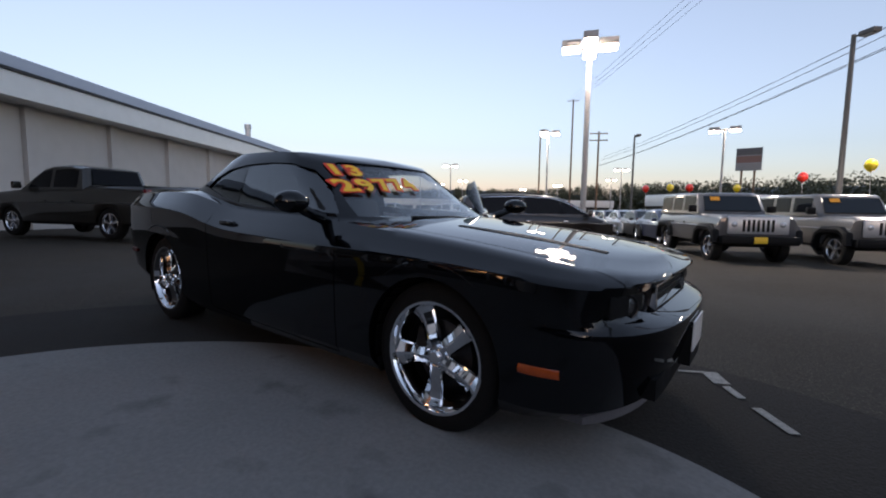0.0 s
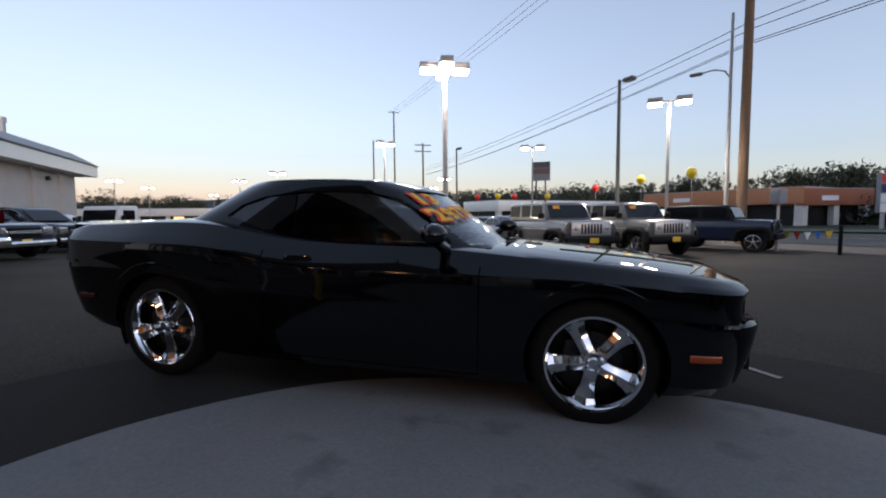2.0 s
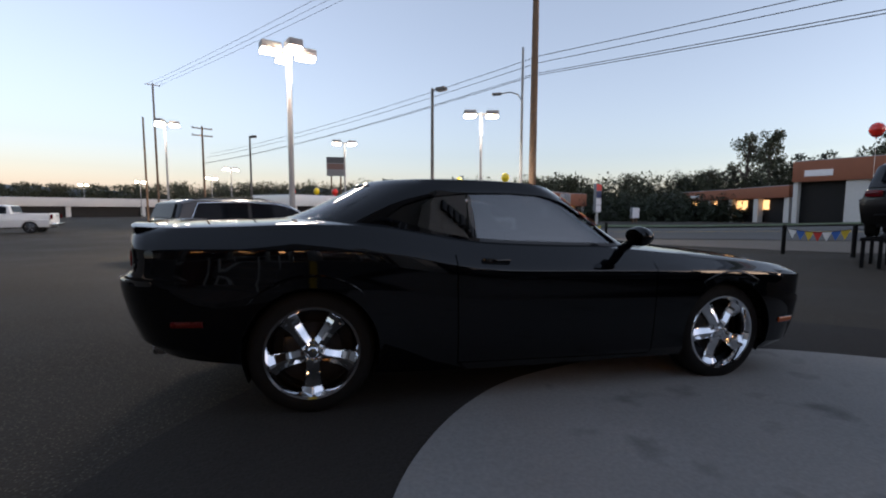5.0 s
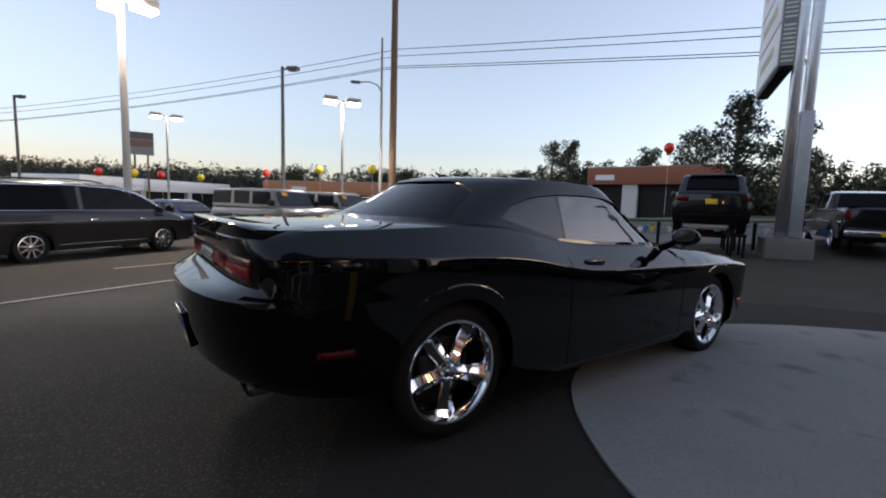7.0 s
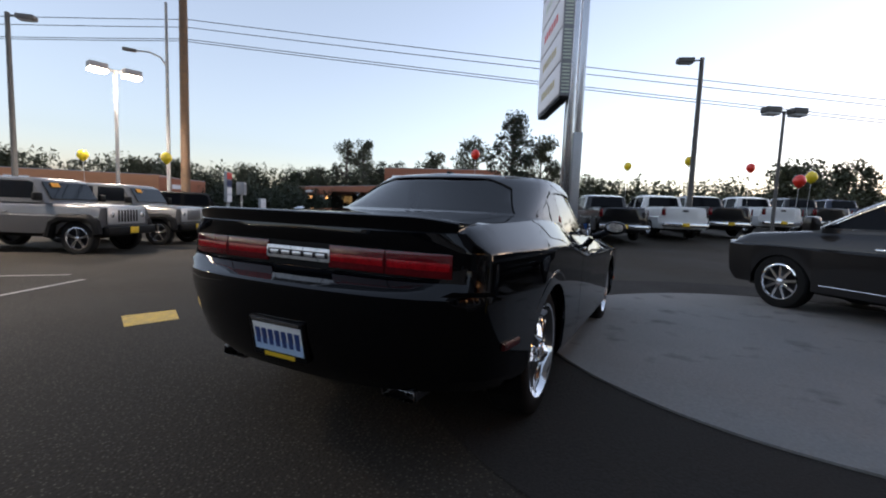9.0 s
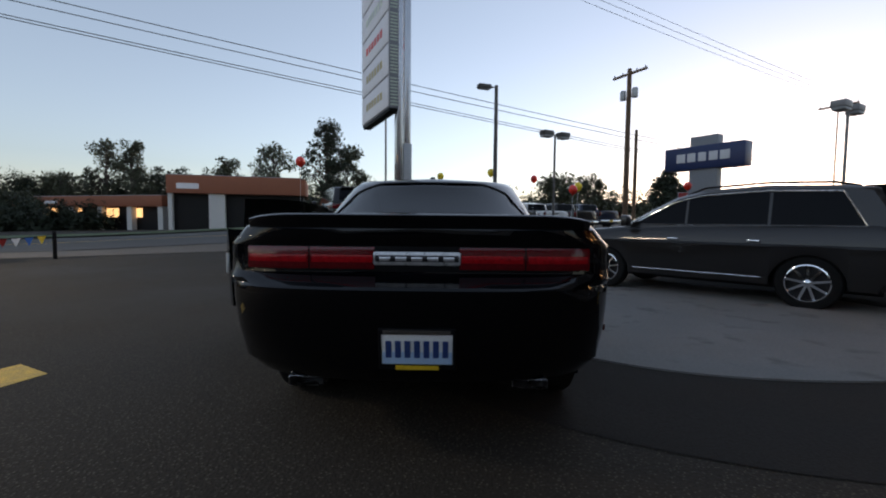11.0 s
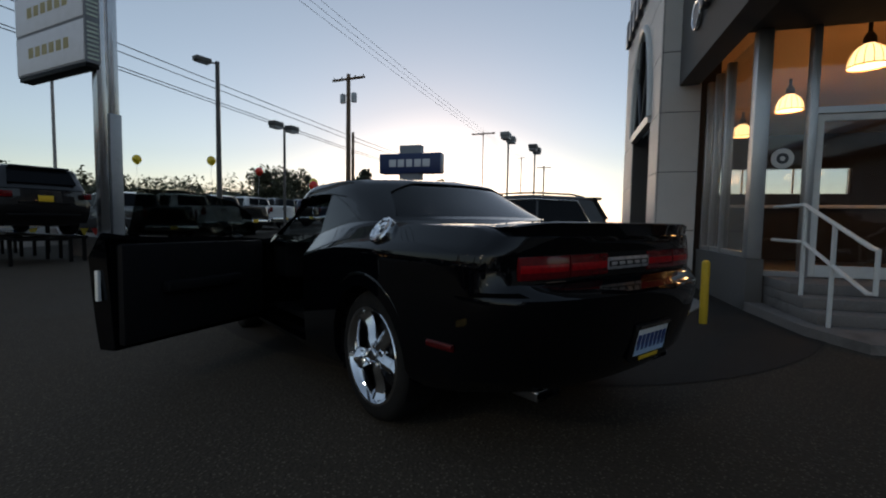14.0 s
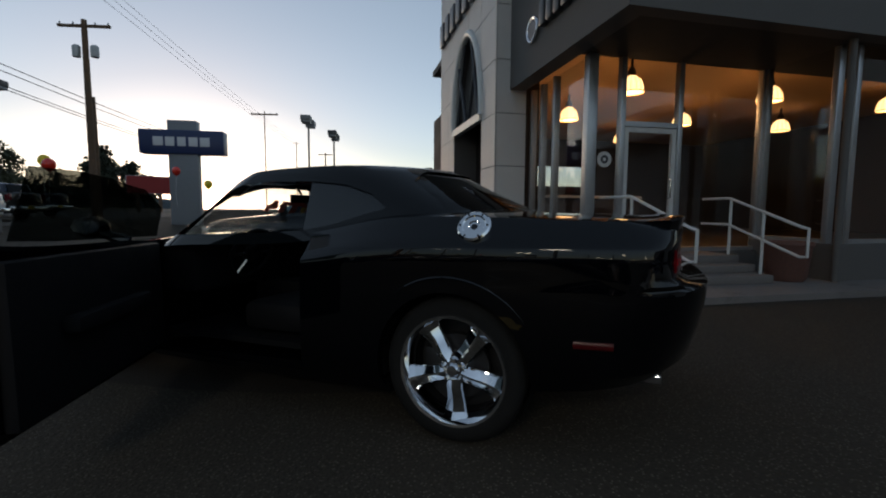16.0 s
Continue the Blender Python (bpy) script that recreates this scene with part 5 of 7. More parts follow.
    for s in (-1, 1):
        if square:
            part("headlamp", lathe([(0.001, -0.02), (0.07, -0.012), (0.085, 0.0), (0.09, 0.05)], 20), HEADLAMP, car).matrix_basis = pose(nose + 0.0, s * 0.55, 0.98, 0, 0, 90)
            part("tail_lamp", box(tail - 0.03, tail + 0.04, s * (W / 2 - 0.13) - 0.07, s * (W / 2 - 0.13) + 0.07, 0.88, 1.06, 0.012), TAIL_RED, car)
        else:
            part("headlamp", box(nose - 0.30, nose - 0.02, s * (W / 2 - 0.28) - 0.17, s * (W / 2 - 0.28) + 0.16, zn - 0.26 if style == "pickup" else zn - 0.17, zn - 0.06, 0.03), HEADLAMP, car)
            zt = S["top"] + 0.12
            if style == "pickup":
                part("tail_lamp", box(tail - 0.012, tail + 0.1, s * (W / 2 - 0.12) - 0.07, s * (W / 2 - 0.05) - 0.0, 0.98, 1.28, 0.015), TAIL_RED, car)
            else:
                part("tail_lamp", box(tail - 0.005, tail + 0.30, s * (W / 2 - 0.19) - 0.18, s * (W / 2 - 0.10) + 0.035, zt, zt + 0.15, 0.02), TAIL_RED, car)
        mx = cab[0][0] - (0.25 if not square else 0.12)
        mir = part("mirror", box(mx - 0.06, mx + 0.06, s * (W / 2 + 0.10) - 0.10, s * (W / 2 + 0.10) + 0.10, z_belt + 0.05, z_belt + (0.24 if style != "sedan" else 0.18), 0.03), color if not square else TRIM_BLACK, car)
        for xa, xb in S["glass"][:2]:
            part("door_handle", box(xb + 0.06, xb + 0.22, s * (W / 2) - 0.025, s * (W / 2) + 0.022, S["top"] + 0.10, S["top"] + 0.135, 0.01), CHROME if chrome else color, car)
    if square:
        part("front_bumper", box(nose - 0.02, nose + 0.16, -W / 2 + 0.02, W / 2 - 0.02, 0.48, 0.70, 0.04), TRIM_BLACK, car)
        part("grille", box(nose - 0.03, nose + 0.012, -0.70, 0.70, 0.74, 1.18, 0.03), SILVERP if style == "offroader" else color, car, "silver slotted grille" if style == "offroader" else "")
        for k in range(7):
            part("grille_slot", box(nose + 0.004, nose + 0.016, -0.33 + 0.11 * k - 0.033, -0.33 + 0.11 * k + 0.033, 0.80, 1.10, 0.004), TRIM_BLACK, car)
        part("spare_tyre", lathe([(0.1, -0.1), (R * 0.7, -0.1), (R * 0.97, -0.08), (R, 0.0), (R * 0.97, 0.1), (0.1, 0.1)], 28), RUBBER, car).matrix_basis = pose(tail - 0.12, 0.05, 1.0, 0, 0, 90)
    else:
        part("grille", box(nose - 0.12, nose - 0.005, -0.48, 0.48, zn - 0.42 if style == "pickup" else zn - 0.30, zn - 0.08, 0.02), TRIM_BLACK, car)
        for k in range(2 if style == "pickup" else 1):
            part("grille_bar", box(nose - 0.10, nose + 0.012, -0.50, 0.50, zn - 0.26 + 0.05 * k, zn - 0.235 + 0.05 * k, 0.008), CHROME if chrome or style == "pickup" else ALLOY, car)
        if style == "pickup":
            part("front_bumper", box(nose - 0.1, nose + 0.08, -W / 2 + 0.08, W / 2 - 0.08, 0.45, 0.64, 0.05), CHROME, car)
            part("rear_bumper", box(tail - 0.14, tail + 0.05, -W / 2 + 0.06, W / 2 - 0.06, 0.50, 0.68, 0.04), CHROME, car, "bright rear step bumper")
            part("bed_liner", box(-2.8, -0.92, -W / 2 + 0.14, W / 2 - 0.14, 1.352, 1.368), TRIM_BLACK, car)
            part("tailgate_handle", box(tail - 0.016, tail + 0.01, -0.12, 0.12, 1.16, 1.23, 0.01), TRIM_BLACK, car)
        else:
            part("rear_trim", box(tail - 0.012, tail + 0.08, -0.5, 0.5, S["top"] - 0.02, S["top"] + 0.02, 0.01), CHROME if chrome else TRIM_BLACK, car)
    if plate_front:
        part("dealer_card", box(nose + (0.161 if square else 0.02), nose + (0.175 if square else 0.035), -0.15, 0.15, 0.52, 0.68, 0.004), YELLOW_PLATE, car, "yellow dealer card")
    if plate_rear:
        z = 0.60 if style == "pickup" else S["top"] + 0.10
        x = tail - (0.152 if style == "pickup" else 0.02)
        part("dealer_card", box(x, x + 0.012, -0.15, 0.15, z - 0.07, z + 0.08, 0.004), YELLOW_PLATE, car, "yellow dealer card")
    if sticker:
        (xa, za), (xb, zb) = (cab[0][0], cab[0][1] + 0.04), roof_front
        t = 0.74
        x, z = xa + (xb - xa) * t, za + (zb - za) * t
        tilt = math.atan2(zb - za, xa - xb)
        part("price_sticker", box(-0.004, 0.004, -0.12, 0.12, -0.06, 0.06), mat("orange_sticker", (0.85, 0.35, 0.02), 0.6, vary=0.05) if "orange_sticker" not in bpy.data.materials else bpy.data.materials["orange_sticker"], car).matrix_basis = Matrix.Translation((x + 0.045, -0.42, z + 0.02)) @ Matrix.Rotation(-(math.pi / 2 - tilt), 4, "Y")
    if style == "suv":
        part("roof_spoiler", box(-2.24, -1.92, -0.58, 0.58, 1.665, 1.715, 0.018), TRIM_BLACK if chrome else color, car)
        part("bumper_trim", box(tail - 0.012, tail + 0.10, -0.72, 0.72, 0.50, 0.56, 0.02), TRIM_BLACK, car)
    if rack:
        for s in (-1, 1):
            xs = [-1.9 + 2.1 * i / 8 for i in range(9)]
            part("roof_rail", tube([(x, s * (half(z_roof) - 0.1), cab_z(x) + (0.028 if 0 < i < 8 else -0.01)) for i, x in enumerate(xs)], 0.018, 6), TRIM_BLACK, car)
    return car


CAR_GLASS = mat("car_side_glass", (0.005, 0.006, 0.008), 0.04, vary=0.05, spec=0.10)
SCREEN_GLASS = mat("car_screen_glass", (0.010, 0.014, 0.018), 0.04, vary=0.05, spec=0.35)


HEADLAMP = mat("pale_headlamp_lens", (0.45, 0.46, 0.48), 0.12, 0.6, vary=0.2, scale=15, coat=1)


def on_lot(x, y, turn, lift=0.0, pitch=0.0):
    return pose(x, y, ground_z(x, y) + lift, 0, pitch, turn)


BLACKP, GREYP, CHARP = paint("black", (0.004, 0.004, 0.005)), paint("cool_grey", (0.078, 0.080, 0.086), 0.2), paint("charcoal", (0.011, 0.010, 0.010))
WHITEP, SILVERP, NAVYP, DARKGREYP = paint("white", (0.7, 0.7, 0.69)), paint("silver", (0.4, 0.41, 0.42), 0.5), paint("navy", (0.01, 0.016, 0.04)), paint("olive_grey", (0.020, 0.019, 0.016), 0.3)

vehicle("minivan", "minivan", BLACKP, "black family minivan with roof rails parked on the lot", on_lot(-3.6, 11.1, 37), rack=True, spokes=9, chrome=True)
vehicle("jeep", "offroader", GREYP, "grey four-door off-road jeep with a hard top", on_lot(1.62, 12.65, -62), spokes=5, plate_front=True, sticker=True, group="jeeps on the lot")
vehicle("jeep", "offroader", paint("sand_grey", (0.125, 0.12, 0.115), 0.3), "sand-grey four-door off-road jeep with a hard top", on_lot(4.25, 13.9, -62), spokes=5, plate_front=True, sticker=True, group="jeeps on the lot")
vehicle("jeep", "short_offroader", NAVYP, "dark navy two-door off-road jeep with a soft top", on_lot(7.9, 15.75, -34), spokes=5, cap=TRIM_BLACK, plate_rear=False, group="jeeps on the lot")
vehicle("suv", "suv", WHITEP, "white sport utility car parked behind the jeeps", on_lot(6.9, 21.5, -50), plate_rear=False)
for k, c in enumerate((NAVYP, BLACKP, SILVERP, NAVYP, BLACKP)):
    vehicle("sedan", "sedan", c, "compact sedan parked in a row of used cars", on_lot(-0.6 - 1.5 * k, 19 + 2.6 * k, -62), plate_rear=False, group="row of sedans")
vehicle("suv", "suv", CHARP, "charcoal sport utility car with chrome window trim", on_lot(3.34, -4.74, 43), rim=CHROME, spokes=9, rack=True, chrome=True, plate_rear=False)
vehicle("suv", "suv", BLACKP, "black sport utility car parked in the row beyond", on_lot(5.45, -7.45, 43), rack=True, chrome=True, plate_rear=False)
vehicle("suv", "suv", SILVERP, "silver sport utility car parked in the row beyond", on_lot(7.25, -9.97, 43), rack=True, chrome=True, plate_rear=False)
vehicle("suv", "suv", CHARP, "charcoal sport utility car at the row's far end", on_lot(9.0, -12.4, 43), rack=True, chrome=True, plate_rear=False)
RAMS = ((14.9, -0.15, BLACKP, "black pickup truck with a crew cab and chrome bumper"), (17.4, -2.4, WHITEP, "white pickup truck with a crew cab and chrome bumper"), (19.7, -4.3, BLACKP, "black pickup truck with a yellow dealer card"),
        (22.6, -6.8, WHITEP, "white pickup truck parked in the far row"), (25.2, -9.4, CHARP, "charcoal pickup truck parked in the far row"), (28.0, -12.0, NAVYP, "dark pickup truck at the row's far end"))
for x, y, c, lab in RAMS:
    vehicle("pickup_truck", "pickup", c, lab, on_lot(x + 2.9 * math.cos(radians(24)), y + 2.9 * math.sin(radians(24)), 24), rim=CHROME, chrome=True, group="row of pickup trucks")
vehicle("suv", "suv", BLACKP, "black sport utility car raised on a display stand", pose(13.15, 3.95, 0.62, 0, 0, 24), rack=False)
vehicle("pickup_truck", "pickup", DARKGREYP, "dark grey long pickup truck parked by the service building", pose(-12.94, 1.91, 0.09, 0, 0, 200.1) @ Matrix.Scale(1.02, 4), rim=ALLOY, plate_rear=False)
vehicle("pickup_truck", "pickup", NAVYP, "dark blue pickup truck facing out from the service building", on_lot(-18.0, 7.0, 6), rim=CHROME, plate_front=True, chrome=True, plate_rear=False)
vehicle("pickup_truck", "pickup", BLACKP, "black pickup truck facing out from the service building", on_lot(-20.8, 11.0, 4), rim=CHROME, chrome=True, plate_rear=False)
vehicle("suv", "suv", WHITEP, "white sport utility car parked by the service building", on_lot(-23.8, 14.4, 2), plate_rear=False)
vehicle("pickup_truck", "pickup", SILVERP, "silver pickup truck parked across the back lot", on_lot(-29.5, 32.5, 196), plate_rear=False)
vehicle("pickup_truck", "pickup", WHITEP, "white pickup truck parked on the back lot", on_lot(-22.5, 33.0, 190), plate_rear=False)


def flatbed_truck(m):
    t = thing("flatbed_truck", "white cab-over work truck with a flat bed", "truck", m)
    cab = [(1.55, 0.55), (1.62, 1.15), (1.42, 1.95), (1.3, 2.12), (0.1, 2.15), (0.0, 2.05), (0.0, 0.55)]
    b = prism(cab, -0.95, 0.95)
    bmesh.ops.bevel(b, geom=list(b.edges), offset=0.05, segments=2, affect="EDGES", profile=0.5)
    part("cab", b, WHITEP, t)
    for s in (-1, 1):
        part("side_window", prism([(1.18, 1.28), (1.12, 1.9), (0.3, 1.9), (0.3, 1.28)], s * 0.90, s * 0.962), CAR_GLASS, t)
        part("mirror", box(1.35, 1.45, s * 1.15 - 0.1, s * 1.15 + 0.1, 1.3, 1.62, 0.02), TRIM_BLACK, t)
        part("headlamp", box(1.52, 1.62, s * 0.7 - 0.14, s * 0.7 + 0.14, 0.78, 0.96, 0.02), HEADLAMP, t)
        part("rail", box(-4.1, -0.1, s * 0.95 - 0.05, s * 0.95 + 0.05, 1.0, 1.16, 0.01), WHITEP, t)
        for x in (0.85, -2.9):
            road_wheel(t, x, s * 0.82, 0.40, 6, ALLOY)
    part("windscreen", box(-0.01, 0.03, -0.84, 0.84, -0.34, 0.34, 0.01, m=Matrix.Translation((1.53, 0, 1.58)) @ Matrix.Rotation(radians(-14), 4, "Y")), CAR_GLASS, t)
    part("chassis", box(-4.0, 1.3, -0.42, 0.42, 0.45, 0.75, 0.02), TRIM_BLACK, t)
    part("bed", box(-4.15, -0.08, -1.0, 1.0, 0.86, 1.0, 0.02), DARKMETAL, t, "dark steel flat bed")
    part("headboard", box(-0.10, -0.04, -0.95, 0.95, 1.0, 1.9, 0.01), WHITEP, t)
    return t


flatbed_truck(on_lot(-21.3, 16.0, -78))

# ---- service building along the lot ----
WALL_W = mat("cream_wall_panel", (0.55, 0.52, 0.49), 0.8, vary=0.08, scale=1.5, bump=0.2)
ROOF_W = mat("grey_metal_roof", (0.30, 0.31, 0.33), 0.6, vary=0.1, scale=0.7)
def service_building():
    a, c = Vector((-12.35, -7.37)), Vector((-35.4, 26.3))
    d = (c - a).normalized()
    L = (c - a).length
    m = Matrix.Translation((a.x, a.y, 0)) @ Matrix.Rotation(math.atan2(d.y, d.x), 4, "Z")
    t = thing("service_building", "long cream service building with a white fascia", "building", m, kind="structure")
    # local y is positive away from the lot
    s = 1
    part("wall", box(0, L - 1.2, s * 1.2, s * 16, -1, 4.9), WALL_W, t)
    part("fascia", box(-1, L, 0, 16.5, 4.62, 5.45), WHITE_PAINT, t, "white fascia band")
    part("gutter", box(-1.05, L + 0.05, -0.08, 16.6, 5.46, 5.56), DARKMETAL, t)
    roof = bmesh.new()
    slab_pts = [(-1.0, -0.05, 5.56), (L, -0.05, 5.56), (L, 16.5, 5.56), (-1, 16.5, 5.56), (-1.0, 1.3, 6.42), (L - 1.2, 1.3, 6.42), (L - 1.2, 15, 6.42), (-1, 15, 6.42)]
    v = [roof.verts.new(p) for p in slab_pts]
    for q in ((0, 1, 5, 4), (1, 2, 6, 5), (2, 3, 7, 6), (3, 0, 4, 7), (4, 5, 6, 7), (3, 2, 1, 0)):
        roof.faces.new([v[i] for i in q])
    bmesh.ops.recalc_face_normals(roof, faces=roof.faces)
    part("roof", roof, ROOF_W, t)
    k = 3.6
    while k < L - 1.5:
        part("pilaster", box(k, k + 0.45, 1.0, 1.2, -1, 4.62), WALL_W, t)
        k += 4.1
    part("chimney", lathe([(0.001, 6.0), (0.22, 6.0), (0.22, 7.6), (0.28, 7.6), (0.28, 7.95), (0.001, 7.95)], 16, "z", centre=(33.8, 3.0, 0)), STEEL, t)
    part("wall_lamp", box(L - 6.3, L - 5.9, 0.95, 1.18, 3.9, 4.2, 0.05), DARKMETAL, t)
    return t


service_building()

# ---- lamp posts, poles and wires ----
def twin_lamp(x, y, top, turn=0.0, lit=True, heads=2, dark=False, r=0.075):
    z = ground_z(x, y)
    t = thing("lamp_post", ("lit" if lit else "unlit") + " car-lot lamp post with box heads on a square arm", "lamp post", pose(x, y, z, 0, 0, turn), "lot lamp posts")
    h = top - z
    pole = POLE_DARK if dark else POLE_GREY
    part("pole", tube([(0, 0, 0), (0, 0, 0.6), (0, 0, h - 0.1)], [r * 1.15, r * 1.05, r * 0.8], 10), pole, t)
    part("base", lathe([(0.001, 0.5), (0.24, 0.5), (0.25, 0.0)], 16, "z"), WALK, t)
    for k in range(heads):
        a = k * math.tau / heads
        rot = Matrix.Rotation(a, 4, "Z")
        arm = part("arm", box(0.02, 0.35, -0.035, 0.035, h - 0.16, h - 0.08, m=rot), pole, t)
        head = part("lamp_head", box(0.28, 0.92, -0.23, 0.23, h - 0.18, h + 0.06, 0.03, m=rot), pole, t)
        part("diffuser", box(0.31, 0.89, -0.21, 0.21, h - 0.29, h - 0.181, 0.03, m=rot), LAMP_ON if lit else LAMP_FAINT, head, "glowing lens" if lit else "")
    return t


twin_lamp(-2.5, 13.0, 6.75, 20, heads=4, r=0.10)
twin_lamp(-12.6, 33.5, 7.6, 20, heads=3)
twin_lamp(6.78, 19.2, 6.45, -10)
twin_lamp(0.2, 32.7, 6.6, 5)
for x, y in ((-30.4, 44.4), (-41.9, 52.4), (-75, 86), (-58.4, 79.7), (-46.7, 71.8), (-53, 112), (-13.2, 60), (-20, 80), (-36, 95), (-57.5, 46.5), (-66, 60)):
    twin_lamp(x, y, 6.6, 35)
for x, y, z, power in ((-2.5, 13.0, 6.3, 420), (6.75, 19.1, 6.0, 300), (-12.6, 33.5, 7.0, 300)):
    glow = new("lot_light", bpy.data.lights.new("lot_light", "SPOT"))
    glow.data.energy, glow.data.color, glow.data.spot_size, glow.data.spot_blend, glow.data.shadow_soft_size = power, (1.0, 0.92, 0.80), radians(150), 0.5, 0.5
    glow.matrix_world = pose(x, y, z)
twin_lamp(12.58, -15.14, 5.66, -60, lit=False, r=0.06)
twin_lamp(13.31, -18.18, 5.50, -60, lit=False, dark=True, r=0.055)
twin_lamp(18.5, 3.1, 7.2, 60, lit=False, heads=1, r=0.06)
twin_lamp(19.8, -5.9, 6.0, -60, lit=False, dark=True)


def cobra_lamp(x, y, top, turn, dark=True):
    z = ground_z(x, y)
    t = thing("street_lamp", "tall dark street lamp with one flat head", "street lamp", pose(x, y, z, 0, 0, turn), "street lamps")
    h = top - z
    part("pole", tube([(0, 0, 0), (0, 0, h)], [0.13, 0.09], 10), POLE_DARK, t)
    part("arm", box(0.05, 0.4, -0.03, 0.03, h - 0.14, h - 0.08), POLE_DARK, t)
    part("lamp_head", box(0.35, 1.05, -0.2, 0.2, h - 0.24, h - 0.02, 0.05), POLE_DARK, t)
    part("diffuser", box(0.42, 0.95, -0.15, 0.15, h - 0.262, h - 0.242), LAMP_FAINT, t)
    return t


cobra_lamp(5.4, 24.6, 8.95, -50)
cobra_lamp(19.0, -2.6, 8.25, 110)
cobra_lamp(-9.0, 48.0, 9.0, -50)


def utility_pole(x, y, top, turn, bars=1, r=0.15, cans=0, label="weathered wooden utility pole with a crossarm"):
    z = ground_z(x, y)
    t = thing("utility_pole", label, "utility pole", pose(x, y, z, 0, 0, turn), "utility poles")
    h = top - z
    part("pole", tube([(0, 0, 0), (0.0, 0, h * 0.5), (0, 0, h)], [r, r * 0.9, r * 0.72], 12), WOOD_POLE, t)
    for k in range(bars):
        part("crossarm", box(-0.06, 0.06, -1.2, 1.2, h - 0.35 - 0.9 * k, h - 0.23 - 0.9 * k), WOOD_POLE, t)
        for y0 in (-1.1, -0.5, 0.5, 1.1):
            part("insulator", lathe([(0.03, 0), (0.045, 0.05), (0.03, 0.12), (0.001, 0.13)], 8, "z", centre=(0, y0, h - 0.23 - 0.9 * k)), STEEL, t)
    for k in range(cans):
        part("transformer", lathe([(0.001, 0), (0.17, 0), (0.18, 0.05), (0.18, 0.5), (0.12, 0.56), (0.001, 0.57)], 14, "z", centre=(0.0, -0.42 + 0.84 * k, h - 1.75)), STEEL, t)
    return t


D_TURN = math.degrees(math.atan2(-0.885, 0.466))
utility_pole(10.2, 19.9, 16.0, D_TURN, bars=2, r=0.22)
utility_pole(22.4, -10.85, 10.3, D_TURN, cans=2, r=0.17)
utility_pole(-16.3, 59.5, 11.7, D_TURN, bars=2)
utility_pole(46.0, -60.0, 11.0, D_TURN)
utility_pole(24.6, -12.3, 7.2, D_TURN, bars=0, r=0.13, label="short wooden service pole beside a taller one")
utility_pole(-16.2, 40.0, 9.0, D_TURN, bars=0, r=0.09)
utility_pole(28.8, -28.8, 10.2, D_TURN, bars=1, r=0.06, label="thin metal radio mast with a crossbar")

WIRE = mat("black_wire", (0.02, 0.02, 0.022), 0.6, vary=0.1)


def wire(a, c, sag, r=0.018, n=14):
    a, c = Vector(a), Vector(c)
    pts = []
    for i in range(n + 1):
        u = i / n
        p = a.lerp(c, u)
        p.z -= sag * 4 * u * (1 - u)
        pts.append(p)
    return solid("wire", tube(pts, r, 5), WIRE, "black overhead wire strung between poles", "wire", "overhead wires", smooth=60)


for dy, z1, z2, z3 in ((0.0, 7.0, 8.80, 5.55), (0.2, 7.1, 8.92, 5.7), (0.5, 7.8, 9.50, 6.3), (0.9, 8.3, 9.90, 6.6)):
    wire((-16.3 + dy, 59.5, z1), (10.2 + dy * 0.3, 19.9, z2), 0.5)
    wire((10.2 + dy * 0.3, 19.9, z2), (22.4 + dy * 0.3, -10.85, z3), 0.08)
    wire((22.4 + dy * 0.3, -10.85, z3), (46 + dy * 0.3, -60, z3 + 1), 1.0)
utility_pole(-32.0, 92.0, 24.5, D_TURN, bars=1, r=0.2, label="tall wooden transmission pole with a crossarm")
utility_pole(104.0, -119.8, 24.5, D_TURN, bars=1, r=0.2, label="tall wooden transmission pole with a crossarm")
# Pale grey colour paints the fading of distant wires into the bright sky.
FAR_WIRE = mat("faint_far_wire", (0.30, 0.31, 0.33), 0.6, 0.3, vary=0.1)
for k in range(3):
    wire((-32 + 1.1 * k - 1.2, 92, 24.2), (104 + 1.1 * k - 1.2, -119.8, 24.2), 3.5, 0.022, 50).data.materials[0] = FAR_WIRE

# street light behind the tall pole
def street_light(x, y, top, turn):
    z = ground_z(x, y)
    t = thing("street_light", "slim grey steel street light with a curved arm", "street lamp", pose(x, y, z, 0, 0, turn))
    h = top - z
    part("pole", tube([(0, 0, 0), (0, 0, h + 2.5)], [0.1, 0.06], 10), POLE_GREY, t)
    part("arm", tube([(0, 0, h - 0.5), (0.25, 0, h - 0.1), (0.7, 0, h + 0.05), (1.3, 0, h)], 0.04, 8), POLE_GREY, t)
    part("lamp_head", box(1.2, 1.75, -0.12, 0.12, h - 0.08, h + 0.06, 0.04), POLE_DARK, t)
    return t


street_light(9.75, 20.5, 8.0, 150)

# ---- signs ----
SIGN_WHITE = mat("sign_face", (0.40, 0.42, 0.46), 0.45, vary=0.12, scale=3, emit=(0.8, 0.85, 0.95), power=0.025)
SIGN_BLUE = mat("sign_blue", (0.012, 0.03, 0.11), 0.4, vary=0.05)
SIGN_GREY = mat("sign_grey", (0.22, 0.23, 0.25), 0.5, vary=0.06)
RED_MARK = mat("red_mark", (0.6, 0.03, 0.02), 0.5, vary=0.05)
GOLD_MARK = mat("gold_mark", (0.42, 0.34, 0.14), 0.5, vary=0.05)


PALE_MARK = mat("pale_green_mark", (0.55, 0.62, 0.52), 0.5, vary=0.05)
POLISHED = mat("bright_steel", (0.58, 0.59, 0.61), 0.22, 0.95, vary=0.12, scale=1.5)


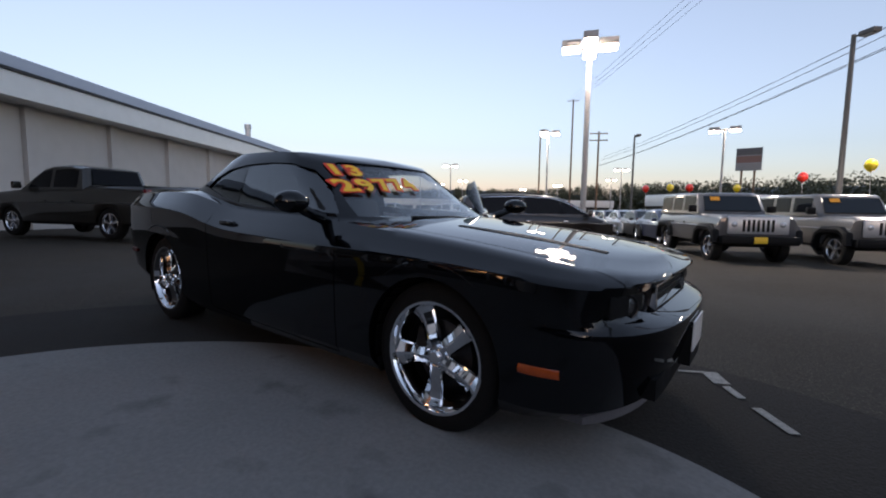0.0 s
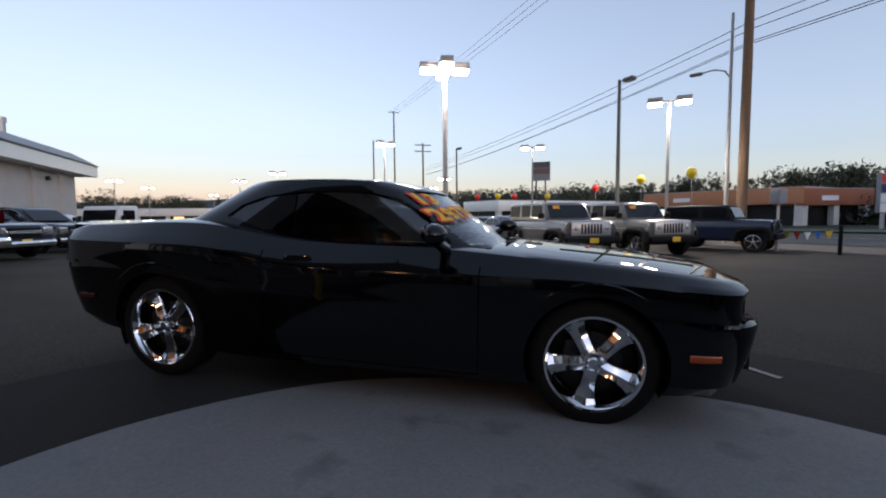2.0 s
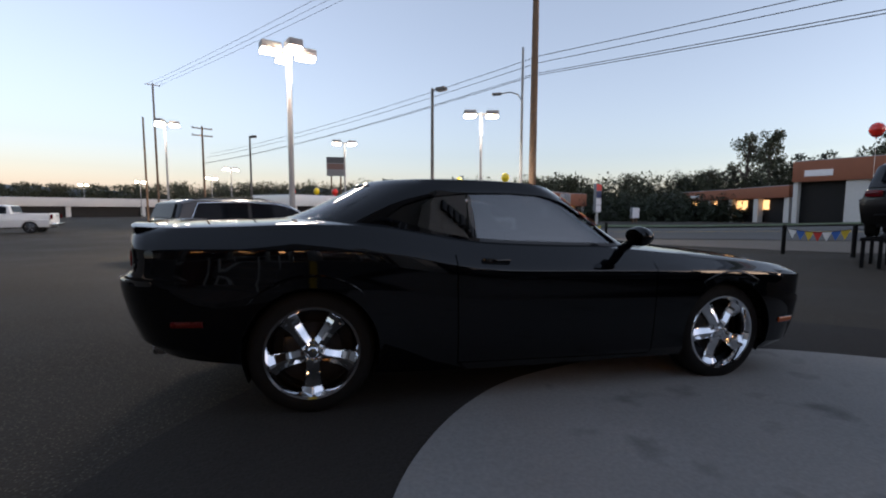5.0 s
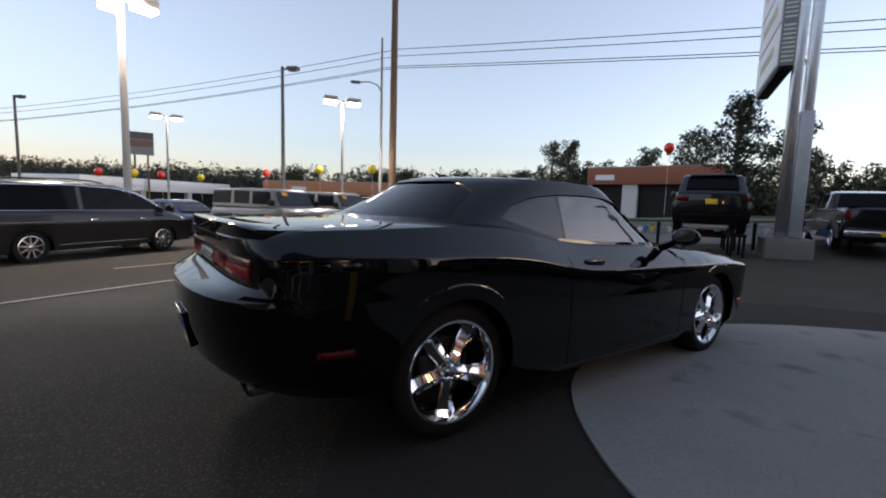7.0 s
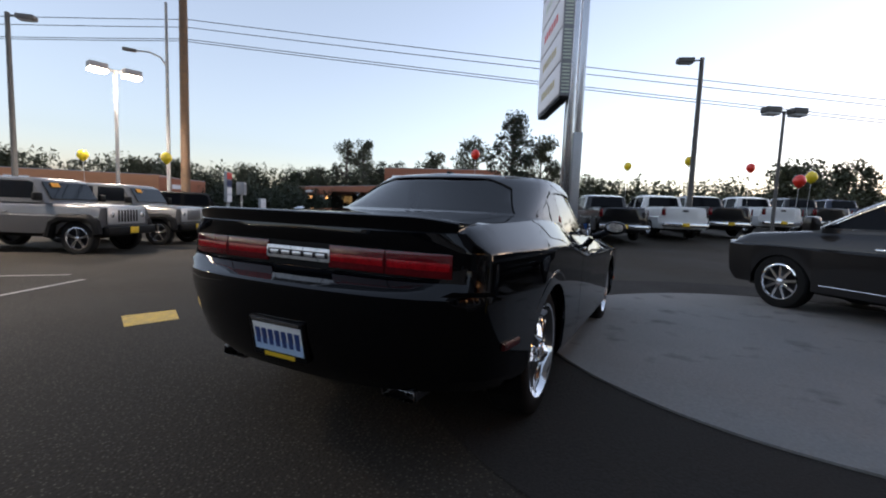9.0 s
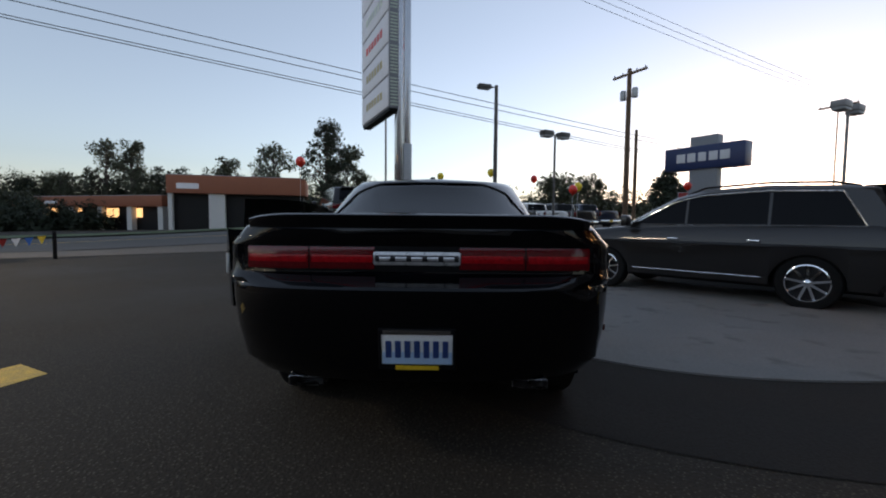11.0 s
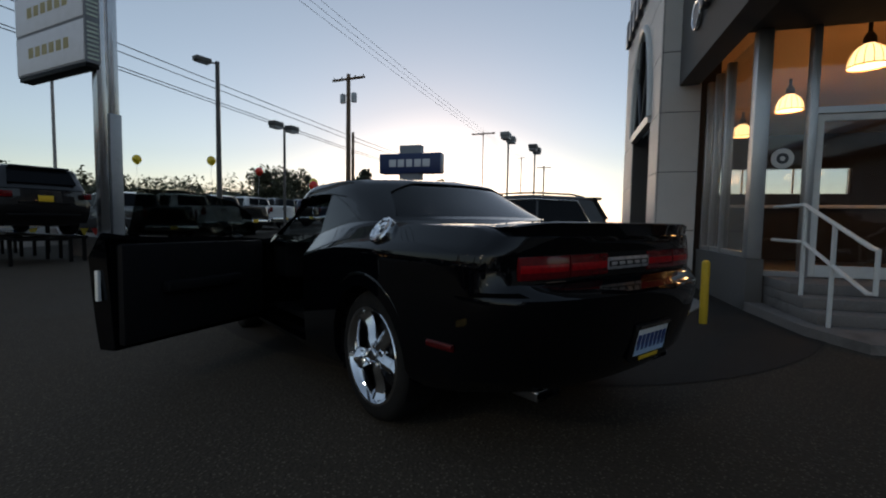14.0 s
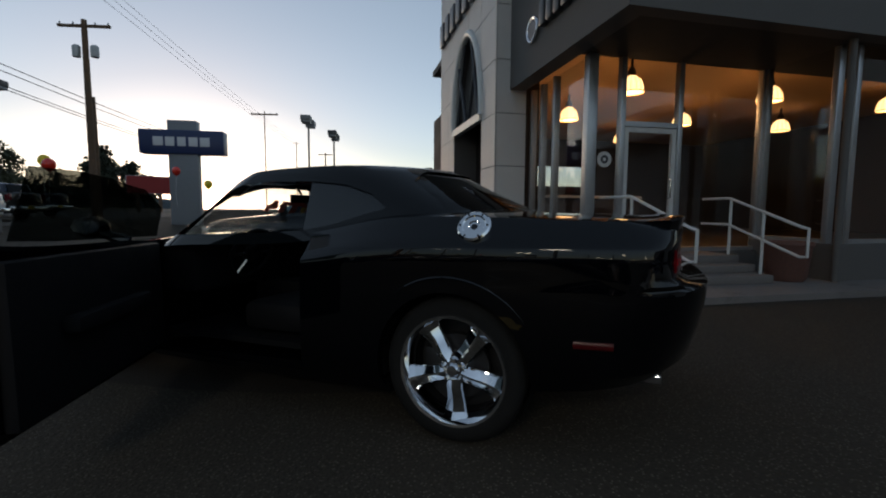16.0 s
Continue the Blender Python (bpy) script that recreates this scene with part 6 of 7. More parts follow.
def pylon_sign():
    """Two steel columns with a stack of panels standing out to one side; local x runs along the panels."""
    x, y = 12.95, 1.70
    t = thing("pylon_sign", "tall steel pylon with a stack of pale dealer panels", "sign", pose(x, y, ground_z(x, y), 0, 0, 25.5))
    part("base", box(-0.55, 0.85, -0.6, 0.55, -0.3, 0.58, 0.03), WALK, t)
    for py in (-0.20, 0.13):
        part("column", box(-0.13, 0.13, py - 0.125, py + 0.125, 0.58, 12.8, 0.02), POLISHED, t)
    part("column_sleeve", box(-0.16, 0.16, -0.36, -0.04, 0.62, 4.2, 0.01), STEEL, t)
    part("cabinet", box(-0.44, 3.42, 0.285, 0.655, 5.42, 12.6, 0.02), SIGN_GREY, t)
    part("cabinet_foot", box(-0.40, 3.38, 0.30, 0.64, 5.30, 5.418, 0.02), TRIM_BLACK, t)
    for k, mk in enumerate((GOLD_MARK, GOLD_MARK, RED_MARK, PALE_MARK, SIGN_BLUE, RED_MARK)):
        z0 = 5.48 + 1.18 * k
        for yy in (0.255, 0.656):
            p = part("panel", box(-0.40, 3.38, yy, yy + 0.029, z0, z0 + 1.09, 0.01), SIGN_WHITE, t)
            u0, u1 = (yy - 0.006, yy - 0.001) if yy < 0.5 else (yy + 0.030, yy + 0.035)
            for j in range(6):
                part("panel_mark", box(0.35 + 0.4 * j, 0.63 + 0.4 * j, u0, u1, z0 + 0.42, z0 + 0.72), mk, p)
        for j in range(9):
            part("edge_lamp", box(-0.455, -0.441, 0.33, 0.61, z0 + 0.04 + 0.12 * j, z0 + 0.09 + 0.12 * j), PALE_MARK, t)
    return t


pylon_sign()


def brand_sign():
    a, c = Vector((22.6, -13.5)), Vector((19.1, -15.85))
    d = (c - a).normalized()
    turn = math.degrees(math.atan2(d.y, d.x))
    mid = (a + c) / 2
    t = thing("roadside_sign", "dark blue dealer sign with pale marks on a grey column", "sign", pose(mid.x, mid.y, 0, 0, 0, turn))
    part("column", box(-0.75, 0.75, -0.3, 0.3, -0.5, 6.1, 0.03), SIGN_GREY, t)
    part("cabinet", box(-2.15, 2.15, -0.42, 0.42, 4.25, 5.55, 0.03), SIGN_BLUE, t)
    white = mat("sign_mark_white", (0.5, 0.52, 0.55), 0.5, vary=0.03, emit=(0.85, 0.9, 1.0), power=0.01)
    for side in (-1, 1):
        for k, wide in enumerate((0.50, 0.46, 0.42, 0.46, 0.50)):
            u = -1.18 + 0.59 * k
            b = box(u - wide / 2, u + wide / 2, side * 0.42, side * 0.434, 4.67, 5.16, 0.006)
            part("sign_mark", b, white, t, "pale block on the sign face")
    return t


brand_sign()


def panel_sign(x, y, w, z0, z1, turn, label, bands, legs=2):
    z = ground_z(x, y)
    t = thing("road_sign", label, "sign", pose(x, y, z, 0, 0, turn))
    part("board", box(-w / 2, w / 2, -0.15, 0.15, z0 - z, z1 - z, 0.02), SIGN_GREY, t)
    n = len(bands)
    for k, m in enumerate(bands):
        h = (z1 - z0) / n
        part("panel", box(-w / 2 + 0.06, w / 2 - 0.06, -0.165, -0.151, z0 - z + h * k + 0.05, z0 - z + h * (k + 1) - 0.05), m, t)
    for k in range(legs):
        px = 0 if legs == 1 else (-w / 4 if k == 0 else w / 4)
        q = 0.12 if w > 1 else 0.035
        part("leg", box(px - q, px + q, -q, q, 0, z0 - z), WOOD_POLE if legs == 2 else STEEL, t)
    return t


DULL_RED = mat("dull_red_panel", (0.28, 0.02, 0.018), 0.6, vary=0.2)
DULLPANEL = mat("faded_grey_panel", (0.20, 0.20, 0.20), 0.6, vary=0.15)
RUSTPANEL = mat("faded_red_panel", (0.16, 0.09, 0.075), 0.6, vary=0.15)
DARKPANEL = mat("dark_sign_panel", (0.07, 0.07, 0.075), 0.5, vary=0.1)
panel_sign(0.5, 72.0, 3.0, 6.7, 9.8, -5, "dark roadside sign with two panels on posts", (DULLPANEL, RUSTPANEL, DARKPANEL))
panel_sign(28.5, 40.4, 1.9, 1.0, 4.2, 38, "tall shopping centre sign with coloured panels", (SIGN_WHITE, SIGN_WHITE, SIGN_BLUE, RED_MARK), 1)
panel_sign(9.55, 15.1, 0.62, 1.45, 2.0, 40, "small grey traffic sign seen from behind", (SIGN_GREY,), 1)
panel_sign(38.0, 46.0, 4.2, 0.2, 1.6, 40, "low white sign board on the verge", (SIGN_WHITE,), 2)
panel_sign(38, -24.0, 3.4, 2.6, 4.2, -120, "red billboard behind the dealer sign", (DULL_RED,), 2)

# ---- buildings across the street ----
ORANGE = mat("orange_fascia", (0.50, 0.21, 0.10), 0.7, vary=0.08, scale=1)
RUST = mat("rust_red_fascia", (0.30, 0.105, 0.055), 0.75, vary=0.1, scale=1)
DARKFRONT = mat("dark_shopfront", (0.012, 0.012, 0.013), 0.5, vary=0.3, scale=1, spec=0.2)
PALE = mat("pale_pillar", (0.6, 0.58, 0.55), 0.7, vary=0.08)
WARM = mat("warm_shop_light", (0.6, 0.4, 0.2), 0.6, vary=0, emit=(1.0, 0.55, 0.22), power=0.3)


def strip_mall(name, a, c, depth, z0, h, front, label, pillars, fascia=0.42, lit=(), sign_at=0.24):
    a, c = Vector(a), Vector(c)
    d = (c - a).normalized()
    L = (c - a).length
    t = thing(name, label, "building", Matrix.Translation((a.x, a.y, z0)) @ Matrix.Rotation(math.atan2(d.y, d.x), 4, "Z"))
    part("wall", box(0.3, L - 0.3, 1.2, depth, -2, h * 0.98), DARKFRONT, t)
    part("fascia", box(0, L, 0, depth + 0.3, h * (1 - fascia), h, 0.03), front, t)
    part("roof", box(0.1, L - 0.1, 0.1, depth, h, h + 0.08), ROOF_W, t)
    piers = pillars if isinstance(pillars, tuple) else [(0.2 + (L - 1.2) * k / max(1, pillars - 1), 1.0 + (L - 1.2) * k / max(1, pillars - 1)) for k in range(pillars)]
    for x0, x1 in piers:
        part("pillar", box(x0, x1, 0.3, 1.0, -2, h * (1 - fascia) - 0.01), PALE, t)
    for u in lit:
        part("shop_window", box(L * u, L * u + 2.2, 1.12, 1.19, 0.5, h * (1 - fascia) - 0.2), WARM, t, "lit shop window")
    x = L * sign_at
    part("shop_sign", box(x, x + 2.4, -0.08, -0.005, h * 0.70, h * 0.82), SIGN_WHITE, t)
    return t


strip_mall("strip_mall", (16.0, 70.0), (30.0, 55.0), 10, -0.6, 4.6, ORANGE, "low orange-fronted shopping strip across the street", 4)
strip_mall("strip_mall", (30.05, 55.0), (39.5, 59.5), 10, -0.8, 4.6, RUST, "rust-red end of the low shopping strip", 3)
strip_mall("strip_mall", (47.83, 33.35), (52.0, 18.15), 10, 1.1, 5.4, RUST, "rust-red roofed shop building across the street", ((0.05, 0.5), (4.5, 6.3)), 0.40, sign_at=0.07)
strip_mall("strip_mall", (58.0, 62.0), (51.0, 36.0), 8, 0.9, 3.3, RUST, "low rust-red shop row with lit windows", 6, lit=(0.2, 0.35, 0.6, 0.75))
strip_mall("strip_mall", (-6, 66), (14.0, 84.0), 10, -0.6, 4.0, WHITE_PAINT, "low white shop building with red signs", 4)
strip_mall("strip_mall", (-110, 70), (-30, 120), 14, -0.8, 4.2, PALE, "long pale store building at the back of the lots", 8, lit=(0.1, 0.3, 0.55))

# ---- balloons ----
def balloon(x, y, z, m, label):
    t = thing("balloon", label, "balloon", pose(x, y, z), "balloons over the lot")
    b = bmesh.new()
    bmesh.ops.create_icosphere(b, subdivisions=3, radius=0.2)
    for v in b.verts:
        v.co.z *= 1.15
        if v.co.z < 0:
            v.co.x *= 1 + 0.9 * v.co.z
            v.co.y *= 1 + 0.9 * v.co.z
    part("skin", b, m, t)
    part("knot", lathe([(0.001, -0.22), (0.02, -0.245), (0.03, -0.26)], 8, "z"), m, t)
    gz = ground_z(x, y)
    part("string", tube([(0, 0, -0.24), (0.06, 0.03, -1.2), (0.0, 0.0, max(gz - z + 1.2, -3.2))], 0.006, 5), WHITE_PAINT, t)
    return t


RUBBER_RED = mat("red_balloon", (0.75, 0.03, 0.015), 0.25, vary=0.05, coat=0.5)
RUBBER_YEL = mat("yellow_balloon", (0.85, 0.62, 0.02), 0.25, vary=0.05, coat=0.5)
for eye, bearing, elev, dist, red in (((-0.1, -3.7), 81.3, 3.0, 27, 1), ((-0.1, -3.7), 76.0, 3.76, 24, 0), ((-0.1, -3.7), 70.5, 4.23, 21, 0), ((-2.8, -2.5), 91.2, 2.27, 30, 1), ((-2.8, -2.5), 88.2, 2.36, 29, 0),
                                      ((-2.8, -2.5), 85.8, 2.28, 28, 1), ((-2.8, -2.5), 82.0, 2.19, 30, 0), ((-2.8, -2.5), 26.4, 7.21, 20, 1), ((-3.9, -1.4), 3.8, 5.8, 26, 0), ((-3.9, -1.4), -2.6, 6.33, 24, 0),
                                      ((-3.9, -1.4), -8.4, 5.49, 26, 1), ((-3.9, -1.4), -12.6, 4.1, 20, 1), ((-3.9, -1.4), -13.5, 4.48, 22, 0), ((-4.3, 1.1), -30.7, 4.06, 27, 1), ((-4.3, 1.1), -33.5, 2.75, 26, 0)):
    x, y = eye[0] + dist * math.cos(radians(bearing)), eye[1] + dist * math.sin(radians(bearing))
    balloon(x, y, 1.2 + dist * math.tan(radians(elev)), RUBBER_RED if red else RUBBER_YEL, "round red party balloon on a string" if red else "round yellow party balloon on a string")

# ---- trees ----
LEAF = mat("leaf_green", (0.048, 0.052, 0.024), 0.7, vary=0.45, scale=0.6, fine=8)
LEAF_DARK = mat("leaf_dark", (0.018, 0.026, 0.012), 0.75, vary=0.4, scale=0.6, fine=8)
BARK = mat("bark", (0.06, 0.045, 0.035), 0.9, vary=0.3, scale=5, bump=0.5)
rng = random.Random(4)


def leaves(verts, faces, centre, radius, count, size):
    for _ in range(count):
        d = Vector((rng.gauss(0, 1), rng.gauss(0, 1), rng.gauss(0, 0.8)))
        d = d.normalized() * radius * rng.random() ** 0.45
        p = Vector(centre) + d
        a, c = Vector((rng.gauss(0, 1), rng.gauss(0, 1), rng.gauss(0, 1))).normalized(), Vector((rng.gauss(0, 1), rng.gauss(0, 1), rng.gauss(0, 1))).normalized()
        s = size * rng.uniform(0.6, 1.4)
        k = len(verts)
        verts += [p - a * s, p + c * s * 0.5, p + a * s, p - c * s * 0.5]
        faces.append((k, k + 1, k + 2, k + 3))


def leaf_mesh(name, verts, faces, material, parent=None):
    me = bpy.data.meshes.new(name)
    me.from_pydata([tuple(v) for v in verts], [], faces)
    me.materials.append(material)
    ob = new(name, me)
    if parent is not None:
        ob.parent = parent
    return ob


def tree(x, y, h, spread, label, clumps=26, per=90, size=0.22, material=None, gaps=0.5):
    z = ground_z(x, y)
    t = thing("tree", label, "tree", pose(x, y, z))
    b = bmesh.new()
    tube([(0, 0, -0.2), (0.05, 0.02, h * 0.25), (-0.04, 0.05, h * 0.55), (0.02, 0, h * 0.9)], [0.028 * h, 0.022 * h, 0.014 * h, 0.004 * h], 9, b)
    verts, faces = [], []
    for k in range(clumps):
        u = 0.25 + 0.75 * (k + rng.random()) / clumps
        a = rng.random() * math.tau
        r = spread * (1.05 - 0.75 * abs(u - 0.45) / 0.6) * rng.uniform(0.35, 1.0)
        c = Vector((r * math.cos(a), r * math.sin(a), h * u))
        tube([(0, 0, max(0.5, c.z - r * 0.8)), tuple(c * 0.6 + Vector((0, 0, c.z * 0.38))), tuple(c)], [0.008 * h, 0.005 * h, 0.002 * h], 5, b)
        leaves(verts, faces, c, spread * rng.uniform(0.2, 0.36), per, size)
    part("trunk", b, BARK, t)
    leaf_mesh("crown", verts, faces, material or LEAF, t)
    return t


tree(29.0, 9.0, 7.9, 2.0, "dark leafy young street tree behind the display car", 74, 60, 0.13, LEAF_DARK)
tree(36.0, -10.5, 4.2, 3.0, "low spreading green tree beyond the trucks", 24, 110, 0.2)
tree(41.0, -14.5, 4.6, 3.2, "low spreading green tree beyond the trucks", 24, 110, 0.2)
tree(50.0, -27, 6.2, 2.6, "dark round tree near the dealer sign", 22, 100, 0.25, LEAF_DARK)
tree(53.0, -32.5, 5.4, 2.4, "dark round tree near the dealer sign", 22, 100, 0.25, LEAF_DARK)
tree(47.0, -25, 5.0, 2.2, "dark round tree near the dealer sign", 22, 100, 0.25, LEAF_DARK)
for x, y, h, s in ((62, 26, 11.5, 5), (66, 35, 10.5, 4.5), (64, 49, 13, 4), (68, 56, 14, 4), (58, 14, 10, 4), (66, 62, 15, 5), (60, 76, 15, 6), (70, 70, 14, 5), (48, 62, 8, 4), (44, 66, 9, 4), (54, 58, 8, 4.5), (40, 76, 13, 4), (26, 88, 13, 5), (52, 86, 15, 4)):
    tall = 1.02 if x >= 58 and y < 60 else 0.58
    tree(x, y, tall * h, 0.9 * s, "tall leafy tree behind the shops across the street", 34, 100, 0.24)


def woods(name, line, depth, h0, h1, count, size, label, per=40, material=None):
    """Far woodland: many leafy tufts along a line of plan points."""
    verts, faces = [], []
    pts = [Vector(p) for p in line]
    seg = [(b2 - a2).length for a2, b2 in zip(pts, pts[1:])]
    for _ in range(count):
        u = rng.random() * sum(seg)
        i = 0
        while u > seg[i] and i < len(seg) - 1:
            u -= seg[i]
            i += 1
        p = pts[i].lerp(pts[i + 1], u / seg[i])
        q = Vector((p.x + rng.uniform(-depth, depth), p.y + rng.uniform(-depth, depth), 0))
        top = h0 + (h1 - h0) * (0.5 + 0.5 * noise.noise((q.x * 0.05, q.y * 0.05, 3))) + rng.uniform(-1, 1)
        conifer = noise.noise((q.x * 0.02, q.y * 0.02, 9)) > 0.05
        z = 0.0
        while z < top:
            w = size * (2.2 * (1 - z / (top + 0.5)) + 0.5) if conifer else size * (1.8 - abs(z / top - 0.5))
            leaves(verts, faces, (q.x, q.y, z + ground_z(q.x, q.y)), w, max(4, per // 4), size * (0.6 if z < top * 0.5 else 0.24))
            z += size * 1.1
    ob = leaf_mesh(name, verts, faces, material or LEAF)
    return tagged(ob, label, "woods", kind="stuff")


woods("far_woods", [(-150, 120), (-70, 160), (0, 135), (40, 105), (62, 84)], 10, 7, 9.8, 620, 1.5, "dark mixed woodland along the skyline", 150)
woods("tree_belt", [(70, 72), (70, 54), (66, 40)], 3, 7.5, 9.8, 120, 0.95, "dense dark trees behind the low shop row", 100, LEAF_DARK)
woods("tree_belt", [(40, 62), (52, 52), (60, 42)], 4, 2.4, 4.4, 150, 0.75, "dark leafy belt of trees across the street", 80, LEAF_DARK)
woods("far_woods", [(62, 84), (85, 40), (95, 0), (110, -30), (120, -70)], 9, 5, 9, 330, 1.4, "low dark woodland behind the far lots", 130)
woods("far_woods", [(-150, 120), (-180, 60), (-170, 0)], 9, 9, 14, 120, 1.7, "dark woodland on the far side of the lots")

HILL = mat("far_hill", (0.05, 0.065, 0.075), 0.95, vary=0.2, scale=0.01, fine=0.05)


def hill(x, y, w, h, d=120):
    b = bmesh.new()
    bmesh.ops.create_icosphere(b, subdivisions=4, radius=1)
    for v in b.verts:
        k = 1 + 0.22 * noise.noise(v.co * 2.1 + Vector((x, y, 0)) * 0.01)
        v.co = Vector((v.co.x * d, v.co.y * w * k, v.co.z * h * k))
    ob = solid("hill", b, HILL, "hazy wooded hill on the horizon", "hill", "far hills", m=pose(x, y, -3, 0, 0, math.degrees(math.atan2(y, x))))
    return ob


hill(900, -190, 130, 48)
hill(950, -420, 260, 42)
hill(-500, 800, 300, 40)
hill(-800, 640, 260, 34)
hill(100, 900, 420, 44)

# ---- small things on the lot ----
bollard = bmesh.new()
lathe([(0.001, 0.73), (0.022, 0.726), (0.039, 0.71), (0.043, 0.69), (0.043, 0.0), (0.058, 0.0), (0.058, -0.1)], 24, "z", bollard)
solid("bollard", bollard, mat("yellow_bollard_paint", (0.62, 0.40, 0.02), 0.45, vary=0.12, scale=6), "yellow steel bollard by the showroom walk", "bollard", m=pose(-1.58, -3.32, ground_z(-1.58, -3.32)))

PAINTED = ((2.47, 0.86, 2.56, 0.68, 0.10), (2.58, 0.65, 2.67, 0.5, 0.05), (2.74, 0.40, 2.9, 0.17, 0.055), (2.3, 0.75, 2.45, 0.84, 0.03), (-0.2, 7.25, -1.3, 8.35, 0.09), (-1.3, 8.35, -2.9, 7.5, 0.09), (-4.3, 4.15, -0.34, 6.53, 0.09))
for x0, y0, x1, y1, w in PAINTED:
    d = Vector((y0 - y1, x1 - x0)).normalized() * w / 2
    draped("parking_line", ((x0 + d.x, y0 + d.y), (x1 + d.x, y1 + d.y), (x1 - d.x, y1 - d.y), (x0 - d.x, y0 - d.y)), 0.012, LINE_PAINT, "worn white parking line on asphalt", "parking line", rows=1, cols=10)
draped("floor_arrow", ((-1.66, 2.95), (-1.20, 2.85), (-0.95, 3.3), (-1.42, 3.45)), 0.004, YELLOW_LINE, "worn yellow arrow painted on asphalt", "road marking", rows=2, cols=6)

# stand under the raised car
def display_stand():
    m = pose(13.15, 3.95, 0, 0, 0, 24)
    t = thing("display_stand", "black steel display stand with thin legs", "stand", m)
    part("deck", box(-2.2, 2.2, -0.95, -0.55, 0.54, 0.615), TRIM_BLACK, t)
    part("deck", box(-2.2, 2.2, 0.55, 0.95, 0.54, 0.615), TRIM_BLACK, t)
    for x in (-2.1, -0.8, 0.8, 2.1):
        part("crossbar", box(x - 0.04, x + 0.04, -0.549, 0.549, 0.5, 0.57), TRIM_BLACK, t)
        for y in (-0.9, -0.6, 0.6, 0.9):
            part("leg", box(x - 0.035, x + 0.035, y - 0.035, y + 0.035, -0.3, 0.54), TRIM_BLACK, t)
    return t


display_stand()

# pennants on a rope between short posts by the street
PENNANTS = [mat("pennant_" + n, c, 0.7, vary=0.1) for n, c in (("red", (0.5, 0.03, 0.02)), ("white", (0.7, 0.7, 0.7)), ("blue", (0.03, 0.12, 0.4)), ("yellow", (0.6, 0.42, 0.03)))]
posts = [(9.2, 15.6), (10.6, 13.4), (13.0, 7.4), (13.6, 5.8), (15.2, 3.2), (16.0, 0.8)]
for x, y in posts:
    solid("fence_post", tube([(0, 0, -0.1), (0, 0, 0.95)], 0.06, 8), TRIM_BLACK, "short dark post at the lot edge", "post", "lot edge posts", m=pose(x, y, ground_z(x, y)))
for (xa, ya), (xb, yb) in [p for p in zip(posts, posts[1:]) if p[0] != (10.6, 13.4)]:
    line = thing("pennant_string", "string of small coloured pennants between posts", "pennants", None, "pennant strings")
    pts = []
    for i in range(9):
        u = i / 8
        x, y = xa + (xb - xa) * u, ya + (yb - ya) * u
        pts.append(Vector((x, y, ground_z(x, y) + 0.85 - 0.5 * u * (1 - u))))
    part("rope", tube(pts, 0.01, 5), TRIM_BLACK, line)
    for i in range(1, 8):
        p, d = pts[i], (pts[i + 1] - pts[i - 1]).normalized() * 0.12
        b = bmesh.new()
        f = [b.verts.new(p - d), b.verts.new(p + d), b.verts.new(p + Vector((0, 0, -0.28)))]
        g = [b.verts.new(v.co + Vector((d.y, -d.x, 0)) * 0.03) for v in f]
        b.faces.new(f), b.faces.new(g[::-1])
        for k in range(3):
            b.faces.new((f[k], g[k], g[(k + 1) % 3], f[(k + 1) % 3]))
        part("pennant", b, PENNANTS[i % 4], line, smooth=0)

hyd = bmesh.new()
lathe([(0.001, 0.75), (0.06, 0.73), (0.11, 0.66), (0.13, 0.58), (0.1, 0.55), (0.1, 0.12), (0.14, 0.1), (0.14, 0.0)], 18, "z", hyd)
tube([(-0.2, 0, 0.45), (0.2, 0, 0.45)], 0.05, 10, hyd)
solid("fire_hydrant", hyd, RED_MARK, "red fire hydrant on the verge", "hydrant", m=pose(10.4, 17.6, ground_z(10.4, 17.6)))

# ---- showroom fittings ----
CAST_RIB = mat("dim_amber_glass", (0.5, 0.28, 0.10), 0.3, vary=0.1)
for x, y in ((2.58, 3.8), (2.7, 6.7), (2.82, 9.8), (6.25, 6.55), (6.5, 9.8), (6.12, 3.7), (9.8, 3.7), (9.9, 6.6)):
    p = thing("pendant_lamp", "lit ribbed glass pendant lamp with a dark cap", "pendant lamp", SHOP @ Matrix.Translation((x, y, 3.72)), "showroom pendant lamps")
    part("shade", lathe([(0.26, 0.0), (0.255, 0.06), (0.235, 0.16), (0.19, 0.26), (0.11, 0.33), (0.08, 0.35)], 24, "z"), SHADE, p, "glowing ribbed shade")
    for k in range(14):
        a = k * math.tau / 14
        part("shade_rib", tube([(r * math.cos(a), r * math.sin(a), z) for r, z in ((0.262, 0.0), (0.257, 0.06), (0.238, 0.16), (0.193, 0.26), (0.113, 0.33))], 0.006, 4), CAST_RIB, p)
    part("shade_rim", tube([(0.262 * math.cos(k * math.tau / 24), 0.262 * math.sin(k * math.tau / 24), 0.0) for k in range(25)], 0.012, 5), CAST_RIB, p)
    part("cap", lathe([(0.085, 0.345), (0.085, 0.45), (0.05, 0.52), (0.03, 0.54), (0.03, 0.69), (0.001, 0.69)], 16, "z"), DARKMETAL, p)
for x, y in ((2.58, 3.8), (2.7, 6.7), (6.12, 3.7), (6.25, 6.55)):
    l = new("pendant_light", bpy.data.lights.new("pendant_light", "POINT"))
    l.data.energy, l.data.color, l.data.shadow_soft_size = 11, (1.0, 0.52, 0.22), 0.25
    l.matrix_world = SHOP @ Matrix.Translation((x, y, 3.55))


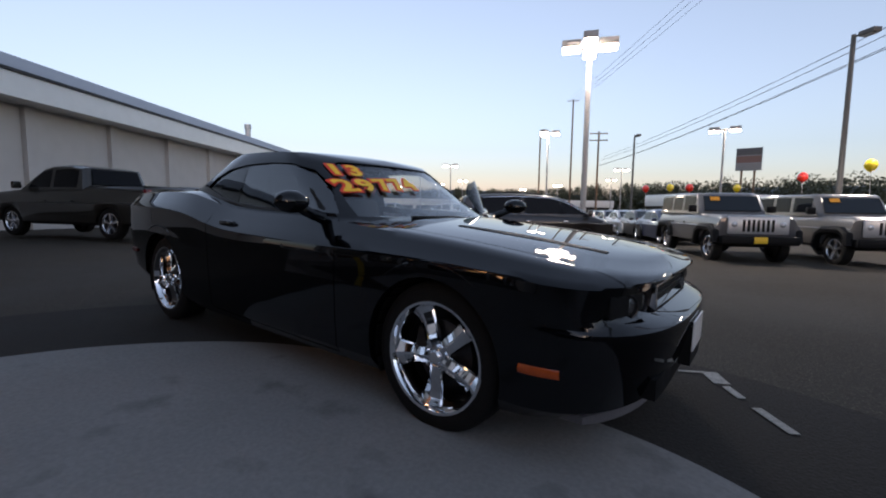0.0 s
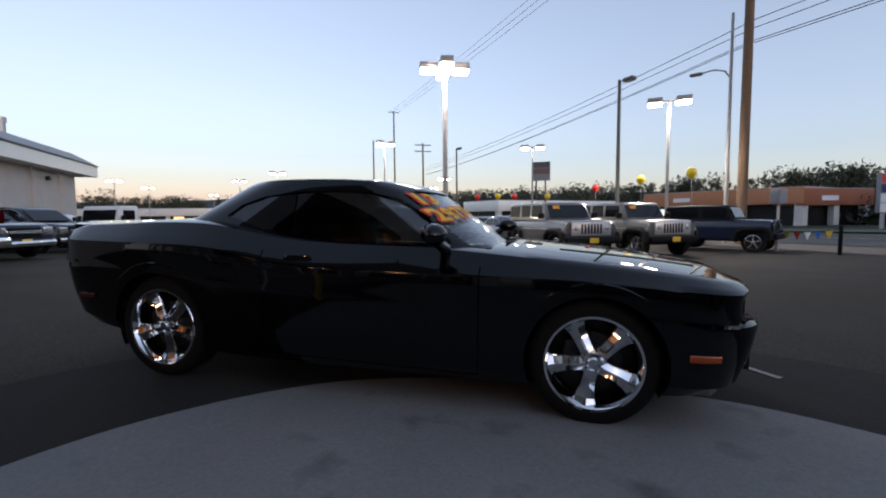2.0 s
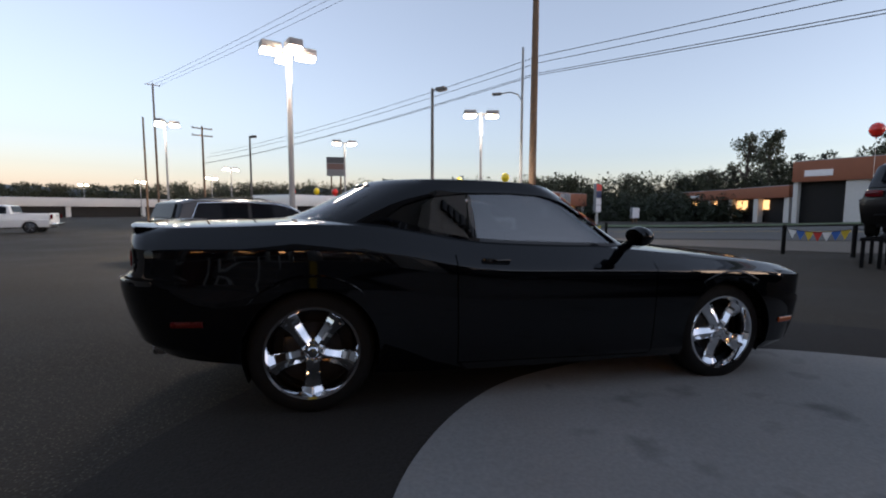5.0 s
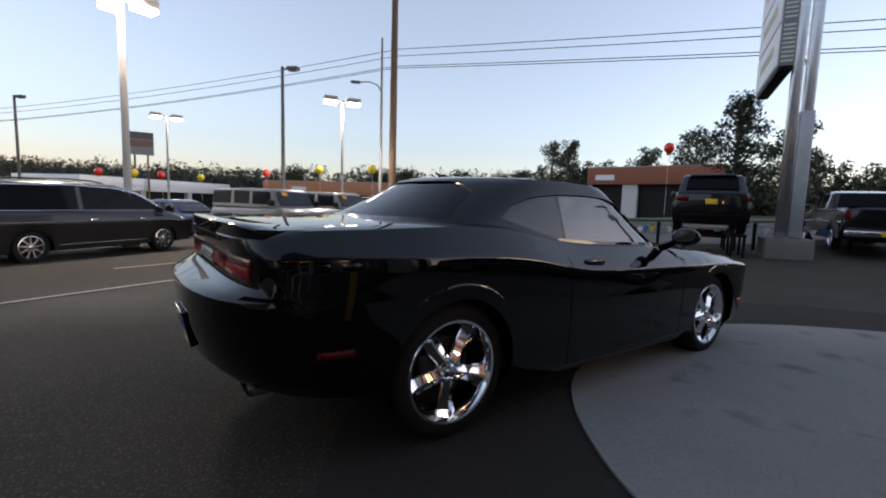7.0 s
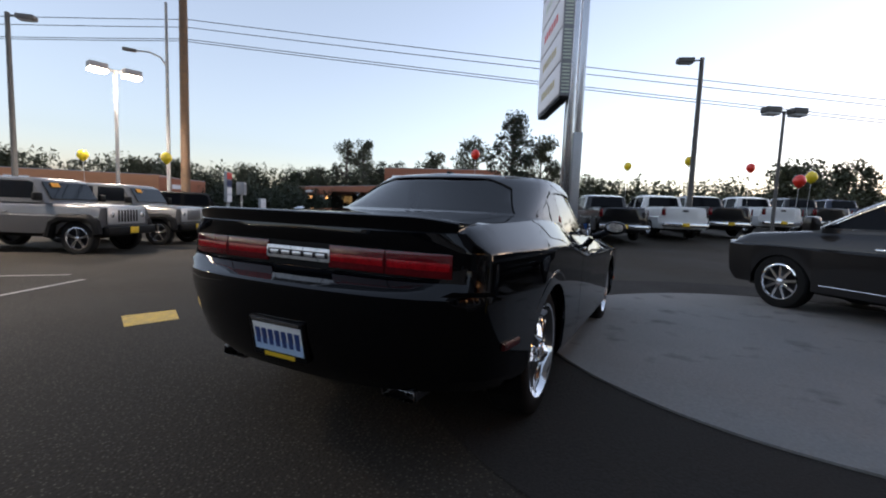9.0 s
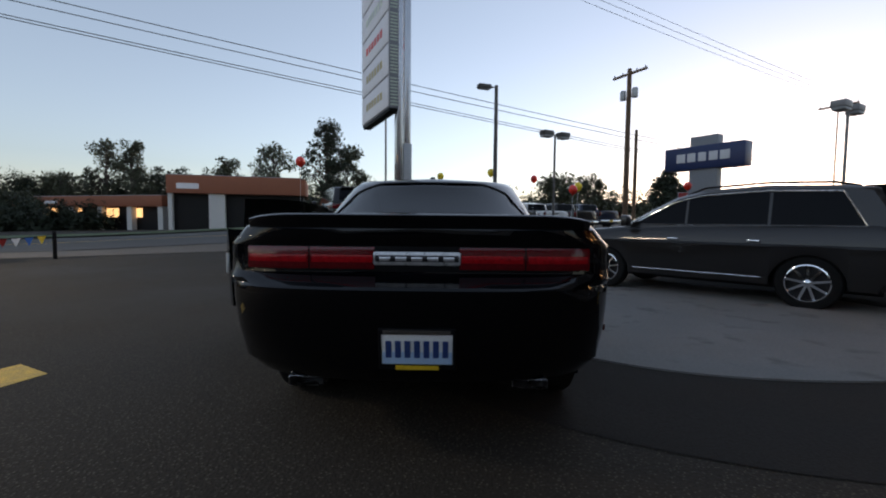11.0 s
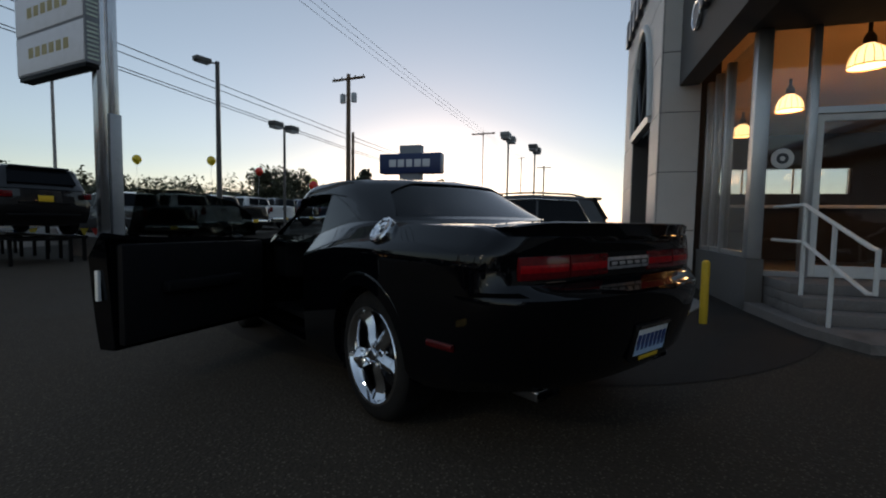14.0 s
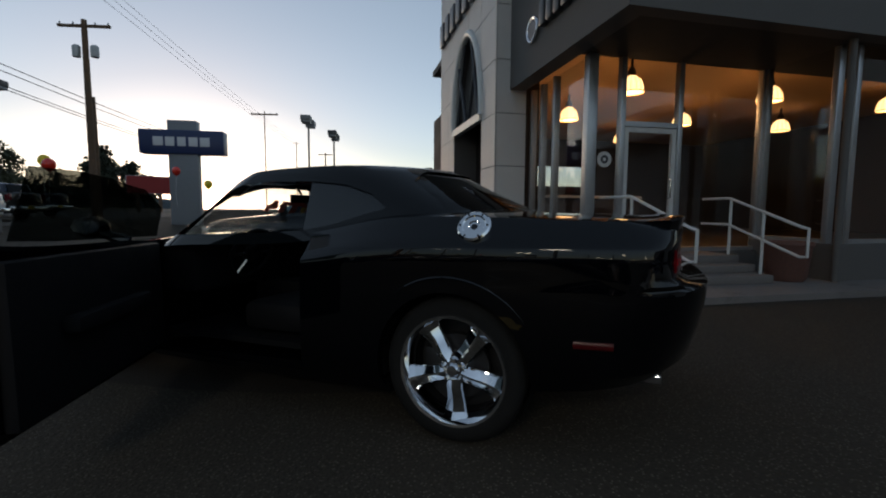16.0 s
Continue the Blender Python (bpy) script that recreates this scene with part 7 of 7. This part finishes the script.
def handrail(x, y):
    t = thing("handrail", "white painted steel handrail beside the steps", "handrail", SHOP, "step handrails")
    line = [(1.72, 1.40), (y + 0.75, 1.40), (y - 0.42, 0.98), (y - 0.52, 0.96), (y - 0.52, 0.58), (y - 0.42, 0.57), (y + 0.75, 0.98), (1.72, 0.98)]
    part("top_rail", tube([(x, v, z) for v, z in line], 0.021, 10), RAIL_WHITE, t)
    part("post", tube([(x, y + 0.72, 0.3), (x, y + 0.72, 1.40)], 0.021, 10), RAIL_WHITE, t)
    part("post", tube([(x, y + 0.14, 0.14), (x, y + 0.14, 1.19)], 0.021, 10), RAIL_WHITE, t)
    return t


handrail(0.62, 0.2)
handrail(2.6, 0.43)
pot = bmesh.new()
lathe([(0.001, 0.52), (0.26, 0.52), (0.28, 0.58), (0.32, 0.6), (0.33, 0.56), (0.3, 0.5), (0.26, 0.05), (0.22, 0.0), (0.001, 0.0)], 28, "z", pot)
solid("litter_bin", pot, mat("brown_aggregate", (0.13, 0.06, 0.045), 0.8, vary=0.3, scale=25, bump=0.4), "round brown litter bin beside the steps", "bin", m=SHOP @ Matrix.Translation((3.14, 0.62, 0.14)))
decal = thing("window_decal", "round pale decal on the shop glass", "decal", SHOP @ Matrix.Translation((0.70, 1.785, 2.03)))
part("disc", lathe([(0.001, -0.004), (0.13, -0.004), (0.13, 0.0)], 28), PALE, decal)
part("disc_mark", lathe([(0.03, -0.006), (0.07, -0.006), (0.07, -0.0045)], 24), SIGN_DARK, decal)
# round emblem and dark raised marks on the fascia's end face
emblem = thing("fascia_emblem", "round chrome emblem on the showroom fascia", "sign", SHOP @ Matrix.Translation((-0.085, 2.9, 4.42)) @ Matrix.Rotation(radians(-90), 4, "Z"))
b = bmesh.new()
tube([(0.2 * math.cos(k * math.tau / 28), -0.03, 0.2 * math.sin(k * math.tau / 28)) for k in range(29)], 0.035, 8, b)
part("ring", b, ALLOY, emblem)
part("disc", lathe([(0.001, -0.05), (0.16, -0.05), (0.17, 0.0)], 24), SIGN_DARK, emblem)
for k in range(6):
    solid("fascia_letter", box(0.26 * k, 0.26 * k + 0.19, -0.12, -0.003, 4.3, 4.72, 0.03), SIGN_DARK, "dark raised mark on the showroom fascia", "sign", "fascia marks", m=SHOP @ Matrix.Translation((-0.08, 2.5, 0)) @ Matrix.Rotation(radians(-90), 4, "Z"))
desk = thing("reception_desk", "long pale reception counter inside the showroom", "counter", SHOP @ Matrix.Translation((1.2, 5.2, FLOOR_Z)))
part("counter_top", box(-0.4, 2.6, -0.3, 0.3, 1.0, 1.06, 0.01), PALE, desk)
part("counter_front", box(-0.35, 2.55, -0.25, 0.25, 0.002, 0.999), ROOM_WALL, desk)
